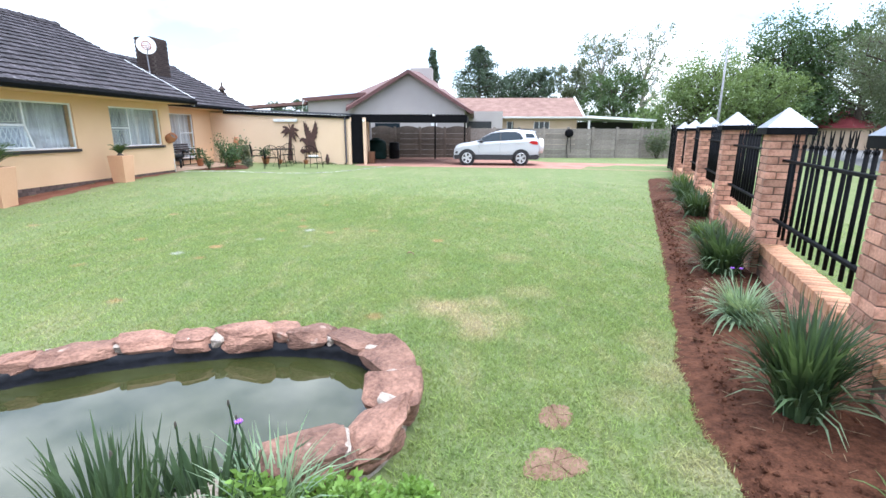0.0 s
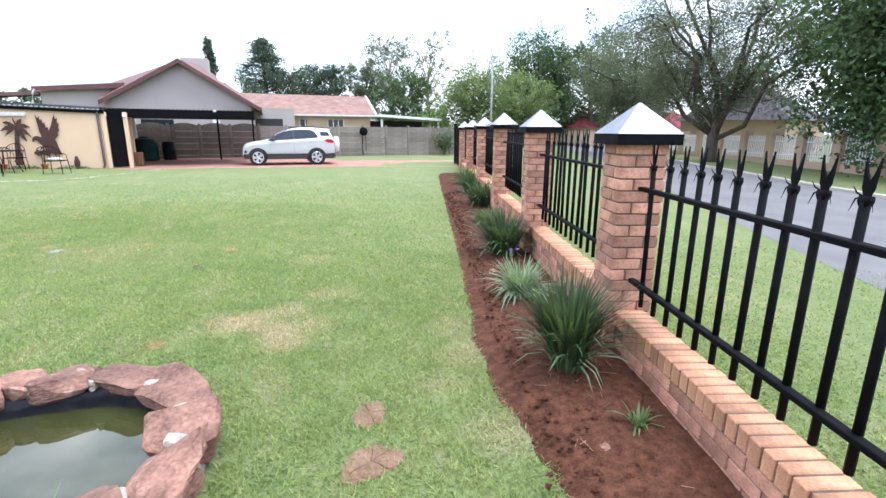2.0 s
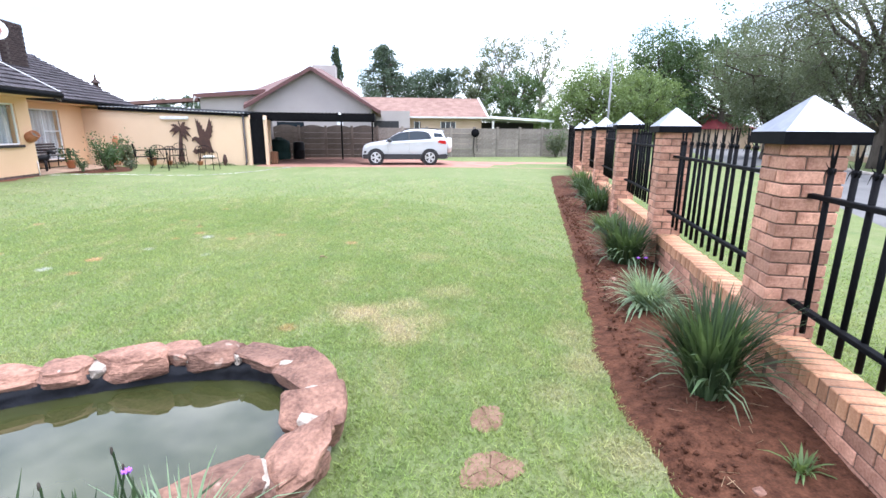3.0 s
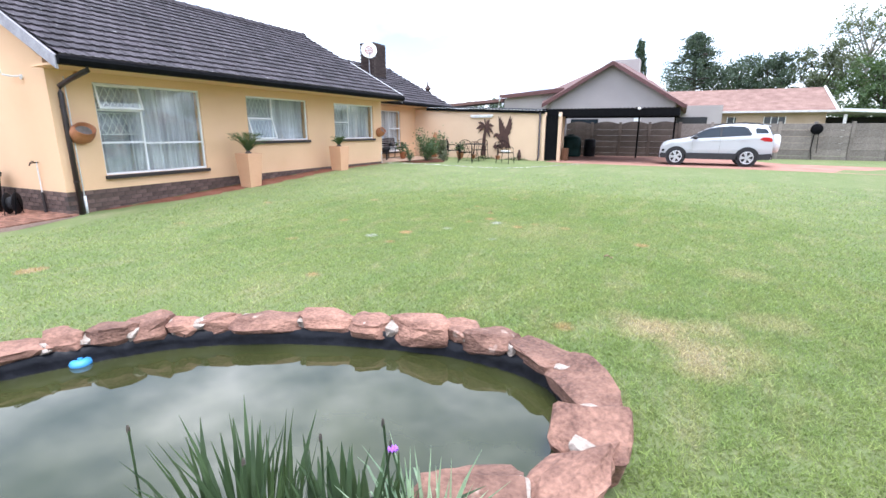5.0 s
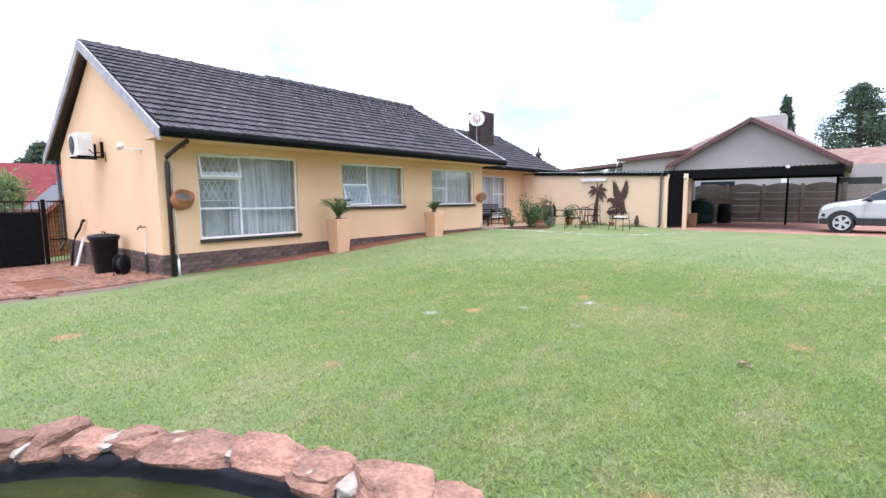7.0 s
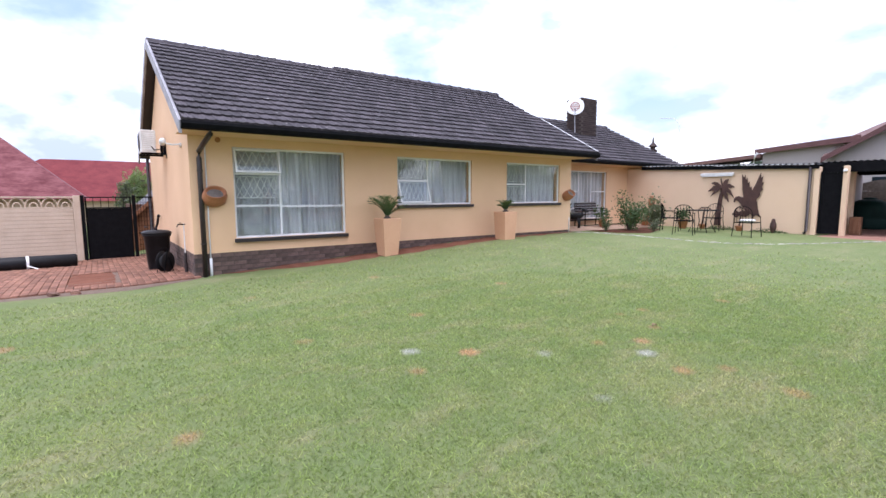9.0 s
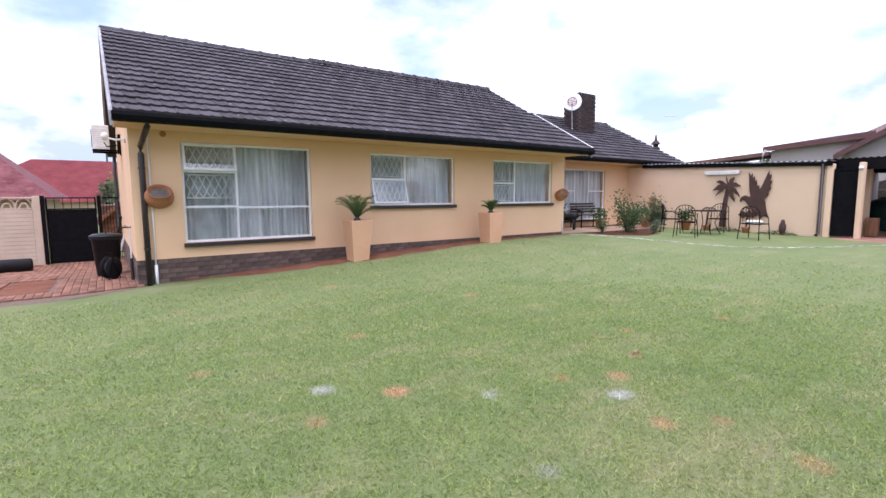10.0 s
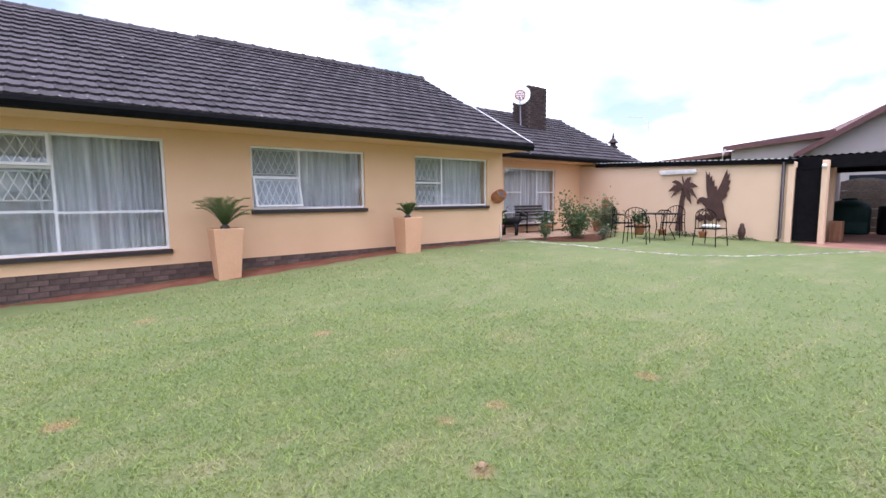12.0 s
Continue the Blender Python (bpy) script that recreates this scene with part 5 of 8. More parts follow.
def pillar(s, up, seed):
    """A square pillar of brick courses under a pyramid cap of sheet metal."""
    rnd = random.Random(seed)
    x, y, _ = along(s)
    base = min(ground_z(x, y), 0.1) - 0.05
    p = thing("fence_pillar", "square salmon-brick fence pillar under a grey metal pyramid cap", "pillar", group="fence pillars", at=FENCE_M @ Matrix.Translation((0, s, 0)))
    top = 1.62 + up
    core = part("mortar_core", Geo().box(-0.158, 0.158, -0.158, 0.158, base, top - 0.004), MORTAR, p)
    n = int((top - base) / 0.085)
    for c in range(n + 1):
        z = top - 0.04 - c * 0.085
        for k in range(4):
            a = Matrix.Rotation(radians(90 * k), 4, "Z")
            flip = 1 if c % 2 else -1
            off = Matrix.Translation((flip * 0.058, -0.116, 0))
            LATER.append(("brick", FB, p, p.matrix_basis @ Matrix.Translation((0, 0, z)) @ a @ off @ Matrix.Rotation(rnd.gauss(0, 0.006), 4, "Z") @ Matrix.Translation((0, rnd.uniform(-0.003, 0.002), 0))))
    cap = part("cap", Geo().loft([[(-h, -h, z), (h, -h, z), (h, h, z), (-h, h, z)] for h, z in ((0.232, top + 0.063), (0.236, top + 0.066), (0.006, top + 0.285))]), CAPMETAL, p, "grey metal pyramid cap")
    part("cap_rim", Geo().loft([[(-h, -h, z), (h, -h, z), (h, h, z), (-h, h, z)] for h, z in ((0.222, top - 0.012), (0.234, top - 0.01), (0.234, top + 0.064), (0.2, top + 0.065))]), BLACKMETAL, cap, "black painted rim")


def fence_bay(s0, s1, up, seed):
    """A low brick wall with an on-edge coping, and a black spear-topped steel fence on it."""
    rnd = random.Random(seed)
    b = thing("fence_wall", "low salmon-brick wall with on-edge coping bricks", "low wall", group="fence walls", at=FENCE_M)
    a, e = s0 + 0.176, s1 - 0.176
    top = 0.37 + up
    x, y, _ = along((a + e) / 2)
    base = ground_z(x, y) - 0.08
    part("mortar_core", Geo().box(-0.098, 0.098, a, e, base, top - 0.113), MORTAR, b)
    part("coping_bed", Geo().box(-0.104, 0.104, a, e, top - 0.11, top - 0.006), MORTAR, b)
    n = int((e - a) / 0.085)
    for k in range(n):
        s = a + (k + 0.5) * (e - a) / n
        LATER.append(("coping_brick", CB, b, FENCE_M @ Matrix.Translation((rnd.uniform(-0.006, 0.006), s, top - 0.053 + rnd.uniform(-0.003, 0.003))) @ Matrix.Rotation(rnd.gauss(0, 0.012), 4, "Z")))
    c = 0
    z = top - 0.16
    while z > base:
        for side in (-1, 1):
            k0 = a + (0.116 if c % 2 == 0 else 0.0)
            s = k0
            while s + 0.232 <= e + 0.12:
                if s + 0.11 < e - 0.1:
                    LATER.append(("brick", FB, b, FENCE_M @ Matrix.Translation((side * 0.053 + rnd.uniform(-0.002, 0.002), s + 0.116, z)) @ Matrix.Rotation(radians(90) + rnd.gauss(0, 0.004), 4, "Z")))
                s += 0.232
        c += 1
        z -= 0.085
    f = thing("steel_fence", "black steel railing with spear-topped bars", "railing", group="steel railings", at=FENCE_M)
    for z in (0.605 + up * 1.9, 1.30 + up * 1.5):
        part("rail", Geo().chamfer(-0.024, 0.024, a - 0.03, e + 0.03, z - 0.014, z + 0.014, 0.004), BLACKMETAL, f)
    bars = Geo().tube([(0, 0, 0.445), (0, 0, 1.455)], 0.018, 8).loft([[(-w, -d, z), (w, -d, z), (w, d, z), (-w, d, z)] for w, d, z in ((0.014, 0.014, 1.44), (0.021, 0.015, 1.458), (0.021, 0.012, 1.478))])
    tip = Geo()
    tip.loft([[(-w, -0.004, z), (w, -0.004, z), (w, 0.004, z), (-w, 0.004, z)] for w, z in ((0.010, 1.455), (0.016, 1.485), (0.024, 1.505), (0.025, 1.53))])
    for sgn in (-1, 1):
        tip.loft([[(sgn * w0, -0.0038, z), (sgn * w1, -0.0038, z), (sgn * w1, 0.0038, z), (sgn * w0, 0.0038, z)] for w0, w1, z in ((0.0, 0.025, 1.529), (0.012, 0.0275, 1.555), (0.021, 0.0285, 1.585), (0.0275, 0.0295, 1.615))])
    for sgn, lift in ((1, 0.035), (1, -0.06), (-1, -0.05)):
        tip.tube([(sgn * 0.010, 0.006, 1.475), (sgn * 0.034, 0.010, 1.478 + lift * 0.25), (sgn * 0.048, 0.014, 1.475 + lift)], [0.004, 0.0035, 0.001], 4)
    bm_, tm_ = bars.mesh("bar", True), tip.mesh("spear")
    for me in (bm_, tm_):
        me.materials.append(BLACKMETAL)
    s = e - 0.143
    while s > a + 0.06:
        at = FENCE_M @ Matrix.Translation((0.022, s, up * 1.6)) @ Matrix.Rotation(radians(90) + rnd.gauss(0, 0.08), 4, "Z") @ Matrix.Rotation(rnd.gauss(0, 0.006), 4, "X")
        LATER.append(("bar", bm_, f, at))
        LATER.append(("spear", tm_, f, at))
        s -= 0.1765


for i, (s, up) in enumerate(PILLARS):
    pillar(s, up, i)
for i, ((s0, u0), (s1, u1)) in enumerate(zip(PILLARS, PILLARS[1:])):
    fence_bay(s0, s1, u0 if i == 0 else (u0 + u1) / 2 + 0.03, 20 + i)

dgate = thing("driveway_gate", "tall black steel driveway gate", "gate", at=FENCE_M)
part("gate_frame", Geo().box(-0.03, 0.03, 14.85, 19.2, 0.25, 0.31).box(-0.03, 0.03, 14.85, 19.2, 1.88, 1.94).box(-0.03, 0.03, 14.85, 14.92, 0.31, 1.88).box(-0.03, 0.03, 19.13, 19.2, 0.31, 1.88), BLACKMETAL, dgate)
for k in range(38):
    part("bar", Geo().box(-0.012, 0.012, 14.98 + k * 0.11, 15.01 + k * 0.11, 0.31, 1.88), BLACKMETAL, dgate, fix=False)
part("post", Geo().box(-0.06, 0.06, 19.25, 19.37, 0.1, 2.0), BLACKMETAL, dgate)
part("post", Geo().box(-0.09, -0.03, 14.8, 14.86, 0.1, 1.9), BLACKMETAL, dgate)

# ---- pond ----
OUTER = [(-5.05, 0.25), (-4.74, 0.76), (-4.52, 1.15), (-4.17, 1.70), (-3.74, 2.13), (-3.06, 2.49), (-2.24, 2.73), (-1.63, 2.74), (-1.21, 2.58), (-0.97, 2.24), (-0.9, 1.85), (-0.95, 1.52), (-1.10, 1.27), (-1.45, 1.10), (-1.95, 0.72), (-2.5, 0.32), (-3.4, -0.25), (-4.2, -0.7), (-4.95, -0.5)]
pond = thing("pond", "garden pond of green water ringed with red-brown fieldstones", "pond")


def closed_line(pts, k=12):
    out = []
    n = len(pts)
    for i in range(n):
        p0, p1, p2, p3 = (Vector(pts[(i + j - 1) % n]) for j in range(4))
        for s in range(k):
            t = s / k
            out.append(0.5 * (2 * p1 + (p2 - p0) * t + (2 * p0 - 5 * p1 + 4 * p2 - p3) * t * t + (3 * p1 - p0 - 3 * p2 + p3) * t ** 3))
    return out


def inset(line, d):
    n = len(line)
    out = []
    for i, p in enumerate(line):
        t = (line[(i + 1) % n] - line[i - 1]).normalized()
        out.append(p + Vector((t.y, -t.x)) * d)
    return out


ring = closed_line(OUTER)
WATER_Z = 0.065
wl_ = inset(ring, 0.24)
part("water", Geo().add([(p.x, p.y, WATER_Z) for p in wl_], [tuple(range(len(wl_)))]), WATER, pond, "still murky green water")
rnd = random.Random(11)
lin = []
for d, z in ((0.32, -0.04), (0.245, 0.03), (0.235, 0.11), (0.225, 0.16), (0.20, 0.175)):
    loop = inset(ring, d)
    lin.append([(p.x + rnd.uniform(-0.012, 0.012), p.y + rnd.uniform(-0.012, 0.012), z + rnd.uniform(-0.008, 0.008)) for p in loop])
part("liner", Geo().loft(lin, caps=False), LINER, pond, "creased black pond liner", smooth=True)
mort = [[(p.x, p.y, z) for p in inset(ring, d)] for d, z in ((0.05, -0.05), (0.07, 0.10), (0.10, 0.165), (0.19, 0.165))]
part("mortar_bed", Geo().loft(mort, caps=False), CEMENT, pond, "pale cement between the stones", smooth=True)


def rock(lx, ly, lz, seed, tall=1.0):
    """A rough stone with flat broken faces."""
    bm = bmesh.new()
    bmesh.ops.create_icosphere(bm, subdivisions=3, radius=1.0)
    r = random.Random(seed)
    o = Vector((r.uniform(0, 50), r.uniform(0, 50), r.uniform(0, 50)))
    cuts = [(Vector((r.gauss(0, 1), r.gauss(0, 1), r.gauss(0, 0.8))).normalized(), r.uniform(0.66, 0.9)) for _ in range(11)] + [(Vector((r.gauss(0, 0.12), r.gauss(0, 0.12), 1)).normalized(), r.uniform(0.6, 0.78))]
    for v in bm.verts:
        p = v.co.copy()
        p = Vector([math.copysign(abs(c) ** 0.6, c) for c in p])
        for nrm, d in cuts:
            k = p.dot(nrm) - d
            if k > 0:
                p -= nrm * k
        lay = noise.noise(Vector((p.x * 1.1, p.y * 1.1, p.z * 5.5)) + o)
        p += p.normalized() * (noise.noise(p * 1.7 + o) * 0.10 + noise.noise(p * 5 + o) * 0.05 + (0.07 if lay > 0.12 else -0.02))
        v.co = (p.x * lx, p.y * ly, p.z * lz)
    me = bpy.data.meshes.new("stone")
    bm.to_mesh(me)
    bm.free()
    me.polygons.foreach_set("use_smooth", [True] * len(me.polygons))
    me.set_sharp_from_angle(angle=radians(24))
    me.materials.append(STONE)
    return me


def pond_stones():
    r = random.Random(5)
    mid = inset(ring, 0.13)
    n = len(mid)
    dist = [0.0]
    for i in range(n):
        dist.append(dist[-1] + (mid[(i + 1) % n] - mid[i]).length)
    s = 0.0
    k = 0
    while s < dist[-1] - 0.12:
        big = 0.42 < s / dist[-1] < 0.62
        w = r.uniform(0.32, 0.48) if big else r.choice((0.2, 0.26, 0.32, 0.44, 0.56)) * r.uniform(0.9, 1.1)
        i = next(j for j in range(n) if dist[j + 1] >= min(s + w / 2, dist[-1] - 0.01))
        p = mid[i]
        t = (mid[(i + 1) % n] - mid[i - 1]).normalized()
        near = p.x > -1.4 and p.y < 2.4
        h = r.uniform(0.05, 0.115) * (1.45 if near else 1.0)
        depth = r.uniform(0.125, 0.165) * (1.25 if near else 1.0)
        if not (-2.3 < p.x < -1.5 and p.y < 1.3):
            m = Matrix.Translation((p.x, p.y, 0.195 if not near else 0.16)) @ Matrix.Rotation(math.atan2(t.y, t.x) + r.gauss(0, 0.07), 4, "Z") @ Matrix.Rotation(r.gauss(0, 0.10), 4, "X") @ Matrix.Rotation(r.gauss(0, 0.08), 4, "Y")
            piece("stone", rock(w / 2 + (0.085 if near else 0.045), depth, h, 100 + k), pond, m)
            e = mid[min(range(n), key=lambda j: abs(dist[j] - s))]
            lump = rock(0.05, 0.115, 0.05, 700 + k)
            lump.materials[0] = CEMENT
            piece("cement_joint", lump, pond, Matrix.Translation((e.x, e.y, 0.195)) @ Matrix.Rotation(math.atan2(t.y, t.x), 4, "Z"))
            q = p + Vector((t.y, -t.x)) * (0.0 if near else -0.06)
            if near or k % 2:
                piece("stone", rock(w / 2, 0.11, 0.11, 300 + k), pond, Matrix.Translation((q.x, q.y, 0.05)) @ Matrix.Rotation(math.atan2(t.y, t.x), 4, "Z"))
        s += w - 0.01
        k += 1


pond_stones()
flo = thing("chlorine_floater", "blue plastic floater on the pond water", "pool floater", at=pose(-4.1, 1.39, WATER_Z) @ Matrix.Diagonal((0.75, 0.75, 0.8, 1)))
part("float_ring", Geo().lathe([(0.02, 0.045), (0.045, 0.05), (0.07, 0.042), (0.085, 0.018), (0.078, -0.012), (0.04, -0.03)], 20), BLUEPLASTIC, flo, smooth=True)
part("cap", Geo().lathe([(0.02, 0.045), (0.02, 0.058), (0.0, 0.06)], 12, caps=False), BLUEPLASTIC, flo)


def stump(x, y, rx, ry, corners, seed):
    """A tree stump sawn off level with the lawn: an uneven wooden disc with drying cracks that run in from the rim."""
    r = random.Random(seed)
    n, rings = 120, (0.04, 0.2, 0.4, 0.6, 0.8, 0.94, 1.0)
    cracks = [(int(n * k / 4 + r.uniform(-9, 9)), r.uniform(0.5, 0.9)) for k in range(4)]
    g = Geo()
    for q in rings + (1.04,):
        for i in range(n):
            a = 2 * math.pi * i / n
            w = 1 + 0.12 * math.cos(corners * a + seed) + 0.07 * noise.noise((math.cos(a) * 2.5, math.sin(a) * 2.5, seed)) + 0.03 * noise.noise((math.cos(a) * 9, math.sin(a) * 9, seed))
            z = 0.014 + 0.006 * noise.noise((q * 3 * math.cos(a), q * 3 * math.sin(a), seed + 4)) - 0.012 * q ** 6
            if any(abs(i - c) < 1 and q < deep for c, deep in cracks):
                z -= 0.012
            g.v.append((rx * q * w * math.cos(a), ry * q * w * math.sin(a), z if q < 1.02 else -0.05))
    g.f = [(k * n + i, k * n + (i + 1) % n, (k + 1) * n + (i + 1) % n, (k + 1) * n + i) for k in range(len(rings)) for i in range(n)] + [tuple(range(n))]
    tagged(part("tree_stump", g, STUMPWOOD, where=pose(x, y, ground_z(x, y), 0, 0, seed * 40)), "weathered brown tree stump sawn off level with the lawn", "tree stump", "tree stumps")


stump(-0.06, 1.98, 0.145, 0.10, 2, 2)
stump(-0.14, 1.54, 0.175, 0.125, 3, 5)
stump(-0.25, 1.08, 0.15, 0.12, 2, 7)

# ---- car ----
def car():
    c = thing("car", "silver compact SUV with a tailgate spare wheel on the drive", "car", at=pose(0.26, 22.35, 0.2, 0, 0, 90) @ Matrix.Diagonal((1, 0.965, 1, 1)))
    # local frame: +y to the front, x to the sides; stations along y: y, roof or bonnet height, belt height
    stations = [(1.89, 0.60, 0.52), (1.87, 0.74, 0.62), (1.80, 0.86, 0.76), (1.68, 0.93, 0.85), (1.45, 0.985, 0.91), (1.18, 1.02, 0.95), (0.92, 1.055, 0.985), (0.80, 1.10, 1.0), (0.55, 1.23, 1.02), (0.30, 1.36, 1.04), (0.08, 1.46, 1.06),
                (-0.16, 1.535, 1.075), (-0.6, 1.585, 1.105), (-1.04, 1.595, 1.135), (-1.5, 1.57, 1.165), (-1.86, 1.52, 1.175), (-1.95, 1.37, 1.165), (-2.05, 1.17, 1.09), (-2.09, 0.95, 0.88), (-2.08, 0.66, 0.60)]

    def belt(y):
        return lerp([(-a, b) for a, _, b in stations], -y)

    def taper(y):
        return 1 - max(0, y - 1.25) ** 1.5 * 0.42 - max(0, -1.5 - y) ** 1.4 * 0.20

    def flank(y, z):
        return taper(y) * (0.85 - max(0, z - belt(y)) * 0.40)

    rings = []
    for y, t, b in stations:
        k = b - 0.27
        r = [(0.79, 0.27), (0.852, 0.27 + k * 0.25), (0.878, 0.27 + k * 0.5), (0.868, 0.27 + k * 0.84), (0.876, 0.27 + k * 0.90), (0.85, b)]
        if t - b > 0.12:
            w = 0.85 - (t - 0.08 - b) * 0.40
            r += [(w, t - 0.08), (w - 0.05, t - 0.03), (w - 0.16, t - 0.008), (w * 0.35, t)]
        else:
            r += [(0.83, b + (t - b) * 0.3), (0.76, b + (t - b) * 0.65), (0.60, t - 0.008), (0.25, t)]
        r = [(x * taper(y), y, z) for x, z in r]
        rings.append(r + [(-x, q, z) for x, q, z in reversed(r)])
    bo = part("body", Geo().loft(rings), CARPAINT, c, smooth=True)
    bo.modifiers.new("smooth_edges", "EDGE_SPLIT").split_angle = radians(32)

    def side(name, pts, mat, proud=0.006, thick=0.03, label=""):
        for sgn in (-1, 1):
            outer = [(sgn * (flank(y, z) + proud), y, z) for y, z in pts]
            part(name, Geo().loft([outer, [(x - sgn * thick, y, z) for x, y, z in outer]]), mat, c, label)

    side("window_surround", [(0.84, 1.02), (0.36, 1.335), (0.10, 1.425), (-0.16, 1.475), (-0.6, 1.505), (-1.04, 1.495), (-1.20, 1.43), (-1.36, 1.20), (-1.30, 1.155), (-0.2, 1.085)], CARPLASTIC, 0.004)
    side("side_window", [(0.70, 1.055), (0.33, 1.30), (0.10, 1.39), (-0.16, 1.44), (-0.26, 1.45), (-0.26, 1.11)], CARGLASS, 0.008)
    side("side_window", [(-0.33, 1.115), (-0.33, 1.455), (-0.6, 1.475), (-1.02, 1.465), (-1.15, 1.41), (-1.30, 1.20), (-1.24, 1.175)], CARGLASS, 0.008)
    side("quarter_window", [(-1.48, 1.235), (-1.44, 1.40), (-1.50, 1.43), (-1.80, 1.40), (-1.90, 1.24)], CARGLASS, 0.008)
    side("tail_lamp", [(-1.62, 1.02), (-1.72, 1.10), (-1.98, 1.09), (-2.05, 1.0), (-2.03, 0.93), (-1.80, 0.94)], REDLENS, 0.03, 0.10)
    side("headlamp", [(1.38, 0.89), (1.60, 0.885), (1.79, 0.81), (1.80, 0.74), (1.66, 0.77)], CLEARLENS, 0.035, 0.10)
    side("fog_lamp", [(1.70, 0.62), (1.80, 0.62), (1.82, 0.52), (1.72, 0.52)], CARPLASTIC, 0.04, 0.08)
    side("sill_cladding", [(0.95, 0.25), (0.95, 0.46), (0.86, 0.485), (-0.86, 0.485), (-0.95, 0.46), (-0.95, 0.25)], CARPLASTIC, 0.045, 0.12)
    side("bumper_corner", [(1.63, 0.27), (1.60, 0.46), (1.84, 0.47), (1.885, 0.40), (1.84, 0.27)], CARPLASTIC, 0.05, 0.14)
    side("bumper_corner", [(-1.60, 0.46), (-2.05, 0.50), (-2.09, 0.40), (-2.02, 0.27), (-1.64, 0.27)], CARPLASTIC, 0.05, 0.14)
    side("door_seam", [(0.70, 0.50), (0.70, 1.0), (0.704, 1.0), (0.704, 0.50)], CARPLASTIC, 0.031, 0.02)
    side("door_seam", [(-0.29, 0.50), (-0.29, 1.07), (-0.286, 1.07), (-0.286, 0.50)], CARPLASTIC, 0.031, 0.02)
    side("door_handle", [(-0.06, 0.95), (-0.06, 0.98), (-0.22, 0.985), (-0.22, 0.955)], CARPAINT, 0.05, 0.03)
    side("door_handle", [(-1.02, 0.985), (-1.02, 1.015), (-1.18, 1.02), (-1.18, 0.99)], CARPAINT, 0.05, 0.03)

    def slab(name, a, b, mat, wide_a, wide_b, thick=0.02):
        (ya, za), (yb, zb) = a, b
        part(name, Geo().loft([[(-wide_a, ya, za), (wide_a, ya, za), (wide_b, yb, zb), (-wide_b, yb, zb)], [(-wide_a, ya, za - thick), (wide_a, ya, za - thick), (wide_b, yb, zb - thick), (-wide_b, yb, zb - thick)]]), mat, c)

    slab("windscreen", (0.79, 1.115), (-0.08, 1.53), CARGLASS, 0.74, 0.58)
    slab("rear_window", (-1.885, 1.50), (-2.055, 1.19), CARGLASS, 0.56, 0.66)
    slab("spoiler", (-1.72, 1.57), (-1.96, 1.525), CARPAINT, 0.58, 0.54, 0.035)
    part("bumper", Geo().loft([[(-0.66, 1.86, z), (0.66, 1.86, z), (0.50, 1.925, z), (-0.50, 1.925, z)] for z in (0.27, 0.45)]), CARPLASTIC, c)
    part("grille", Geo().loft([[(-0.58, 1.80, z), (0.58, 1.80, z), (0.46, 1.905, z), (-0.46, 1.905, z)] for z in (0.50, 0.66)]), CARPLASTIC, c)
    part("bumper", Geo().loft([[(-0.78, -2.0, z), (0.78, -2.0, z), (0.70, -2.125, z), (-0.70, -2.125, z)] for z in (0.28, 0.50)]), CARPLASTIC, c)
    for sgn in (-1, 1):
        part("roof_rail", Geo().tube([(sgn * 0.60, -0.12, 1.51), (sgn * 0.60, -0.3, 1.60), (sgn * 0.60, -1.0, 1.635), (sgn * 0.59, -1.55, 1.61), (sgn * 0.58, -1.7, 1.54)], 0.016, 6), CARPLASTIC, c)
        part("mirror", Geo().lathe([(0.02, -0.07), (0.085, -0.05), (0.095, 0.02), (0.05, 0.07)], 10, Matrix.Translation((sgn * 0.99, 0.60, 1.07))), CARPLASTIC, c, smooth=True)

    def wheel(m):
        w = part("wheel", Geo().lathe([(0.22, -0.10), (0.30, -0.108), (0.325, -0.085), (0.333, 0), (0.325, 0.085), (0.30, 0.108), (0.22, 0.10)], 30, m), RUBBER, c, smooth=True)
        part("rim", Geo().lathe([(0.205, 0.10), (0.222, 0.116), (0.236, 0.112), (0.232, 0.06), (0.205, 0.05)], 30, m, caps=False), ALLOY, w, smooth=True)
        g = Geo()
        for k in range(5):
            for off in (-0.17, 0.17):
                g.loft([[(-q, r_, 0.085), (q, r_, 0.085), (q, r_, 0.112), (-q, r_, 0.112)] for q, r_ in ((0.030, 0.03), (0.022, 0.12), (0.026, 0.215))], m @ Matrix.Rotation(radians(72 * k) + off, 4, "Z"))
        g.lathe([(0.06, 0.08), (0.06, 0.115), (0.0, 0.118)], 12, m, caps=False)
        part("spokes", g, ALLOY, w)
        part("brake_disc", Geo().lathe([(0.20, 0.04), (0.20, 0.05)], 20, m), CARPLASTIC, w)

    for sgn in (-1, 1):
        for y in (1.26, -1.26):
            inner = [(y + 0.365 * math.cos(math.pi * k / 16), 0.31 + 0.365 * math.sin(math.pi * k / 16)) for k in range(17)]
            outer = [(y + 0.425 * math.cos(math.pi * k / 16), 0.31 + 0.425 * math.sin(math.pi * k / 16)) for k in range(16, -1, -1)]
            part("wheel_arch", Geo().loft([[(sgn * x, a, b) for a, b in inner + outer] for x in (0.76, 0.918)]), CARPLASTIC, c)
            part("wheel_well", Geo().lathe([(0.372, -0.02), (0.372, 0.02)], 22, Matrix.Translation((sgn * 0.875, y, 0.33)) @ Matrix.Rotation(radians(90), 4, "Y")), CARPLASTIC, c)
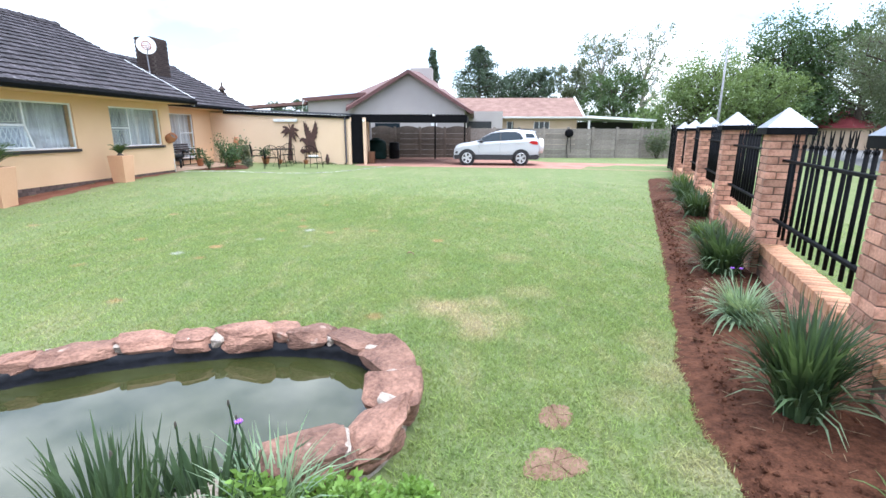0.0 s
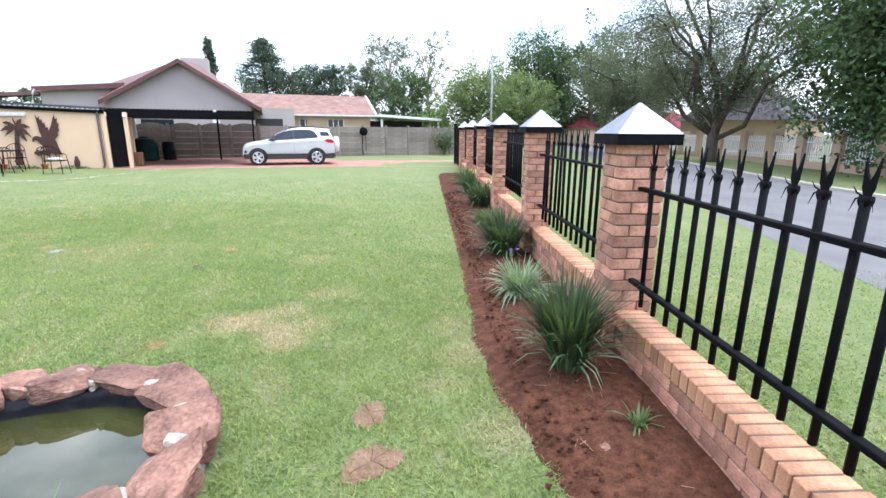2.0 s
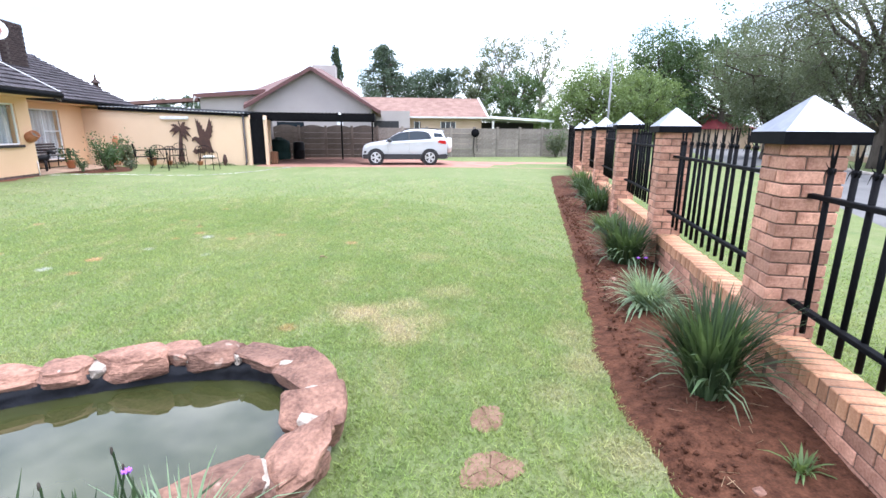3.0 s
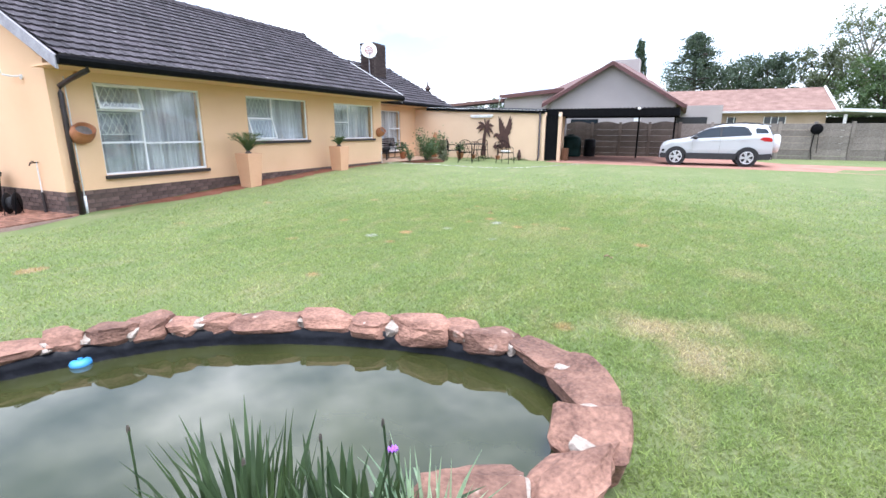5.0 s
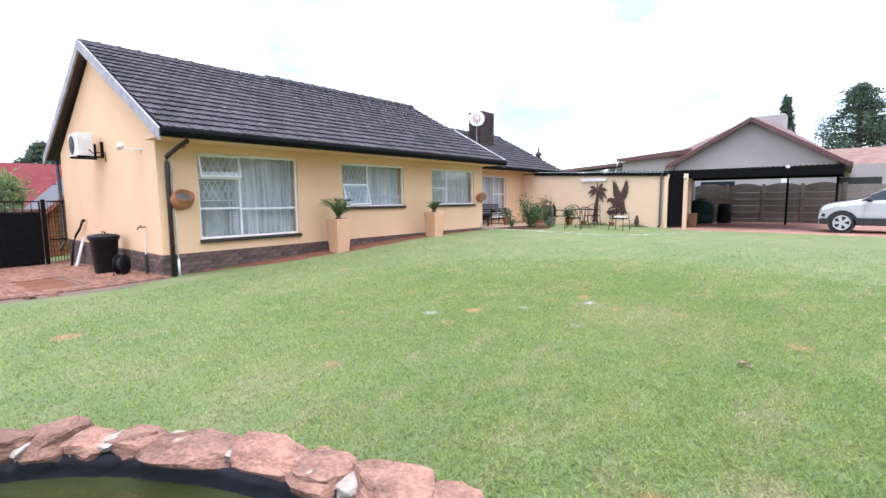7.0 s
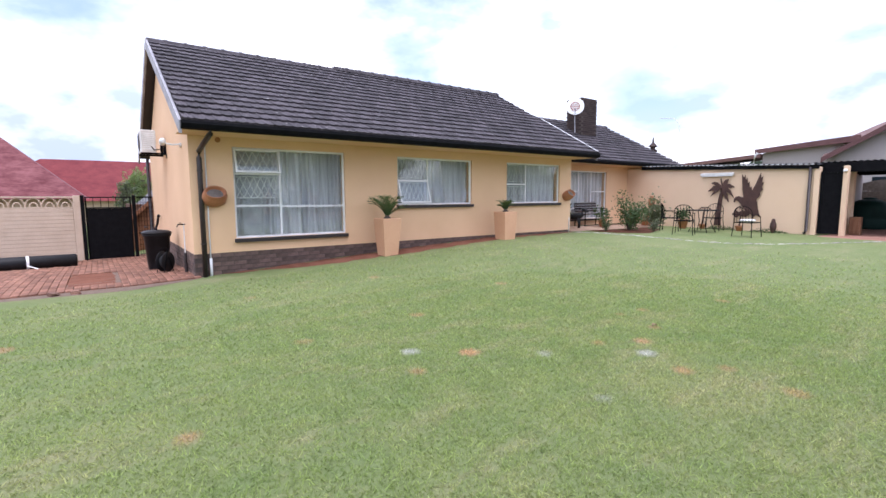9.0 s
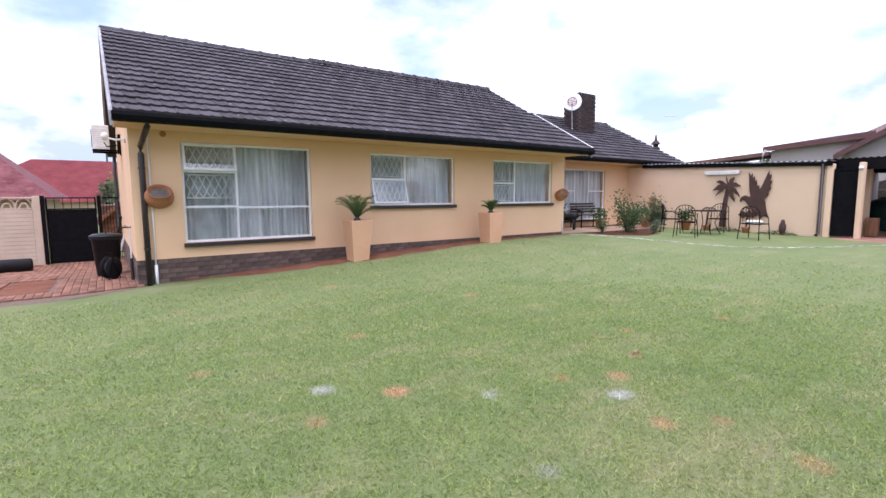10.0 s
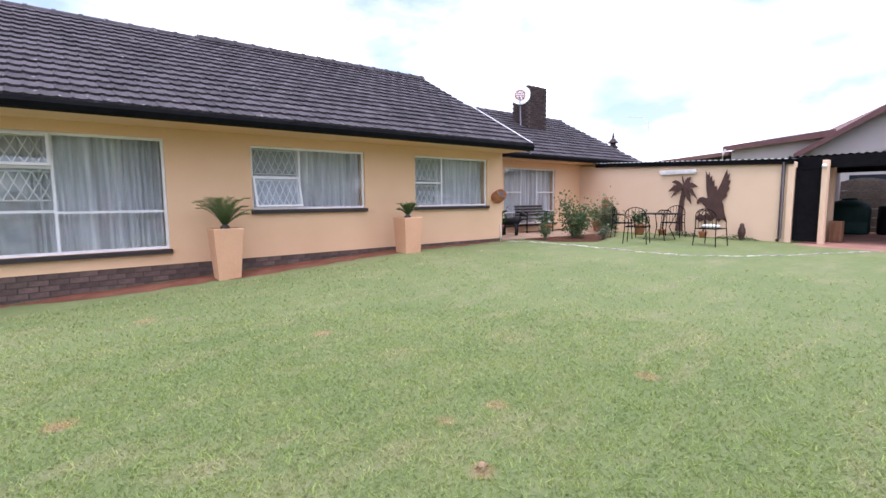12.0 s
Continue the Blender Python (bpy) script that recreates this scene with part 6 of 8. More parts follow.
            wheel(Matrix.Translation((sgn * 0.905, y, 0.333)) @ Matrix.Rotation(radians(90 * sgn), 4, "Y") @ Matrix.Translation((0, 0, -0.09)))
    part("spare_wheel", Geo().lathe([(0.0, -0.12), (0.30, -0.12), (0.335, -0.09), (0.345, -0.02), (0.335, 0.07), (0.31, 0.10), (0.0, 0.11)], 30, Matrix.Translation((0.06, -2.29, 0.86)) @ Matrix.Rotation(radians(90), 4, "X"), caps=False), WHITE, c, "spare wheel in a white cover", smooth=True)
    part("spare_bracket", Geo().box(-0.1, 0.2, -2.19, -2.06, 0.72, 0.98), CARPLASTIC, c)


car()

# ---- plinth bricks ----
def plinth_bricks():
    r = random.Random(8)
    for c in range(6):
        z = PL - 0.042 - c * 0.085
        y = YG + (0.116 if c % 2 else 0.0)
        while y + 0.22 < YE:
            if z + 0.04 > ground_z(XW, y) - 0.02:
                LATER.append(("brick", PLB, plinth, Matrix.Translation((XW - 0.03 + r.uniform(-0.002, 0.003), y + 0.113, z)) @ Matrix.Rotation(radians(90), 4, "Z")))
            y += 0.232
    for c in range(9):
        z = PL - 0.042 - c * 0.085
        x = XW - (0.116 if c % 2 else 0.0)
        while x - 0.22 > -18.0:
            if z + 0.04 > ground_z(x, YG) - 0.02:
                LATER.append(("brick", PLB, plinth, Matrix.Translation((x - 0.113, YG + 0.02 + r.uniform(-0.003, 0.002), z))))
            x -= 0.232


plinth_bricks()

# ---- yard beside the gable ----
YARD = [(-10.9, 4.93), (-10.75, 4.7), (-10.5, 3.75), (-10.6, 2.6), (-10.8, 1.0), (-11.2, -2.0), (-18.1, -2.0), (-18.1, 4.93)]
yard = sheet("yard_paving", YARD, MORTAR, 0.01, "herringbone red brick paving beside the house", "paving", cell=0.6)
PV = brick_mesh("paver", 0.215, 0.105, 0.05, PAVER, 0.006)


def yard_pavers():
    r = random.Random(21)
    rest = Geo()
    src = Geo().chamfer(-0.1075, 0.1075, -0.0525, 0.0525, -0.025, 0.025, 0.006)
    count = 0
    for i in range(34):
        for j in range(62):
            x, y = -11.0 - i * 0.222, 4.85 - j * 0.112
            edge = -10.55 - 0.15 * math.sin(y * 1.3)
            if x > edge - 0.05 or y < -2 or (-13.6 < x < -11.3 and 2.85 < y < 3.65):
                continue
            m = Matrix.Translation((x, y, ground_z(x, y) + 0.008 + r.uniform(-0.004, 0.005))) @ Matrix.Rotation(r.gauss(0, 0.02), 4, "Z") @ Matrix.Rotation(r.gauss(0, 0.015), 4, "Y")
            if x > -15.5 and y > 2.2 and count < 300:
                LATER.append(("paver", PV, yard, m))
                count += 1
            else:
                rest.add(src.v, src.f, m)
    tagged(part("pavers", rest, PAVERJ, yard, fix=False), "worn red brick pavers", kind="stuff")


yard_pavers()
sheet("soil_square", [(-11.3, 2.85), (-11.3, 3.65), (-13.6, 3.65), (-13.6, 2.85)], REDDUST, 0.035, "bare square of red earth in the paving", "soil", cell=0.4, rough=0.03, seed=31)
for x, y, s in ((-10.75, 2.75, 0.12), (-10.7, 3.05, 0.09)):
    ob = part("loose_stone", rock(s, s * 0.7, 0.05, int(s * 1000)), SLAB, where=pose(x, y, ground_z(x, y) + 0.02, 0, 0, 40))
    tagged(ob, "flat loose stone at the lawn edge", "stone", "loose stones")


def yard_wall():
    """Beige precast wall of ribbed panels under a row of fan-shaped fretwork."""
    w = thing("yard_wall", "beige precast wall with a fretwork top row", "wall", kind="structure")
    z0, top = -0.40, 1.47
    y = 3.06
    k = 0
    while y > -6:
        part("post", Geo().chamfer(-18.1, -17.94, y - 0.16, y, z0, top + 0.02, 0.01), BEIGEPANEL, w)
        a, b = y - 1.85, y - 0.16
        for r in range(15):
            part("panel", Geo().chamfer(-18.05, -17.985, a, b, z0 + r * 0.103, z0 + r * 0.103 + 0.1, 0.012), BEIGEPANEL, w, fix=False)
        zb = z0 + 15 * 0.103 + 0.005
        part("rail", Geo().box(-18.05, -17.985, a, b, zb, zb + 0.03).box(-18.05, -17.985, a, b, top - 0.04, top), BEIGEPANEL, w)
        g = Geo()
        n = 5
        d = (b - a) / n
        for i in range(n):
            for rr in (d / 2, d / 4):
                pts = [(-18.02, a + (i + 0.5) * d + rr * math.cos(math.pi * q / 8), zb + 0.03 + rr * 1.45 * math.sin(math.pi * q / 8)) for q in range(9)]
                g.tube(pts, 0.018, 4)
        part("fretwork", g, BEIGEPANEL, w, fix=False)
        y -= 1.85
        k += 1


yard_wall()
yg = thing("yard_gate", "black steel yard gate with an open grid above", "gate")
part("leaf", Geo().box(-18.03, -18.0, 3.2, 4.22, -0.32, 1.12), BLACKMETAL, yg)
g = Geo()
for q in ((3.18, -0.35, 3.18, 1.46), (4.24, -0.35, 4.24, 1.46), (3.18, 1.44, 4.24, 1.44), (3.18, 1.14, 4.24, 1.14)):
    g.tube([(-18.0, q[0], q[1]), (-18.0, q[2], q[3])], 0.02, 6)
part("gate_frame", g, BLACKMETAL, yg)
for k in range(5):
    part("bar", Geo().tube([(-18.0, 3.35 + k * 0.18, 1.14), (-18.0, 3.35 + k * 0.18, 1.44)], 0.009, 5), BLACKMETAL, yg)
part("post", Geo().box(-18.05, -17.95, 3.06, 3.15, -0.4, 1.5), BLACKMETAL, yg)
part("post", Geo().box(-18.05, -17.95, 4.28, 4.37, -0.4, 1.5), BLACKMETAL, yg)
sp = thing("wire_panel", "black wire grid panel beside the yard gate", "fence panel")
for z in (0.35, 1.42):
    part("panel_rail", Geo().box(-18.02, -17.98, 4.4, 4.80, z, z + 0.04), BLACKMETAL, sp)
for k in range(7):
    part("wire", Geo().tube([(-18.0, 4.42 + k * 0.07, -0.35), (-18.0, 4.42 + k * 0.07, 1.44)], 0.006, 4), BLACKMETAL, sp)
for k in range(12):
    part("wire", Geo().tube([(-18.0, 4.4, -0.25 + k * 0.14), (-18.0, 4.86, -0.25 + k * 0.14)], 0.005, 4), BLACKMETAL, sp)

bn = thing("refuse_bin", "black plastic refuse bin with a lid by the house wall", "bin", at=pose(-13.1, 4.42, ground_z(-13.1, 4.42) + 0.02) @ Matrix.Diagonal((0.88, 0.88, 0.92, 1)))
part("body", Geo().loft([[(a * math.copysign(abs(math.cos(t)) ** 0.6, math.cos(t)), b * math.copysign(abs(math.sin(t)) ** 0.6, math.sin(t)), z) for t in [2 * math.pi * k / 24 for k in range(24)]] for a, b, z in ((0.20, 0.20, 0), (0.22, 0.22, 0.04), (0.28, 0.28, 0.78), (0.31, 0.31, 0.80), (0.31, 0.31, 0.84))]), BLACKPLASTIC, bn, smooth=True)
lid = part("lid", Geo().loft([[(a * math.copysign(abs(math.cos(t)) ** 0.6, math.cos(t)), a * math.copysign(abs(math.sin(t)) ** 0.6, math.sin(t)), z) for t in [2 * math.pi * k / 24 for k in range(24)]] for a, z in ((0.32, 0.845), (0.32, 0.875), (0.26, 0.91), (0.1, 0.93))]), BLACKPLASTIC, bn, smooth=True)
part("handle", Geo().tube([(-0.12, 0, 0.92), (-0.12, 0, 0.97), (0.12, 0, 0.97), (0.12, 0, 0.92)], 0.014, 6), BLACKPLASTIC, lid)
hr = thing("hose_reel", "black garden hose reel leaning at the house plinth", "hose reel", at=pose(-12.2, 4.46, ground_z(-12.2, 4.46) + 0.02, 0, 0, 35) @ Matrix.Diagonal((0.62, 0.62, 0.8, 1)))
for x in (-0.12, 0.12):
    part("reel_disc", Geo().lathe([(0.04, -0.01), (0.25, -0.012), (0.26, 0.0), (0.25, 0.012), (0.04, 0.01)], 20, Matrix.Translation((x, 0, 0.28)) @ Matrix.Rotation(radians(90), 4, "Y")), BLACKPLASTIC, hr, smooth=True)
part("coiled_hose", Geo().lathe([(0.08, -0.11), (0.15, -0.1), (0.16, 0), (0.15, 0.1), (0.08, 0.11)], 20, Matrix.Translation((0, 0, 0.28)) @ Matrix.Rotation(radians(90), 4, "Y")), RUBBER, hr, smooth=True)
part("stand", Geo().tube([(-0.15, -0.2, 0), (-0.15, 0.0, 0.62), (0.15, 0.0, 0.62), (0.15, -0.2, 0)], 0.014, 6).tube([(-0.15, 0.18, 0), (-0.15, 0, 0.4)], 0.012, 6).tube([(0.15, 0.18, 0), (0.15, 0, 0.4)], 0.012, 6), BLACKMETAL, hr)
pk = thing("wooden_plank", "pale weathered plank leaning on the house plinth", "plank", at=pose(-16.35, 4.60, ground_z(-16.35, 4.6) + 0.01, -16, 0, 4))
part("board", Geo().chamfer(-0.06, 0.06, -0.02, 0.02, 0.0, 0.82, 0.006), WHITEWEAR, pk)
hk = thing("bent_pipe", "black bent pipe leaning on the gable wall", "pipe", at=(-16.6, 4.62, ground_z(-16.6, 4.62)))
part("pipe", Geo().tube([(-0.05, -0.05, 0), (-0.03, 0.02, 0.62), (0.02, 0.08, 0.84), (0.28, 0.12, 1.02), (0.52, 0.13, 1.22), (0.66, 0.13, 1.25)], [0.03, 0.03, 0.03, 0.03, 0.032, 0.04], 8), BLACKPLASTIC, hk, smooth=True)
tp = thing("garden_tap", "garden standpipe with a brass tap on the gable wall", "tap", at=(-11.75, 4.77, ground_z(-11.75, 4.77)))
part("pipe", Geo().tube([(0, 0, 0), (0, 0, 1.0)], 0.012, 6), WHITEWEAR, tp)
part("tap", Geo().tube([(0, 0.03, 0.98), (0, -0.1, 0.98), (0, -0.12, 0.93)], 0.014, 6).box(-0.03, 0.03, -0.07, -0.05, 1.0, 1.015), BLACKMETAL, tp)
part("sleeve", Geo().tube([(0, 0, 0.0), (0, 0, 0.42)], 0.028, 8), DARKBROWN, tp)
rl = thing("plastic_sheet_roll", "black plastic sheeting rolled up and tied with white tape", "plastic roll", at=(-16.6, 0, -0.17))
part("roll", Geo().loft([[(rad * math.cos(a), y, rad * math.sin(a) + 0.0) for a in [2 * math.pi * k / 20 for k in range(20)]] for rad, y in ((0.02, 2.93), (0.13, 2.93), (0.165, 2.9), (0.17, 1.5), (0.165, 0.2), (0.16, -1.0))]), BLACKPLASTIC, rl, smooth=True)
part("tape", Geo().lathe([(0.172, -0.03), (0.176, 0), (0.172, 0.03)], 20, Matrix.Translation((0, 1.95, 0)) @ Matrix.Rotation(radians(90), 4, "X") @ Matrix.Rotation(radians(8), 4, "Y"), caps=False).tube([(0.17, 1.95, -0.05), (0.28, 2.2, -0.15)], 0.014, 4), WHITE, rl)

ac = thing("air_conditioner", "white outdoor air-conditioning unit on a wall bracket", "air conditioner", at=pose(-14.40, 4.48, 2.46) @ Matrix.Diagonal((0.86, 0.86, 0.86, 1)))
part("casing", Geo().chamfer(-0.42, 0.42, -0.19, 0.16, 0, 0.58, 0.015), WHITEWEAR, ac)
part("fan_grille", Geo().lathe([(0.02, 0), (0.22, 0), (0.24, 0.012), (0.2, 0.02), (0.02, 0.02)], 22, Matrix.Translation((-0.1, -0.19, 0.29)) @ Matrix.Rotation(radians(90), 4, "X")), CARPLASTIC, ac)
for k in range(9):
    part("louvre", Geo().box(0.421, 0.426, -0.15, 0.12, 0.08 + k * 0.05, 0.10 + k * 0.05), WHITE, ac, fix=False)
for x in (-0.34, 0.34):
    part("bracket", Geo().box(x - 0.02, x + 0.02, -0.2, 0.33, -0.05, -0.004).box(x - 0.04, x + 0.04, 0.33, 0.39, -0.05, 0.38), BLACKMETAL, ac)
part("pipe", Geo().tube([(0.42, 0.05, 0.15), (0.55, 0.1, 0.05), (0.56, 0.36, 0.1), (0.56, 0.37, -0.15)], 0.015, 6), BLACKMETAL, ac)
sl = thing("security_light", "white security floodlight on the gable wall", "light", at=(-11.75, 4.82, 2.44))
part("arm", Geo().tube([(0, 0, 0.02), (-0.02, -0.15, 0.0), (-0.12, -0.25, 0.03)], 0.018, 6).lathe([(0.045, 0), (0.045, 0.03)], 10, Matrix.Rotation(radians(90), 4, "X")), WHITEWEAR, sl)
part("head", Geo().lathe([(0.03, -0.1), (0.05, -0.08), (0.06, 0.05), (0.05, 0.09)], 12, Matrix.Translation((-0.2, -0.3, 0.06)) @ Matrix.Rotation(radians(75), 4, "Y")), WHITE, sl, smooth=True)

# satellite dish on the chimney
dish = thing("satellite_dish", "white satellite dish with a red emblem beside the chimney", "satellite dish", at=pose(-14.5, 20.0, 5.15, 0, 0, 40))
part("reflector", Geo().lathe([(0.0, 0.0), (0.15, 0.01), (0.3, 0.045), (0.37, 0.08), (0.36, 0.085), (0.15, 0.022), (0.0, 0.015)], 28, Matrix.Rotation(radians(80), 4, "X"), caps=False), WHITE, dish, smooth=True)
part("emblem", Geo().lathe([(0.155, 0.069), (0.19, 0.075)], 20, Matrix.Rotation(radians(80), 4, "X"), caps=False).box(-0.17, 0.17, -0.10, -0.095, -0.025, 0.01).box(-0.12, 0.12, -0.10, -0.095, 0.05, 0.075).box(-0.12, 0.12, -0.10, -0.095, -0.085, -0.06), FADEDRED, dish)
part("mast", Geo().tube([(0, 0.05, 0), (0, 0.1, -0.4), (0.02, 0.1, -1.05)], 0.025, 6), BARGE, dish)
part("feed_arm", Geo().tube([(0, 0, -0.36), (0, -0.4, -0.2)], 0.014, 5).lathe([(0.03, 0), (0.04, 0.08)], 8, Matrix.Translation((0, -0.42, -0.22))), BARGE, dish)
cowl = thing("chimney_cowl", "metal cowl on a tall flue behind the porch wing", "cowl", at=(-15.05, 27.0, 0.1))
part("pipe", Geo().lathe([(0.13, 0), (0.13, 3.55)], 12), GREYWALL, cowl)
part("hood", Geo().lathe([(0.13, 3.55), (0.21, 3.6), (0.22, 3.68), (0.12, 3.72), (0.12, 3.82), (0.24, 3.86), (0.06, 4.05), (0.05, 4.12), (0.02, 4.32)], 12), SOOTBRICK, cowl)

# ---- things on the house front ----
def wall_bowl(y, z, r):
    w = thing("wall_planter", "round terracotta wall planter hung on the house wall", "wall pot", group="wall pots", at=pose(XW, y, z))
    g = Geo()
    n = 18
    rings = []
    for rad, zz in ((0.35, -0.95), (0.75, -0.78), (0.98, -0.4), (1.0, 0.0), (0.92, 0.42), (0.80, 0.62), (0.84, 0.70), (0.76, 0.72), (0.70, 0.6), (0.62, 0.3)):
        rings.append([(r * 0.75 * rad * math.cos(2 * math.pi * k / n) + r * 0.62, r * rad * math.sin(2 * math.pi * k / n), zz * r) for k in range(n)])
    g.loft(rings)
    bowl = part("bowl", g, TERRACOTTA, w, smooth=True)
    bowl.rotation_euler = (0, radians(56), 0)
    bowl.location = (0.02, 0, 0.06)
    part("soil", Geo().loft([[(r * 0.75 * 0.66 * q * math.cos(2 * math.pi * k / n) + r * 0.62, r * 0.66 * q * math.sin(2 * math.pi * k / n), z * r) for k in range(n)] for q, z in ((1.0, 0.36), (0.5, 0.40))]), CONCRETE, bowl)


wall_bowl(5.20, 1.50, 0.225)
wall_bowl(15.32, 1.50, 0.20)
w2 = thing("round_niche", "small dark vent under the eave", "vent", at=(XW + 0.01, 5.32, 2.5))
part("grille", Geo().lathe([(0.05, -0.01), (0.05, 0.02)], 10, Matrix.Rotation(radians(90), 4, "Y")), TERRACOTTA, w2)


def fronds(n, length, rise, mat, parent, seed, name="fronds", z=0.0, width=0.05):
    """Arching feather leaves: a midrib with two rows of narrow leaflets."""
    r = random.Random(seed)
    g = Geo()
    for k in range(n):
        a = 2 * math.pi * k / n + r.uniform(-0.2, 0.2)
        up = rise * r.uniform(0.5, 1.2)
        ln = length * r.uniform(0.8, 1.1)
        d = Vector((math.cos(a), math.sin(a), 0))
        side = Vector((-d.y, d.x, 0))
        pts = [d * (ln * t) + Vector((0, 0, z + up * math.sin(t * 1.75))) for t in (0, 0.2, 0.4, 0.6, 0.8, 1.0)]
        for i in range(5):
            for j in range(4):
                t = (j + 0.5) / 4
                p = pts[i] * (1 - t) + pts[i + 1] * t
                f = width * 1.9 * (1 - 0.65 * abs((i + t) / 5 - 0.45))
                fwd = (pts[i + 1] - pts[i]).normalized()
                for sg in (-1, 1):
                    tip = p + side * sg * f + fwd * f * 0.7 + Vector((0, 0, f * 0.35))
                    g.add([p - fwd * 0.008, p + fwd * 0.012, tip], [(0, 1, 2)])
    return part(name, g, mat, parent, fix=False)


def planter(x, y, z, h, t, b, label, n, ln, seed):
    p = thing("planter", label, "planter", group="tapered planters", at=(x, y, z))
    part("pot", Geo().loft([[(-q, -q, zz), (q, -q, zz), (q, q, zz), (-q, q, zz)] for q, zz in ((b - 0.01, 0.0), (b, 0.01), (t, h - 0.01), (t - 0.01, h), (t - 0.035, h), (t - 0.045, h - 0.05))]), POT, p, "tapered peach-painted square pot")
    part("soil", Geo().box(-t + 0.05, t - 0.05, -t + 0.05, t - 0.05, h - 0.06, h - 0.035), SOIL, p)
    c = thing("cycad", "small dark green cycad growing in a square planter", "plant", group="potted cycads", at=(x, y, z + h - 0.04))
    part("stem", Geo().lathe([(0.07, 0), (0.08, 0.05), (0.03, 0.1)], 10), BARK, c)
    fronds(n, ln, 0.42 * ln / 0.45, LEAF_DARK, c, seed, z=0.06)


planter(-10.38, 8.58, 0.12, 0.84, 0.225, 0.165, "tall tapered peach-coloured square planter against the house", 30, 0.42, 1)
planter(-10.38, 12.14, 0.26, 0.77, 0.22, 0.18, "peach-coloured square planter with a small plant", 14, 0.24, 2)


# ---- bed plants ----
def tuft(n, length, spread, width, lean, seed):
    """Strap leaves that rise from one spot and bend over outwards."""
    r = random.Random(seed)
    g = Geo()
    for k in range(n):
        a = r.uniform(0, 2 * math.pi)
        base = Vector((math.cos(a), math.sin(a), 0)) * spread * math.sqrt(r.random()) * 0.45
        d = Vector((math.cos(a + r.gauss(0, 0.5)), math.sin(a + r.gauss(0, 0.5)), 0))
        ln = length * r.uniform(0.55, 1.08)
        bend = lean * r.uniform(0.15, 1.0) * (1.35 if r.random() < 0.2 else 1.0)
        side = Vector((-d.y, d.x, 0))
        w = width * r.uniform(0.7, 1.2)
        pts = []
        for t in (0, 0.25, 0.5, 0.75, 1.0):
            ang = bend * t * 1.5
            pts.append(base + d * (ln * t * math.sin(ang) * 0.85 + 0.02 * t) + Vector((0, 0, max(0.01, ln * t * math.cos(ang * 0.9)))))
        verts = []
        for i, p in enumerate(pts):
            q = w * (1.0, 1.0, 0.9, 0.65, 0.05)[i]
            verts += [p - side * q, p + side * q]
        g.add(verts, [(2 * i, 2 * i + 1, 2 * i + 3, 2 * i + 2) for i in range(4)])
    return g


def clump(name, x, y, n, length, spread, mat, label, seed, width=0.012, lean=0.7, z=None, flowers=0, cat="plant", group="bed plants", outer=None):
    """A tuft of strap leaves: an upright heart, older outer leaves, and flower stalks."""
    r = random.Random(seed)
    zz = ground_z(x, y) + 0.05 if z is None else z
    c = thing(name, label, cat, group=group, at=(x, y, zz))
    part("inner_leaves", tuft(n * 2 // 3, length, spread * 0.8, width, lean * 0.8, seed), mat, c, fix=False)
    part("outer_leaves", tuft(n // 3, length * 0.92, spread, width, lean * 1.35, seed + 100), mat, c, fix=False)
    if outer:
        part("old_leaves", tuft(outer, length * 0.6, spread, width, 1.25, seed + 200), LEAF_PALE, c, "pale drooping outer leaves", fix=False)
    for k in range(flowers):
        a = r.uniform(0, 6.28)
        h = length * r.uniform(0.85, 1.25)
        tip = Vector((math.cos(a) * 0.12, math.sin(a) * 0.12, h))
        st = part("flower_stalk", Geo().tube([(0, 0, 0), tip * 0.6 + Vector((0, 0, 0.03)), tip], 0.004, 4), LEAF_STRAP, c)
        gg = Geo()
        for q in range(8):
            b = 2 * math.pi * q / 8
            e = tip + Vector((math.cos(b) * 0.016, math.sin(b) * 0.016, 0.008))
            gg.add([tip, e + Vector((-math.sin(b), math.cos(b), 0)) * 0.008, e * 1.0 + Vector((0, 0, 0.01)), e - Vector((-math.sin(b), math.cos(b), 0)) * 0.008], [(0, 1, 2, 3)])
        part("flower", gg, PETAL, st, fix=False)
    return c


clump("agapanthus", 1.38, 2.02, 520, 0.72, 0.27, LEAF_STRAP, "large dark green agapanthus clump in the bed", 1, 0.010, 0.58, outer=34)
clump("tulbaghia", 1.78, 3.45, 300, 0.44, 0.24, LEAF_PALE, "pale grey-green tufted plant with a violet flower", 3, 0.009, 1.05, flowers=2)
clump("agapanthus", 2.42, 5.1, 420, 0.64, 0.42, LEAF_STRAP, "broad dark green agapanthus clump in the bed", 4, 0.012, 0.7, outer=30)
clump("daylily", 3.15, 7.1, 220, 0.36, 0.5, LEAF_BRIGHT, "low bright green leafy plant in the bed", 5, 0.014, 1.1)
clump("agapanthus", 3.85, 9.0, 300, 0.62, 0.55, LEAF_STRAP, "dark green clump beside the fence pillar", 6, 0.016, 0.85)
clump("agapanthus", 4.45, 10.9, 260, 0.62, 0.6, LEAF_STRAP, "dark green clump further along the bed", 7, 0.018, 0.9)
clump("daylily", 5.0, 12.6, 200, 0.60, 0.6, LEAF_BRIGHT, "bright green clump at the end of the bed", 8, 0.02, 0.9)
clump("grass_tuft", 1.36, 1.28, 46, 0.15, 0.10, LEAF_BRIGHT, "small bright green grass tuft in the bare soil", 9, 0.006, 1.1)
clump("wild_iris", -1.68, 0.98, 120, 0.34, 0.5, LEAF_STRAP, "dark green iris leaves at the pond edge", 10, 0.011, 0.28, z=0.08, group="pond plants")
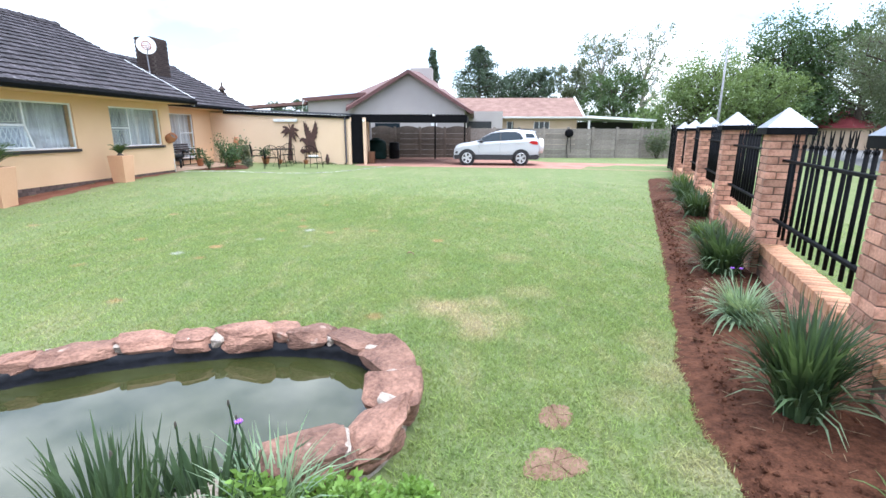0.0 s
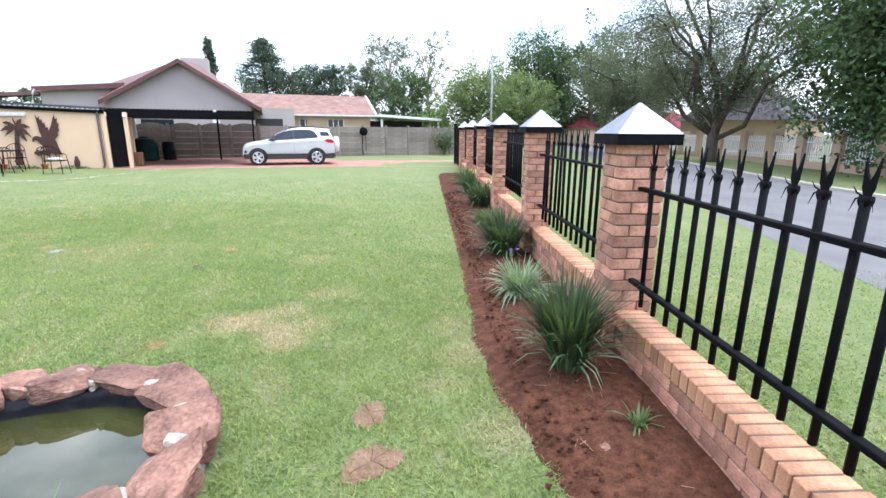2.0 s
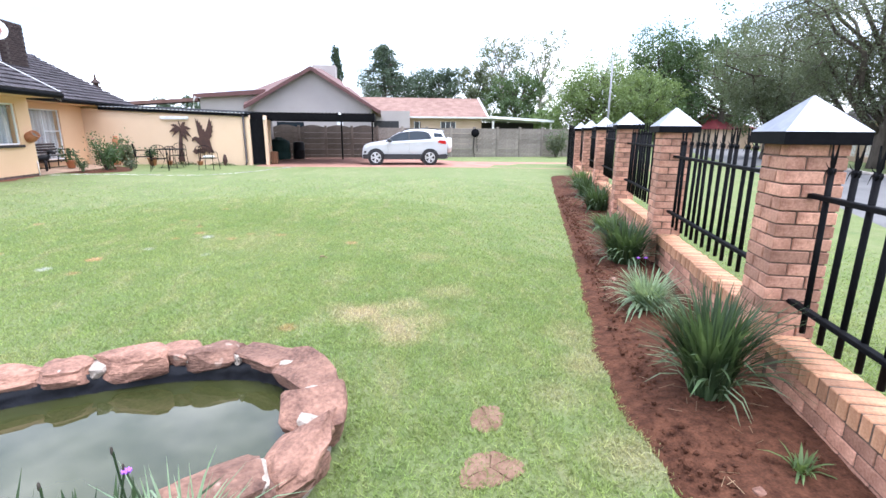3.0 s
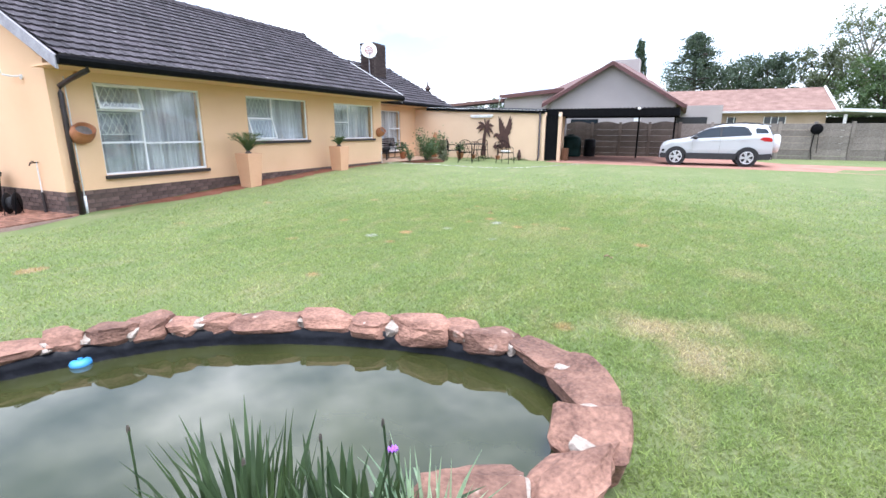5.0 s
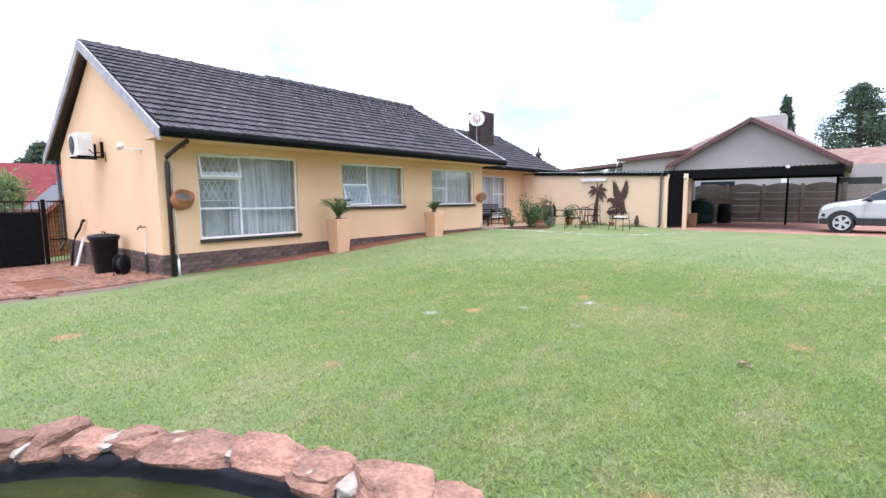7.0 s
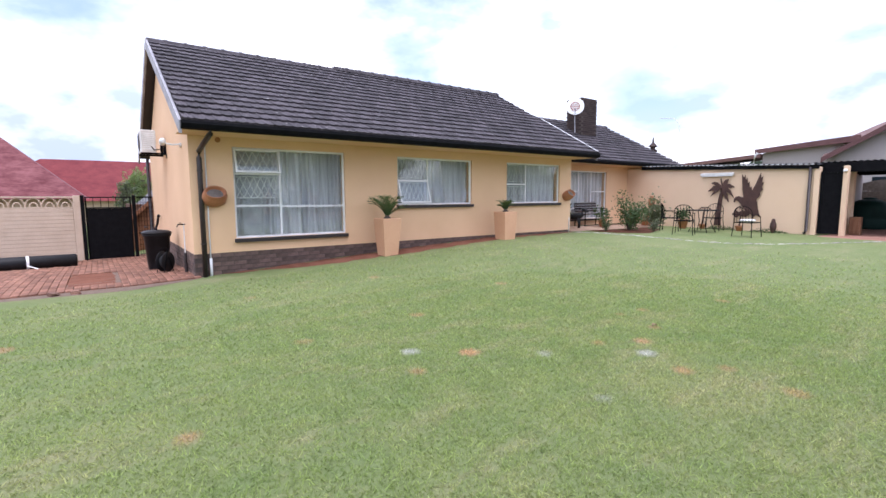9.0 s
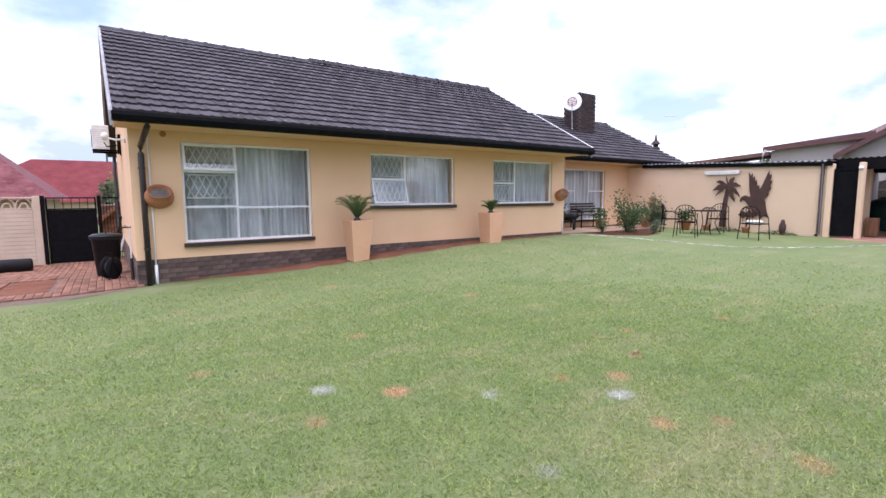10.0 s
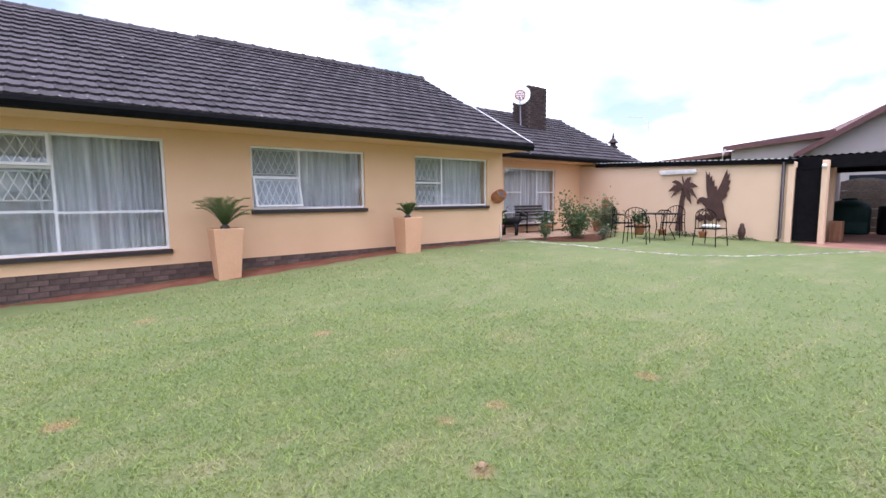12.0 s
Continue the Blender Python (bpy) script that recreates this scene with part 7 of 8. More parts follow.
clump("wild_iris", -1.98, 0.82, 130, 0.48, 0.45, LEAF_STRAP, "upright iris leaves at the pond edge", 11, 0.010, 0.25, z=0.08, group="pond plants")
clump("tulbaghia", -1.42, 1.0, 130, 0.40, 0.34, LEAF_PALE, "pale tufted plant with thin stalks by the pond", 12, 0.006, 0.8, z=0.08, flowers=1, group="pond plants")


def reed_stalks():
    c = thing("rush_stalks", "a few tall thin rush stalks with dark seed heads", "plant", group="pond plants", at=(-1.85, 0.85, 0.05))
    r = random.Random(2)
    for k in range(5):
        x, y, h = r.uniform(-0.45, 0.3), r.uniform(-0.2, 0.2), r.uniform(0.48, 0.62)
        st = part("stalk", Geo().tube([(x, y, 0), (x + r.uniform(-0.03, 0.03), y, h * 0.5), (x + r.uniform(-0.05, 0.05), y, h)], 0.004, 5), LEAF_STRAP, c)
        v = st.data.vertices[-1].co
        part("seed_head", Geo().lathe([(0.003, -0.012), (0.006, -0.003), (0.005, 0.012), (0.002, 0.02)], 6, Matrix.Translation((v.x, v.y, h))), BARK, st)


reed_stalks()


def leafy_cover(name, x, y, rx, ry, h, n, size, mat, label, seed, z=None, cat="plant", group=""):
    """Low leafy plants: many small pointed leaves at all angles."""
    r = np.random.RandomState(seed)
    a, q = r.uniform(0, 2 * np.pi, n), np.sqrt(r.uniform(0, 1, n))
    px, py = rx * q * np.cos(a), ry * q * np.sin(a)
    pz = r.uniform(0.02, 1, n) * h * (1.1 - q ** 2)
    g = leaves_geo(np.stack([px, py, pz], 1), size, r, upright=0.5)
    ob = thing(name, label, cat, group=group, at=(x, y, ground_z(x, y) if z is None else z))
    part("leaves", g, mat, ob)
    return ob


def leaves_geo(p, size, r, upright=0.0):
    """One pointed leaf of two triangles at each place of p."""
    n = len(p)
    d = r.normal(size=(n, 3))
    d[:, 2] = d[:, 2] * (1 - upright) + upright * np.abs(d[:, 2]) + upright * 0.6
    d /= np.linalg.norm(d, axis=1)[:, None]
    s = np.cross(d, r.normal(size=(n, 3)))
    s /= np.linalg.norm(s, axis=1)[:, None] + 1e-9
    ln = (size * r.uniform(0.6, 1.3, n))[:, None]
    v = np.empty((n, 4, 3))
    v[:, 0] = p
    v[:, 1] = p + d * ln * 0.5 + s * ln * 0.26
    v[:, 2] = p + d * ln
    v[:, 3] = p + d * ln * 0.5 - s * ln * 0.26
    me = bpy.data.meshes.new("leaves")
    me.vertices.add(n * 4)
    me.vertices.foreach_set("co", v.reshape(-1))
    me.loops.add(n * 4)
    me.loops.foreach_set("vertex_index", np.arange(n * 4, dtype=np.int32))
    me.polygons.add(n)
    me.polygons.foreach_set("loop_start", np.arange(n, dtype=np.int32) * 4)
    me.update(calc_edges=True)
    return me


leafy_cover("ground_cover", -1.12, 1.03, 0.36, 0.15, 0.26, 3200, 0.04, LEAF_WEED, "bright green ground cover between the pond stones", 1, group="pond plants")
leafy_cover("ground_cover", -0.84, 1.16, 0.13, 0.15, 0.15, 900, 0.04, LEAF_WEED, "bright green leafy weeds beside the pond", 2, group="pond plants")
leafy_cover("ground_cover", -1.5, 0.98, 0.22, 0.15, 0.30, 1600, 0.045, LEAF_WEED, "yellow-green leafy plant at the pond edge", 3, group="pond plants")

# ---- porch and patio ----
sheet("porch_floor", [(-12.88, 15.54), (-12.88, 21.45), (-11.2, 21.45), (-11.0, 19.5), (-10.95, 17.2), (-10.95, 15.54)], SLAB, 0.06, "pale stone porch floor", "porch", cell=0.8)
sheet("shrub_bed", [(-10.9, 16.2), (-10.9, 19.8), (-9.9, 19.0), (-9.3, 17.2), (-9.9, 16.2)], SOIL, 0.05, "dark soil bed with shrubs in front of the porch", "soil bed", cell=0.4, rough=0.04, seed=5)


def edging():
    line = [(-10.75, 15.5), (-10.3, 15.75), (-9.5, 15.95), (-8.84, 16.2), (-7.9, 16.5), (-7.0, 16.85), (-6.2, 17.5), (-5.5, 18.4), (-4.9, 19.5), (-4.3, 20.5)]
    e = thing("lawn_edging", "wavy white-painted concrete edging set in the lawn", "edging")
    k = 0
    for (x0, y0), (x1, y1) in zip(line, line[1:]):
        n = max(1, round(math.hypot(x1 - x0, y1 - y0) / 0.28))
        for i in range(n):
            t = (i + 0.5) / n
            x, y = x0 + (x1 - x0) * t, y0 + (y1 - y0) * t
            a = math.atan2(y1 - y0, x1 - x0)
            part("edging_block", Geo().loft([[(q, -0.05, 0), (q, 0.05, 0), (q, 0.05, hh * 0.8), (q, 0.0, hh), (q, -0.05, hh * 0.8)] for q, hh in ((-0.15, 0.016), (-0.07, 0.03), (0.0, 0.034), (0.05, 0.03), (0.14, 0.016))], pose(x, y, ground_z(x, y) - 0.016 - 0.006 * math.sin(k * 1.7), 0, 0, math.degrees(a) + 12 * math.sin(k * 2.3))), WORNWHITE, e, fix=False)
            k += 1


edging()


def garden_chair(x, y, rz, label):
    c = thing("garden_chair", label, "chair", group="patio chairs", at=pose(x, y, ground_z(x, y), 0, 0, rz))
    s, h = 0.25, 0.43
    seat = part("seat", Geo().tube([(-s, -s, h), (s, -s, h), (s, s, h), (-s, s, h), (-s, -s, h)], 0.013, 6), BLACKMETAL, c)
    for k in range(9):
        t = -s + 2 * s * (k + 1) / 10
        part("seat_slat", Geo().tube([(t, -s, h), (t, s, h)], 0.006, 4), BLACKMETAL, seat)
    arc = [(s * math.cos(math.pi * k / 10), s + 0.06 * math.sin(math.pi * k / 10), 0.72 + 0.2 * math.sin(math.pi * k / 10)) for k in range(11)]
    back = part("backrest", Geo().tube([(s, s, h)] + arc + [(-s, s, h)], 0.012, 6), BLACKMETAL, c)
    for k in range(5):
        t = -s * 0.7 + 1.4 * s * k / 4
        part("back_bar", Geo().tube([(t, s, h), (t * 0.9, s + 0.04, 0.72 + 0.19 * math.sqrt(max(0, 1 - (t / s) ** 2)))], 0.006, 4), BLACKMETAL, back)
    for sx in (-1, 1):
        part("arm", Geo().tube([(sx * s, s, 0.66), (sx * (s + 0.03), 0, 0.67), (sx * s, -s * 0.9, 0.6), (sx * s, -s, h)], 0.011, 6), BLACKMETAL, c)
        for sy in (-1, 1):
            part("leg", Geo().tube([(sx * s, sy * s, h), (sx * (s + 0.03), sy * (s + 0.04), 0.0)], 0.012, 6), BLACKMETAL, c)


garden_chair(-8.6, 17.95, 200, "black wrought-iron patio chair turned from the table")
garden_chair(-9.6, 19.0, 110, "black wrought-iron patio chair beside the table")
garden_chair(-8.95, 20.55, 10, "black wrought-iron patio chair behind the table")
garden_chair(-7.3, 19.1, 175, "black wrought-iron patio chair in front of the wall art")
tb = thing("patio_table", "black wrought-iron patio table with a slatted top", "table", at=(-8.8, 19.5, ground_z(-8.8, 19.5)))
part("tabletop", Geo().lathe([(0.50, 0.70), (0.52, 0.705), (0.52, 0.72), (0.5, 0.725)], 26), BLACKMETAL, tb)
for k in range(4):
    a = math.pi / 4 + k * math.pi / 2
    part("leg", Geo().tube([(0.42 * math.cos(a), 0.42 * math.sin(a), 0.7), (0.25 * math.cos(a), 0.25 * math.sin(a), 0.35), (0.42 * math.cos(a), 0.42 * math.sin(a), 0.0)], 0.014, 6), BLACKMETAL, tb)
cush = thing("cushion", "folded white cushion lying on a patio chair", "cushion", at=(-7.3, 19.1, ground_z(-7.3, 19.1) + 0.44))
part("pad", Geo().lathe([(0.1, 0.0), (0.2, 0.02), (0.22, 0.05), (0.18, 0.08), (0.05, 0.09)], 14), WHITEWEAR, cush, smooth=True)
bench = thing("porch_bench", "dark slatted bench on the porch under the window", "bench", at=pose(-12.35, 18.4, 0.33, 0, 0, 90))
for sx in (-0.62, 0.62):
    part("leg", Geo().tube([(sx, -0.22, 0), (sx, -0.22, 0.42), (sx, 0.2, 0.4), (sx, 0.24, 0)], 0.022, 6), BLACKMETAL, bench)
    part("armrest", Geo().tube([(sx, -0.22, 0.42), (sx, -0.24, 0.62), (sx, 0.22, 0.64)], 0.02, 6), BLACKMETAL, bench)
for k in range(5):
    part("seat_slat", Geo().box(-0.65, 0.65, -0.2 + k * 0.085, -0.13 + k * 0.085, 0.42, 0.44), DARKBROWN, bench)
for k in range(4):
    part("back_slat", Geo().box(-0.65, 0.65, 0.22 + k * 0.015, 0.24 + k * 0.015, 0.5 + k * 0.09, 0.57 + k * 0.09), DARKBROWN, bench)


def shrub(name, x, y, h, w, n, size, mat, label, seed, flowers=0):
    r = np.random.RandomState(seed)
    rr = random.Random(seed)
    s = thing(name, label, "shrub", group="porch shrubs", at=(x, y, ground_z(x, y) + 0.03))
    g = Geo()
    tips = []
    for k in range(12):
        a = rr.uniform(0, 6.28)
        e = Vector((math.cos(a) * w * rr.uniform(0.3, 0.95), math.sin(a) * w * rr.uniform(0.3, 0.95), h * rr.uniform(0.5, 1.0)))
        g.tube([(e.x * 0.1, e.y * 0.1, 0), e * 0.55 + Vector((0, 0, 0.08)), e], [0.015, 0.01, 0.004], 5)
        tips.append(e)
    part("stem", g, BARK, s)
    c = np.array([tips[i % len(tips)] for i in range(n)])
    t = r.uniform(0.35, 1.05, (n, 1))
    p = c * t + r.normal(size=(n, 3)) * np.array([w * 0.22, w * 0.22, h * 0.12])
    p[:, 2] = np.maximum(p[:, 2], 0.05)
    part("foliage", leaves_geo(p, size, r), mat, s)
    if flowers:
        for k in range(flowers):
            q = tips[k % len(tips)]
            part("flower", Geo().lathe([(0.005, -0.02), (0.03, 0.0), (0.035, 0.02), (0.01, 0.035)], 7, Matrix.Translation((q.x, q.y, q.z + 0.02))), ROSE, s, smooth=True)


shrub("rose_bush", -10.05, 17.3, 1.15, 0.5, 1500, 0.085, LEAF_DARK, "dark green rose bush in front of the porch", 1, 2)
shrub("shrub", -10.5, 19.6, 1.05, 0.42, 900, 0.11, LEAF_GUM, "airy variegated shrub with pale leaves by the wall", 2)
shrub("box_shrub", -10.35, 16.5, 0.45, 0.22, 500, 0.05, LEAF_DARK, "small clipped round shrub at the porch", 3)
shrub("small_shrub", -9.6, 18.0, 0.35, 0.25, 300, 0.06, LEAF_OLIVE, "small low shrub in the soil bed", 4)
for k, (x, y, s) in enumerate(((-11.3, 20.3, 1.0), (-10.0, 20.6, 0.9), (-11.55, 18.0, 0.8), (-11.9, 16.3, 0.8))):
    pt = thing("flower_pot", "terracotta flower pot standing on the porch edge", "pot", group="porch pots", at=(x, y, ground_z(x, y) + (0.06 if x < -10.9 else 0.0)))
    part("pot", Geo().lathe([(0.11 * s, 0), (0.13 * s, 0.02), (0.19 * s, 0.30 * s), (0.21 * s, 0.31 * s), (0.21 * s, 0.36 * s), (0.17 * s, 0.36 * s), (0.16 * s, 0.30 * s)], 16), TERRACOTTA, pt, smooth=True)
    r = np.random.RandomState(70 + k)
    lv = thing("pot_plant", "leafy plant growing in a terracotta pot", "plant", group="pot plants", at=(x, y, pt.location.z + 0.3 * s))
    part("leaves", leaves_geo(r.normal(size=(160, 3)) * np.array([0.11, 0.11, 0.12]) + np.array([0, 0, 0.2]), 0.12, r, 0.4), LEAF_STRAP, lv)
g = Geo()
for q in ((-0.2, -0.07), (-0.2, 0.07), (0.17, -0.07), (0.17, 0.07)):
    g.tube([(q[0], q[1], 0), (q[0] * 1.02, q[1], 0.16), (q[0] * 0.92, q[1] * 0.8, 0.34)], [0.026, 0.03, 0.05], 8)
g.tube([(-0.28, 0, 0.38), (-0.2, 0, 0.39), (0.0, 0, 0.38), (0.18, 0, 0.41), (0.26, 0, 0.47), (0.31, 0, 0.58)], [0.05, 0.10, 0.105, 0.12, 0.085, 0.06], 12)
g.tube([(0.27, 0, 0.60), (0.34, 0, 0.61), (0.42, 0, 0.57), (0.47, 0, 0.55)], [0.06, 0.075, 0.045, 0.03], 10)
g.tube([(-0.27, 0, 0.40), (-0.36, 0, 0.34), (-0.40, 0, 0.22)], [0.03, 0.02, 0.012], 6)
tagged(part("garden_statue", g, BLACKPLASTIC, smooth=True, where=pose(-11.65, 16.55, ground_z(-11.65, 16.55) + 0.06, 0, 0, 25)), "small black garden statue standing on the porch", "statue")
jug = thing("clay_ornament", "stacked terracotta jugs at the garden wall", "ornament", at=(-11.6, 21.1, ground_z(-11.6, 21.1)))
for k, zz in enumerate((0.0, 0.42, 0.8)):
    part("jug", Geo().lathe([(0.08, 0), (0.14, 0.1), (0.13, 0.22), (0.07, 0.32), (0.09, 0.38)], 12, Matrix.Translation((0.03 * k, 0, zz))), TERRACOTTA, jug, smooth=True)

# wall art cut from rusted sheet steel
def cutout(name, outlines, m, label):
    """Flat steel shapes, 6 mm thick, a little off the wall."""
    t = thing(name, label, "wall art")
    t.matrix_world = m
    for k, pts in enumerate(outlines):
        bm = bmesh.new()
        a = [bm.verts.new((x, 0, z)) for x, z in pts]
        f = bm.faces.new(a)
        ex = bmesh.ops.extrude_face_region(bm, geom=[f])
        for v in (v for v in ex["geom"] if isinstance(v, bmesh.types.BMVert)):
            v.co.y += 0.012
        bmesh.ops.recalc_face_normals(bm, faces=bm.faces)
        bmesh.ops.triangulate(bm, faces=[q for q in bm.faces if len(q.verts) > 4])
        me = bpy.data.meshes.new("shape")
        bm.to_mesh(me)
        bm.free()
        ob = part("steel_shape", me, RUST, t)
        ob.location.y = -0.004 * k
    return t


def leaf_shape(x, z, a, ln, w, droop=0.3):
    """A palm frond outline from (x, z) in the direction a, bending down."""
    up, dn = [], []
    for k in range(9):
        t = k / 8
        cx, cz = x + ln * t * math.cos(a), z + ln * t * math.sin(a) - droop * ln * t * t
        h = w * math.sin(math.pi * min(1, t * 0.92 + 0.08)) * (1.0 if k % 2 else 0.72)
        up.append((cx - h * math.sin(a) * 0.4, cz + h * 0.7))
        dn.append((cx + h * math.sin(a) * 0.4, cz - h * 0.8))
    return up + dn[::-1]


trunk = [(0.06, 0.0), (0.11, 0.5), (0.17, 0.95), (0.25, 1.36), (0.34, 1.36), (0.31, 0.95), (0.28, 0.5), (0.30, 0.0)]
cutout("palm_tree_wall_art", [trunk] + [leaf_shape(0.29, 1.36, radians(a), l, 0.125, d) for a, l, d in ((168, 0.50, 0.5), (140, 0.5, 0.35), (100, 0.34, 0.0), (60, 0.40, 0.15), (25, 0.46, 0.45), (-10, 0.42, 0.75), (195, 0.4, 0.6), (-60, 0.5, 0.2))], Matrix.Translation((-9.38, GY - 0.05, 0.36)), "rusted steel palm tree cut-out on the garden wall")
wing_l = [(0.30, 1.34), (0.25, 1.58), (0.23, 1.82), (0.20, 2.17), (0.27, 2.03), (0.31, 2.13), (0.33, 1.95), (0.38, 2.03), (0.40, 1.84), (0.45, 1.90), (0.46, 1.70), (0.52, 1.73), (0.55, 1.52), (0.62, 1.36)]
wing_r = [(0.42, 1.38), (0.55, 1.60), (0.64, 1.80), (0.71, 2.00), (0.78, 2.19), (0.80, 2.02), (0.86, 2.06), (0.83, 1.87), (0.89, 1.86), (0.84, 1.70), (0.87, 1.63), (0.79, 1.51), (0.81, 1.43), (0.71, 1.31), (0.67, 1.20)]
bird = [(-0.02, 1.22), (-0.01, 1.31), (0.05, 1.38), (0.15, 1.41), (0.25, 1.36), (0.36, 1.42), (0.62, 1.40), (0.72, 1.20), (0.76, 0.96), (0.84, 0.70), (0.70, 0.76), (0.62, 0.66), (0.54, 0.80), (0.44, 0.72), (0.38, 0.86), (0.31, 1.00), (0.21, 1.13), (0.13, 1.23), (0.06, 1.26), (0.02, 1.18)]
claw = [(-0.04, 0.78), (0.08, 0.92), (0.18, 0.86), (0.30, 0.93), (0.46, 0.80), (0.42, 0.68), (0.24, 0.74), (0.10, 0.66)]
cutout("eagle_wall_art", [bird, wing_l, wing_r, claw], Matrix.Translation((-8.68, GY - 0.05, 0.0)), "large rusted steel eagle cut-out landing on the garden wall")


def small_palm(x, y, h, label):
    p = thing("palm_ornament", label, "ornament", group="steel palms", at=(x, y, ground_z(x, y)))
    part("pot", Geo().lathe([(0.08, 0), (0.12, 0.16), (0.13, 0.18), (0.11, 0.18)], 12), TERRACOTTA, p, smooth=True)
    part("stem", Geo().tube([(0, 0, 0.1), (0.03, 0, h * 0.6), (0.06, 0, h)], [0.03, 0.022, 0.018], 6), RUST, p)
    for k in range(7):
        a = 2 * math.pi * k / 7
        part("frond", Geo().loft([[(0.06 + t * 0.26 * math.cos(a), t * 0.12 * math.sin(a) + q * w, h + 0.08 * math.sin(t * 3.0) - 0.1 * t * t) for q in (-1, 1)] + [(0.06 + t * 0.26 * math.cos(a), t * 0.12 * math.sin(a) + q * w, h + 0.01 + 0.08 * math.sin(t * 3.0) - 0.1 * t * t) for q in (1, -1)] for t, w in ((0, 0.01), (0.4, 0.03), (0.8, 0.025), (1, 0.004))]), RUST, p, fix=False)


small_palm(-8.35, 21.15, 0.75, "small potted steel palm ornament by the wall")
small_palm(-9.55, 21.1, 0.72, "small potted steel palm ornament beside the large palm")
br = thing("bird_statue", "small dark bird statue standing by the garden wall", "statue", at=(-7.35, 21.2, ground_z(-7.35, 21.2)))
g = Geo().lathe([(0.05, 0), (0.07, 0.08), (0.10, 0.2), (0.09, 0.3), (0.055, 0.38), (0.06, 0.42), (0.04, 0.46), (0.0, 0.48)], 12, caps=False)
tagged(part("bird_statue", g, RUST, smooth=True, where=br.matrix_world.copy()), "small dark bird statue standing by the garden wall", "statue")
bpy.data.objects.remove(br)
fl = thing("outdoor_batten_light", "long pale batten light under the wall top", "light", at=(-9.3, GY - 0.06, 2.14))
part("casing", Geo().chamfer(-0.56, 0.56, -0.04, 0.055, 0, 0.09, 0.01), WHITEWEAR, fl)
part("diffuser", Geo().loft([[(x, -0.035, -0.0), (x, -0.03, -0.035), (x, 0.03, -0.035), (x, 0.035, 0.0)] for x in (-0.52, 0.52)]), WHITE, fl)
leafy_cover("border_plants", -7.5, 21.2, 0.55, 0.16, 0.14, 400, 0.05, LEAF_DARK, "low dark green border plants under the eagle", 8, group="patio plants")
leafy_cover("border_plants", -9.0, 21.2, 0.5, 0.16, 0.14, 400, 0.05, LEAF_DARK, "low dark green border plants under the palm", 9, group="patio plants")

# ---- trees ----
def tree(name, x, y, height, crown, trunk_r, n, size, leaf, bark, label, seed, clumps=14, low=0.35, flat=0.7, sparse=0.5, fork=0.3, kind_="round", lean=0.0):
    """A tapered trunk with limbs, each ending in a ragged cloud of small leaves; crown: half its width."""
    r = random.Random(seed)
    rs = np.random.RandomState(seed)
    t = thing(name, label, "tree", at=(x, y, ground_z(x, y) if abs(x) < 20 else 0.0))
    limbs = Geo()
    centres = []
    top = Vector((lean * height, 0, height * (0.8 if kind_ == "round" else 0.97)))
    fk = Vector((lean * height * fork, 0, height * fork))
    limbs.tube([(0, 0, -0.2), (0.02 * height, 0, height * fork * 0.5), fk, (fk + top) / 2 + Vector((r.gauss(0, 0.1), r.gauss(0, 0.1), 0)), top], [trunk_r * 1.25, trunk_r, trunk_r * 0.85, trunk_r * 0.45, trunk_r * 0.08], 9)
    for k in range(clumps):
        if kind_ == "cone":
            h = low + (1 - low) * (k + 0.5) / clumps
            a = k * 2.4 + r.uniform(-0.4, 0.4)
            rad = crown * (1.08 - h) / (1.08 - low) * r.uniform(0.55, 1.05)
            c = Vector((math.cos(a) * rad, math.sin(a) * rad, height * h))
            cr = crown * (0.13 + 0.24 * (1.05 - h))
            start = Vector((0, 0, height * h * 0.97))
        else:
            a = k * 2.4 + r.uniform(-0.5, 0.5)
            e = (k + 0.5) / clumps
            rad = crown * math.sqrt(1 - (2 * e - 1) ** 2 * 0.75) * r.uniform(0.45, 1.0)
            c = Vector((math.cos(a) * rad + lean * height * e, math.sin(a) * rad, height * (low + (1 - low) * e * r.uniform(0.88, 1.03))))
            cr = crown * r.uniform(0.28, 0.46)
            start = fk.lerp(top, max(0.0, e - 0.25) * 0.8)
        centres.append((c, cr))
        mid = start.lerp(c, 0.5) + Vector((r.gauss(0, 0.06), r.gauss(0, 0.06), 0.05)) * crown
        limbs.tube([start, mid, c], [trunk_r * 0.42, trunk_r * 0.26, trunk_r * 0.06], 6)
        for _ in range(4):
            w = c + Vector((r.gauss(0, 1), r.gauss(0, 1), r.gauss(0, 0.6))) * cr * 0.6
            limbs.tube([mid.lerp(c, 0.4), mid.lerp(w, 0.7), w], [trunk_r * 0.14, trunk_r * 0.09, trunk_r * 0.02], 4)
    part("trunk", limbs, bark, t, smooth=True)
    each = n // clumps
    pts = []
    for c, cr in centres:
        twigs = max(6, int(26 * (1 - sparse)) + 8)
        tw = rs.normal(size=(twigs, 3)) * np.array([cr * 0.62, cr * 0.62, cr * 0.62 * flat])
        idx = rs.randint(0, twigs, each)
        pts.append(np.array(c) + tw[idx] + rs.normal(size=(each, 3)) * cr * (0.20 if sparse < 0.6 else 0.15))
    part("crown", leaves_geo(np.concatenate(pts), size, rs), leaf, t)
    return t


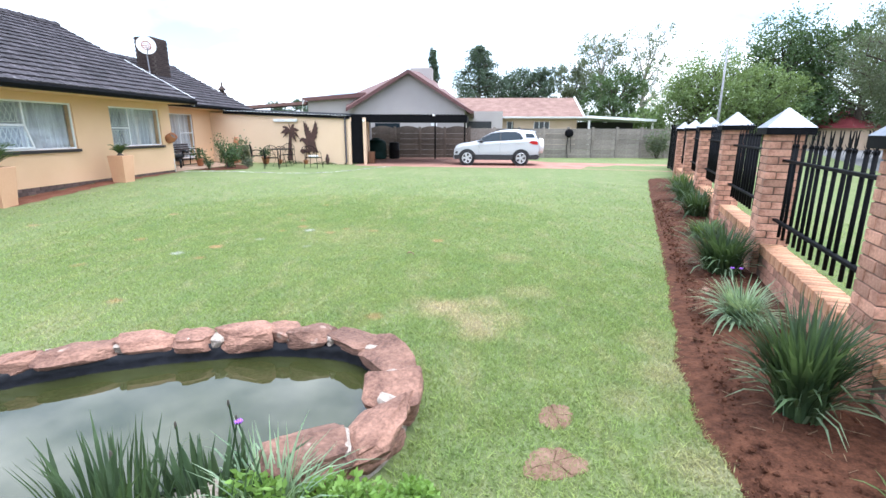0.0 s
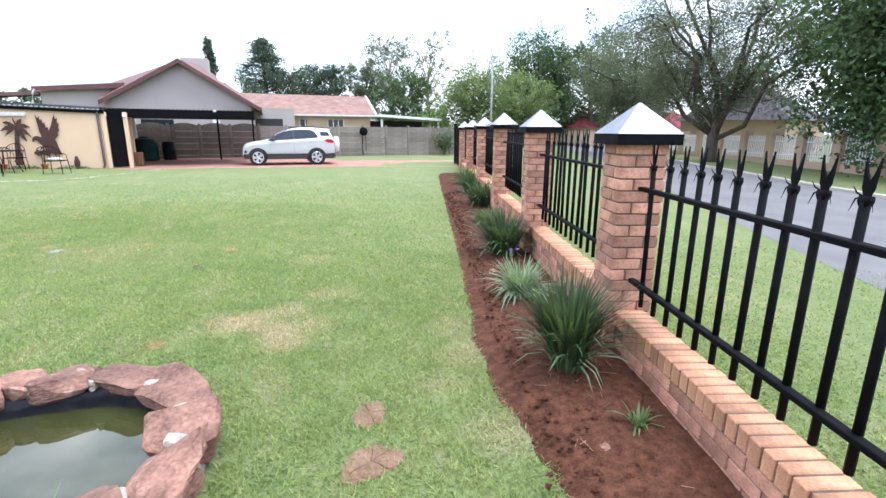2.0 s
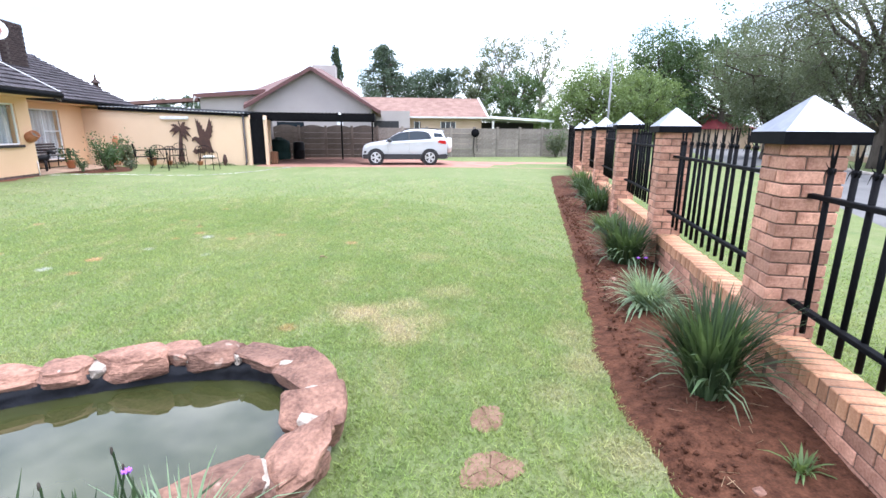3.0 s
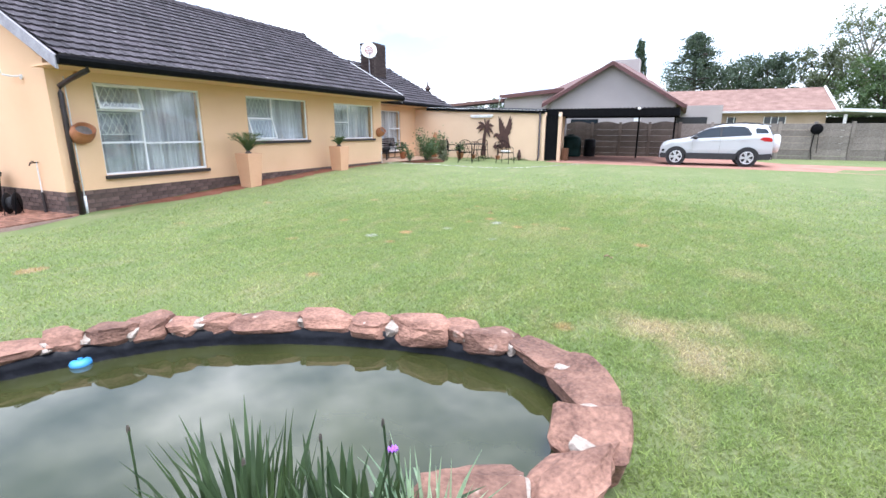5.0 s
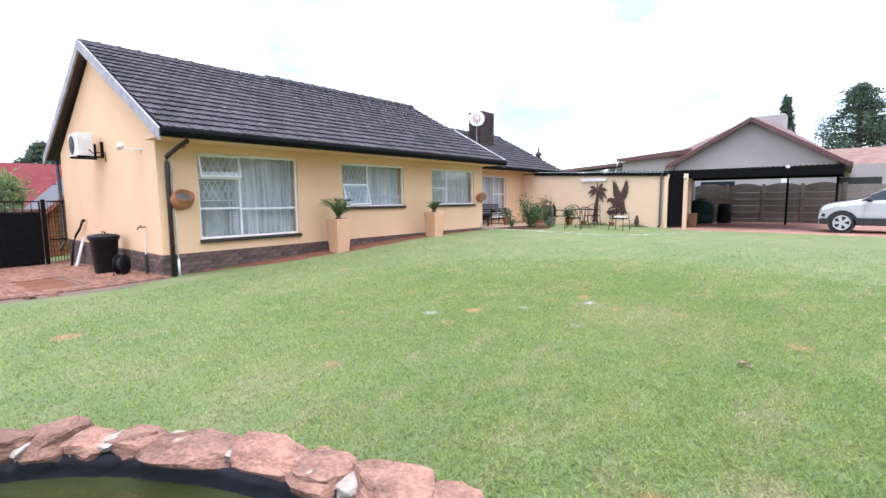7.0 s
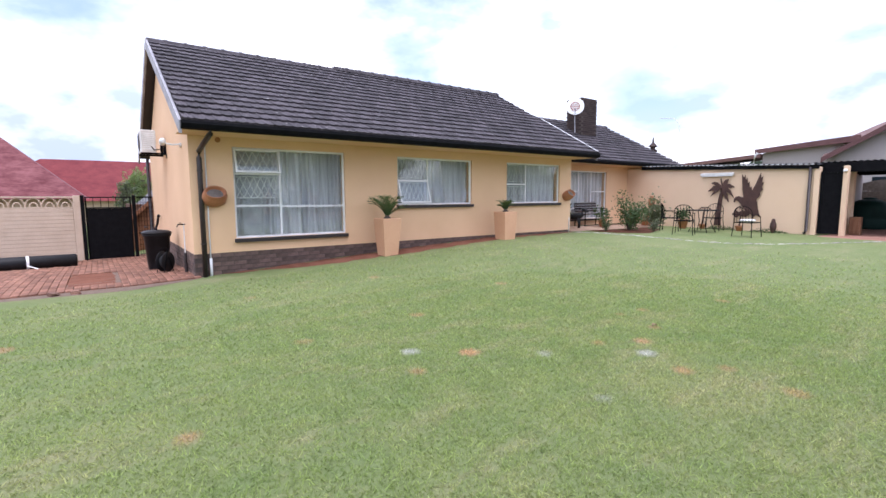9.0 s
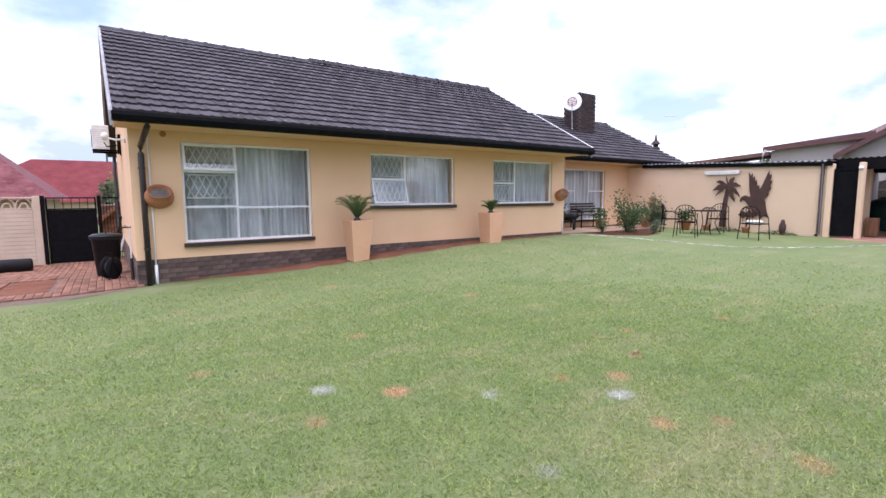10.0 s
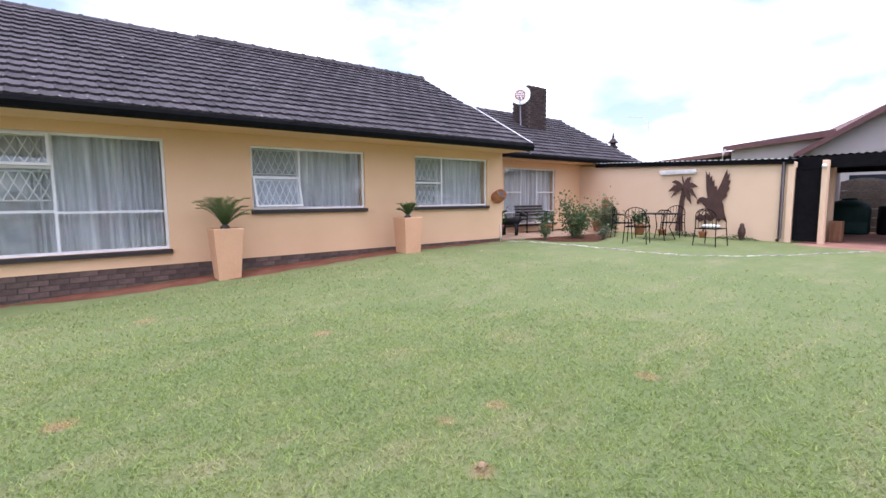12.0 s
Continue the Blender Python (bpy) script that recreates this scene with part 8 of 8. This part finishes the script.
def spreading_tree(name, x, y, height, reach, trunk_r, fork, n, size, leaf, bark, label, seed, limbs=9, low=0.25, droop=0.0, cloud=0.32):
    """A short trunk that divides low into long crooked limbs, these into branches and twigs, with leaves gathered at the twigs' ends."""
    r = random.Random(seed)
    rs = np.random.RandomState(seed)
    t = thing(name, label, "tree", at=(x, y, 0.0))
    wood = Geo()
    wood.tube([(0, 0, -0.2), (0.05, 0.02, fork * 0.45), (0.02, 0, fork), (0.1, -0.05, fork * 1.5)], [trunk_r * 1.35, trunk_r, trunk_r * 0.95, trunk_r * 0.55], 10)
    ends = []

    def bent(a, b, sag, k=5):
        pts = []
        for i in range(k + 1):
            u = i / k
            p = a.lerp(b, u) + Vector((r.gauss(0, 1), r.gauss(0, 1), r.gauss(0, 0.7))) * (b - a).length * 0.045 * (0 < i < k)
            p.z += sag * math.sin(math.pi * u) * (b - a).length
            pts.append(p)
        return pts

    for k in range(limbs):
        az = k * 2.4 + r.uniform(-0.3, 0.3)
        e = (k + 0.5) / limbs
        out = reach * (0.35 + 0.65 * math.sqrt(1 - e * 0.85)) * r.uniform(0.85, 1.05)
        end = Vector((math.cos(az) * out, math.sin(az) * out, height * (0.45 + 0.5 * e) * r.uniform(0.92, 1.05)))
        base = Vector((0.04, 0, fork * r.uniform(0.75, 1.35)))
        limb = bent(base, end, 0.10)
        wood.tube(limb, [trunk_r * q for q in (0.52, 0.42, 0.34, 0.25, 0.16, 0.05)], 7)
        for j in range(8):
            i = 1 + j % 5
            start = limb[i] if i == 5 else limb[i].lerp(limb[min(5, i + 1)], r.random())
            d = Vector((r.gauss(0, 1), r.gauss(0, 1), r.gauss(0.1 - droop, 0.6)))
            tip = start + d.normalized() * reach * r.uniform(0.22, 0.42)
            tip.z = max(tip.z, height * low)
            br = bent(start, tip, 0.06, 3)
            wood.tube(br, [trunk_r * q for q in (0.15, 0.11, 0.07, 0.02)], 5)
            for _ in range(6):
                q = br[r.randint(1, 3)]
                w = q + Vector((r.gauss(0, 1), r.gauss(0, 1), r.gauss(-droop, 0.6))) * reach * 0.10
                wood.tube([q, q.lerp(w, 0.5) + Vector((0, 0, 0.04)), w], [trunk_r * 0.05, trunk_r * 0.035, trunk_r * 0.012], 3)
                ends.append(w)
    part("trunk", wood, bark, t, smooth=True)
    c = np.array([tuple(p) for p in ends])
    idx = rs.randint(0, len(c), n)
    part("crown", leaves_geo(c[idx] + rs.normal(size=(n, 3)) * np.array([cloud, cloud, cloud * 0.75]), size, rs), leaf, t)
    return t


def polar(az, d):
    return -0.55 + d * math.sin(radians(az)), -0.6 + d * math.cos(radians(az))


tree("cedar_tree", *polar(0.2, 62), 11.4, 4.3, 0.35, 15000, 0.24, LEAF_PINE, BARK, "tall dark conifer with layered branches", 1, clumps=46, low=0.25, flat=0.26, sparse=0.35, kind_="cone")
tree("oak_tree", *polar(3.6, 64), 8.6, 2.9, 0.3, 9000, 0.30, LEAF_PINE, BARK, "dark round-headed tree behind the roofs", 2, low=0.4)
tree("oak_tree", *polar(7.0, 62), 9.0, 2.0, 0.3, 8000, 0.28, LEAF_PINE, BARK, "narrow dark tree behind the roofs", 3, low=0.3)
tree("cypress_tree", *polar(-5.0, 66), 11.6, 1.5, 0.2, 12000, 0.24, LEAF_PINE, BARK, "slim columnar cypress behind the gable", 4, clumps=34, low=0.1, kind_="cone", flat=1.5)
tree("oak_tree", *polar(10.6, 64), 9.6, 2.5, 0.3, 8500, 0.28, LEAF_OLIVE, BARK, "olive-green tree behind the roofs", 5, low=0.3)
tree("gum_tree", *polar(13.6, 66), 13.4, 3.0, 0.28, 5200, 0.26, LEAF_GUM, PALEBARK, "tall thin-crowned gum tree", 6, clumps=18, low=0.42, sparse=0.8, fork=0.45)
tree("gum_tree", *polar(18.0, 66), 13.2, 3.4, 0.28, 4200, 0.24, LEAF_GUM, PALEBARK, "tall sparse gum tree with pale branches", 7, clumps=20, low=0.35, sparse=0.9, fork=0.35)
tree("dense_tree", *polar(15.2, 56), 7.4, 2.7, 0.3, 10000, 0.28, LEAF_DARK, BARK, "dense very dark round tree", 8, low=0.2)
tree("palm_shrub", *polar(19.0, 52), 3.8, 1.5, 0.2, 2500, 0.35, LEAF_BRIGHT, BARK, "bright green bushy palm by the wall", 9, low=0.3)
tree("broad_tree", *polar(24.0, 46), 6.9, 3.3, 0.35, 26000, 0.20, LEAF_LIGHT, BARK, "broad light green tree beyond the wall", 10, clumps=30, low=0.18)
tree("broad_tree", *polar(28.6, 47), 6.3, 2.7, 0.35, 20000, 0.20, LEAF_LIGHT, BARK, "broad yellow-green tree beyond the wall", 11, clumps=24, low=0.15)
tree("broad_tree", *polar(30.6, 60), 11.2, 4.0, 0.4, 26000, 0.28, LEAF_DARK, BARK, "large dark green tree behind the street", 12, clumps=30, low=0.25)
tree("broad_tree", *polar(36.3, 58), 10.8, 3.8, 0.4, 12000, 0.32, LEAF_DARK, BARK, "dark street tree in the distance", 13, clumps=16, low=0.2)
spreading_tree("acacia_tree", *polar(48.6, 29.5), 11.2, 5.5, 0.29, 1.7, 72000, 0.10, LEAF_OLIVE, BARK, "wide thorn tree with dark spreading limbs on the verge", 14, limbs=15, low=0.29, droop=0.15)
spreading_tree("acacia_tree", *polar(40.4, 36), 9.6, 3.9, 0.28, 1.8, 60000, 0.12, LEAF_OLIVE, BARK, "hanging olive-green street tree", 15, limbs=9, low=0.14, droop=0.6, cloud=0.4)
tree("dense_tree", *polar(66.0, 26.5), 10.5, 4.9, 0.4, 90000, 0.22, LEAF_DARK, BARK, "dense dark evergreen tree behind the street wall", 16, clumps=80, low=0.1, sparse=0.3)
tree("dense_tree", *polar(72, 33), 11, 4.8, 0.4, 12000, 0.3, LEAF_DARK, BARK, "dense dark evergreen further along the street", 17, clumps=22, low=0.25)
tree("garden_tree", -31.0, 5.3, 2.6, 0.95, 0.12, 6000, 0.12, LEAF_LIGHT, BARK, "bright green bushy tree behind the yard wall", 18, low=0.25)
tree("garden_tree", -28.0, 4.6, 2.0, 0.5, 0.08, 1600, 0.12, LEAF_OLIVE, BARK, "grey-green shrub behind the yard wall", 19, low=0.2)
tree("cedar_tree", -60.0, 12.2, 7.0, 3.0, 0.25, 9000, 0.24, LEAF_PINE, BARK, "dark layered conifer far behind the red roofs", 20, clumps=26, low=0.35, flat=0.35, sparse=0.35, kind_="cone")
for k, (az, d, h) in enumerate(((-19.5, 75, 5.6), (-17.5, 75, 5.5), (-22, 80, 5.2))):
    tree("far_tree", *polar(az, d), h, 2.2, 0.2, 2500, 0.4, LEAF_PINE, BARK, "dark treetop just above the far roofs", 30 + k, clumps=8)
shrub("wall_shrub", 9.9, 28.2, 1.5, 0.8, 1300, 0.14, LEAF_OLIVE, "shrub in the corner of the concrete wall", 41)

lamp = thing("street_lamp", "tall grey street lamp pole with a curved arm", "street lamp", at=(*polar(25.3, 40), 0.2))
part("pole", Geo().tube([(0, 0, 0), (0, 0, 3.5), (0.0, 0, 7.0)], [0.1, 0.08, 0.06], 8), BARGE, lamp, smooth=True)
part("arm", Geo().tube([(0, 0, 6.9), (0.25, 0, 7.2), (0.9, 0, 7.25)], 0.03, 6), BARGE, lamp)
part("lantern", Geo().chamfer(0.8, 1.3, -0.1, 0.1, 7.18, 7.28, 0.03), WHITEWEAR, lamp)
lamp2 = thing("street_lamp", "thin pale street lamp seen over the roof", "street lamp", at=(-27.0, 52.0, 0))
part("pole", Geo().tube([(0, 0, 0), (0, 0, 8.6), (-0.6, 0, 9.3), (-2.2, 0, 9.5)], 0.035, 6), WHITEWEAR, lamp2)

# ---- loose bits ----
def litter():
    """Clods and dry stalks in the bed."""
    r = random.Random(77)
    g = Geo()
    for _ in range(5500):
        s, o = r.uniform(-2.6, 9), r.uniform(-1.0, -0.18)
        x, y, _z = along(s, o)
        q = 0.004 + 0.022 * r.random() ** 3
        z = ground_z(x, y) + 0.058
        m = pose(x, y, z, r.uniform(0, 90), r.uniform(0, 90), r.uniform(0, 360))
        g.loft([[(q * k, 0, z_), (0, q * k, z_), (-q * k, 0, z_), (0, -q * k, z_)] for k, z_ in ((0.4, -q * 0.7), (1.0, 0.0), (0.5, q * 0.7))], m)
    tagged(part("soil_clods", g, SOIL, fix=False), "small clods of red soil scattered in the bed", "soil clods", kind="stuff")
    g = Geo()
    for _ in range(160):
        s, o = r.uniform(-2.4, 8), r.uniform(-0.95, -0.2)
        x, y, _z = along(s, o)
        a, ln = r.uniform(0, 6.28), r.uniform(0.04, 0.14)
        z = ground_z(x, y) + 0.075
        g.tube([(x, y, z), (x + ln * math.cos(a), y + ln * math.sin(a), z + r.uniform(0, 0.02))], 0.0014, 3)
    tagged(part("dry_stalks", g, DRYSTALK, fix=False), "dry pale stalks lying on the soil", "stalks", kind="stuff")
    for k, (s, o, q) in enumerate(((-1.4, -0.62, 0.035), (1.9, -0.75, 0.05), (-0.3, -0.35, 0.03))):
        x, y, _z = along(s, o)
        ob = part("bed_stone", rock(q, q * 0.8, q * 0.6, 500 + k), SLAB, where=pose(x, y, ground_z(x, y) + 0.065))
        tagged(ob, "small stone lying on the bed soil", "stone", "bed stones")



def dead_leaf(x, y, size, turn):
    """A curled dry leaf: two bent halves on a midrib and a stalk."""
    lf = thing("dead_leaf", "curled brown dead leaf lying on the lawn", "leaf", at=pose(x, y, ground_z(x, y) + 0.02, 0, 0, turn))
    g = Geo()
    rows = [(-0.5, 0.05, 0.0), (-0.3, 0.34, 0.10), (0.0, 0.44, 0.16), (0.25, 0.30, 0.12), (0.5, 0.02, 0.0)]
    g.v = [(u * size, sd * w * size, (z + abs(sd) * 0.22) * size) for u, w, z in rows for sd in (-1, 0, 1)]
    g.f = [(3 * i + k, 3 * i + k + 1, 3 * i + k + 4, 3 * i + k + 3) for i in range(4) for k in (0, 1)]
    part("blade", g, DRYSTALK, lf, fix=False)
    part("stalk", Geo().tube([(-0.48 * size, 0, 0), (-0.7 * size, 0.05 * size, 0.03 * size)], 0.0025, 4), BARK, lf)


litter()
dead_leaf(-1.48, 5.83, 0.075, 20)
dead_leaf(-1.43, 5.80, 0.05, 110)
dead_leaf(-3.84, 8.13, 0.06, 70)


def grass(name, n, seed, cx=-2.0, cy=4.4, reach=12.0, fall=6.0, tall=0.021, broad=0.0036, patchy=0.0):
    """Short lawn blades, each one narrow triangle, thick by the pond and the path and thinner and coarser towards the house and the drive."""
    r = np.random.RandomState(seed)
    d = reach * r.uniform(0.0, 1, n) ** 0.52
    t = r.uniform(0, 2 * np.pi, n)
    x, y = cx + d * np.cos(t), cy + d * np.sin(t)
    off = (x - FENCE.x) * FN.x + (y - FENCE.y) * FN.y
    run = (x - FENCE.x) * FD.x + (y - FENCE.y) * FD.y
    bed = np.interp(run, [-5, -2.4, -1.63, -1.18, -0.68, 0.13, 1.27, 3.3, 6.2, 13.8], [0.8, 0.82, 0.9, 1.0, 1.12, 1.17, 1.12, 1.08, 1.06, 0.98])
    keep = (off < -bed + 0.03) & (x > -10.0) & (y > -3.0) & (y < 20.0) | (off > 0.2) & (x < 6.5) & (y < 12) & (y > -3)
    px, py = np.array([p[0] for p in OUTER]), np.array([p[1] for p in OUTER])
    inside = np.zeros(n, bool)
    j = len(px) - 1
    for i in range(len(px)):
        inside ^= ((py[i] > y) != (py[j] > y)) & (x < (px[j] - px[i]) * (y - py[i]) / (py[j] - py[i] + 1e-12) + px[i])
        j = i
    keep &= ~inside
    keep &= r.uniform(0, 1, n) < np.exp(-(d / fall) ** 2)
    x, y, d = x[keep], y[keep], d[keep]
    if patchy:
        rich = np.array([noise.noise((a * 3.4, b * 3.4, 2.0)) + 0.6 * noise.noise((a * 9.0, b * 9.0, 7.0)) for a, b in zip(x.tolist(), y.tolist())])
        keep = r.uniform(0, 1, len(x)) < np.clip(0.5 + patchy * rich, 0.06, 1)
        x, y, d = x[keep], y[keep], d[keep]
    n = len(x)
    z = np.array([ground_z(a, b) for a, b in zip(x.tolist(), y.tolist())])
    a = r.uniform(0, 2 * np.pi, n)
    hh = (tall + 0.0006 * d) * r.uniform(0.5, 1.3, n)
    w = (broad + 0.0005 * d) * r.uniform(0.7, 1.3, n)
    tilt = r.normal(0, 1.0, (n, 2)) * hh[:, None]
    v = np.empty((n, 3, 3))
    v[:, 0] = np.stack([x - w * np.cos(a), y - w * np.sin(a), z - 0.003], 1)
    v[:, 1] = np.stack([x + w * np.cos(a), y + w * np.sin(a), z - 0.003], 1)
    v[:, 2] = np.stack([x + tilt[:, 0], y + tilt[:, 1], z + hh], 1)
    me = bpy.data.meshes.new(name)
    me.vertices.add(n * 3)
    me.vertices.foreach_set("co", v.reshape(-1))
    me.loops.add(n * 3)
    me.loops.foreach_set("vertex_index", np.arange(n * 3, dtype=np.int32))
    me.polygons.add(n)
    me.polygons.foreach_set("loop_start", np.arange(n, dtype=np.int32) * 3)
    me.update(calc_edges=True)
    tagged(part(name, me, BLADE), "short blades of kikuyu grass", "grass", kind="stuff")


grass("grass", 1300000, 1)
grass("grass_tufts", 420000, 2, 0.0, 2.6, 3.6, 2.8, 0.023, 0.0046, 0.45)
grass("grass_tufts", 500000, 3, -3.2, 7.2, 4.6, 3.6, 0.017, 0.0042, 0.3)

# ---- single pieces of walls, roofs and fences ----
for name, me, parent, m in LATER:
    piece(name, me, parent, parent.matrix_basis.inverted() @ m if parent.matrix_basis != Matrix() else m)
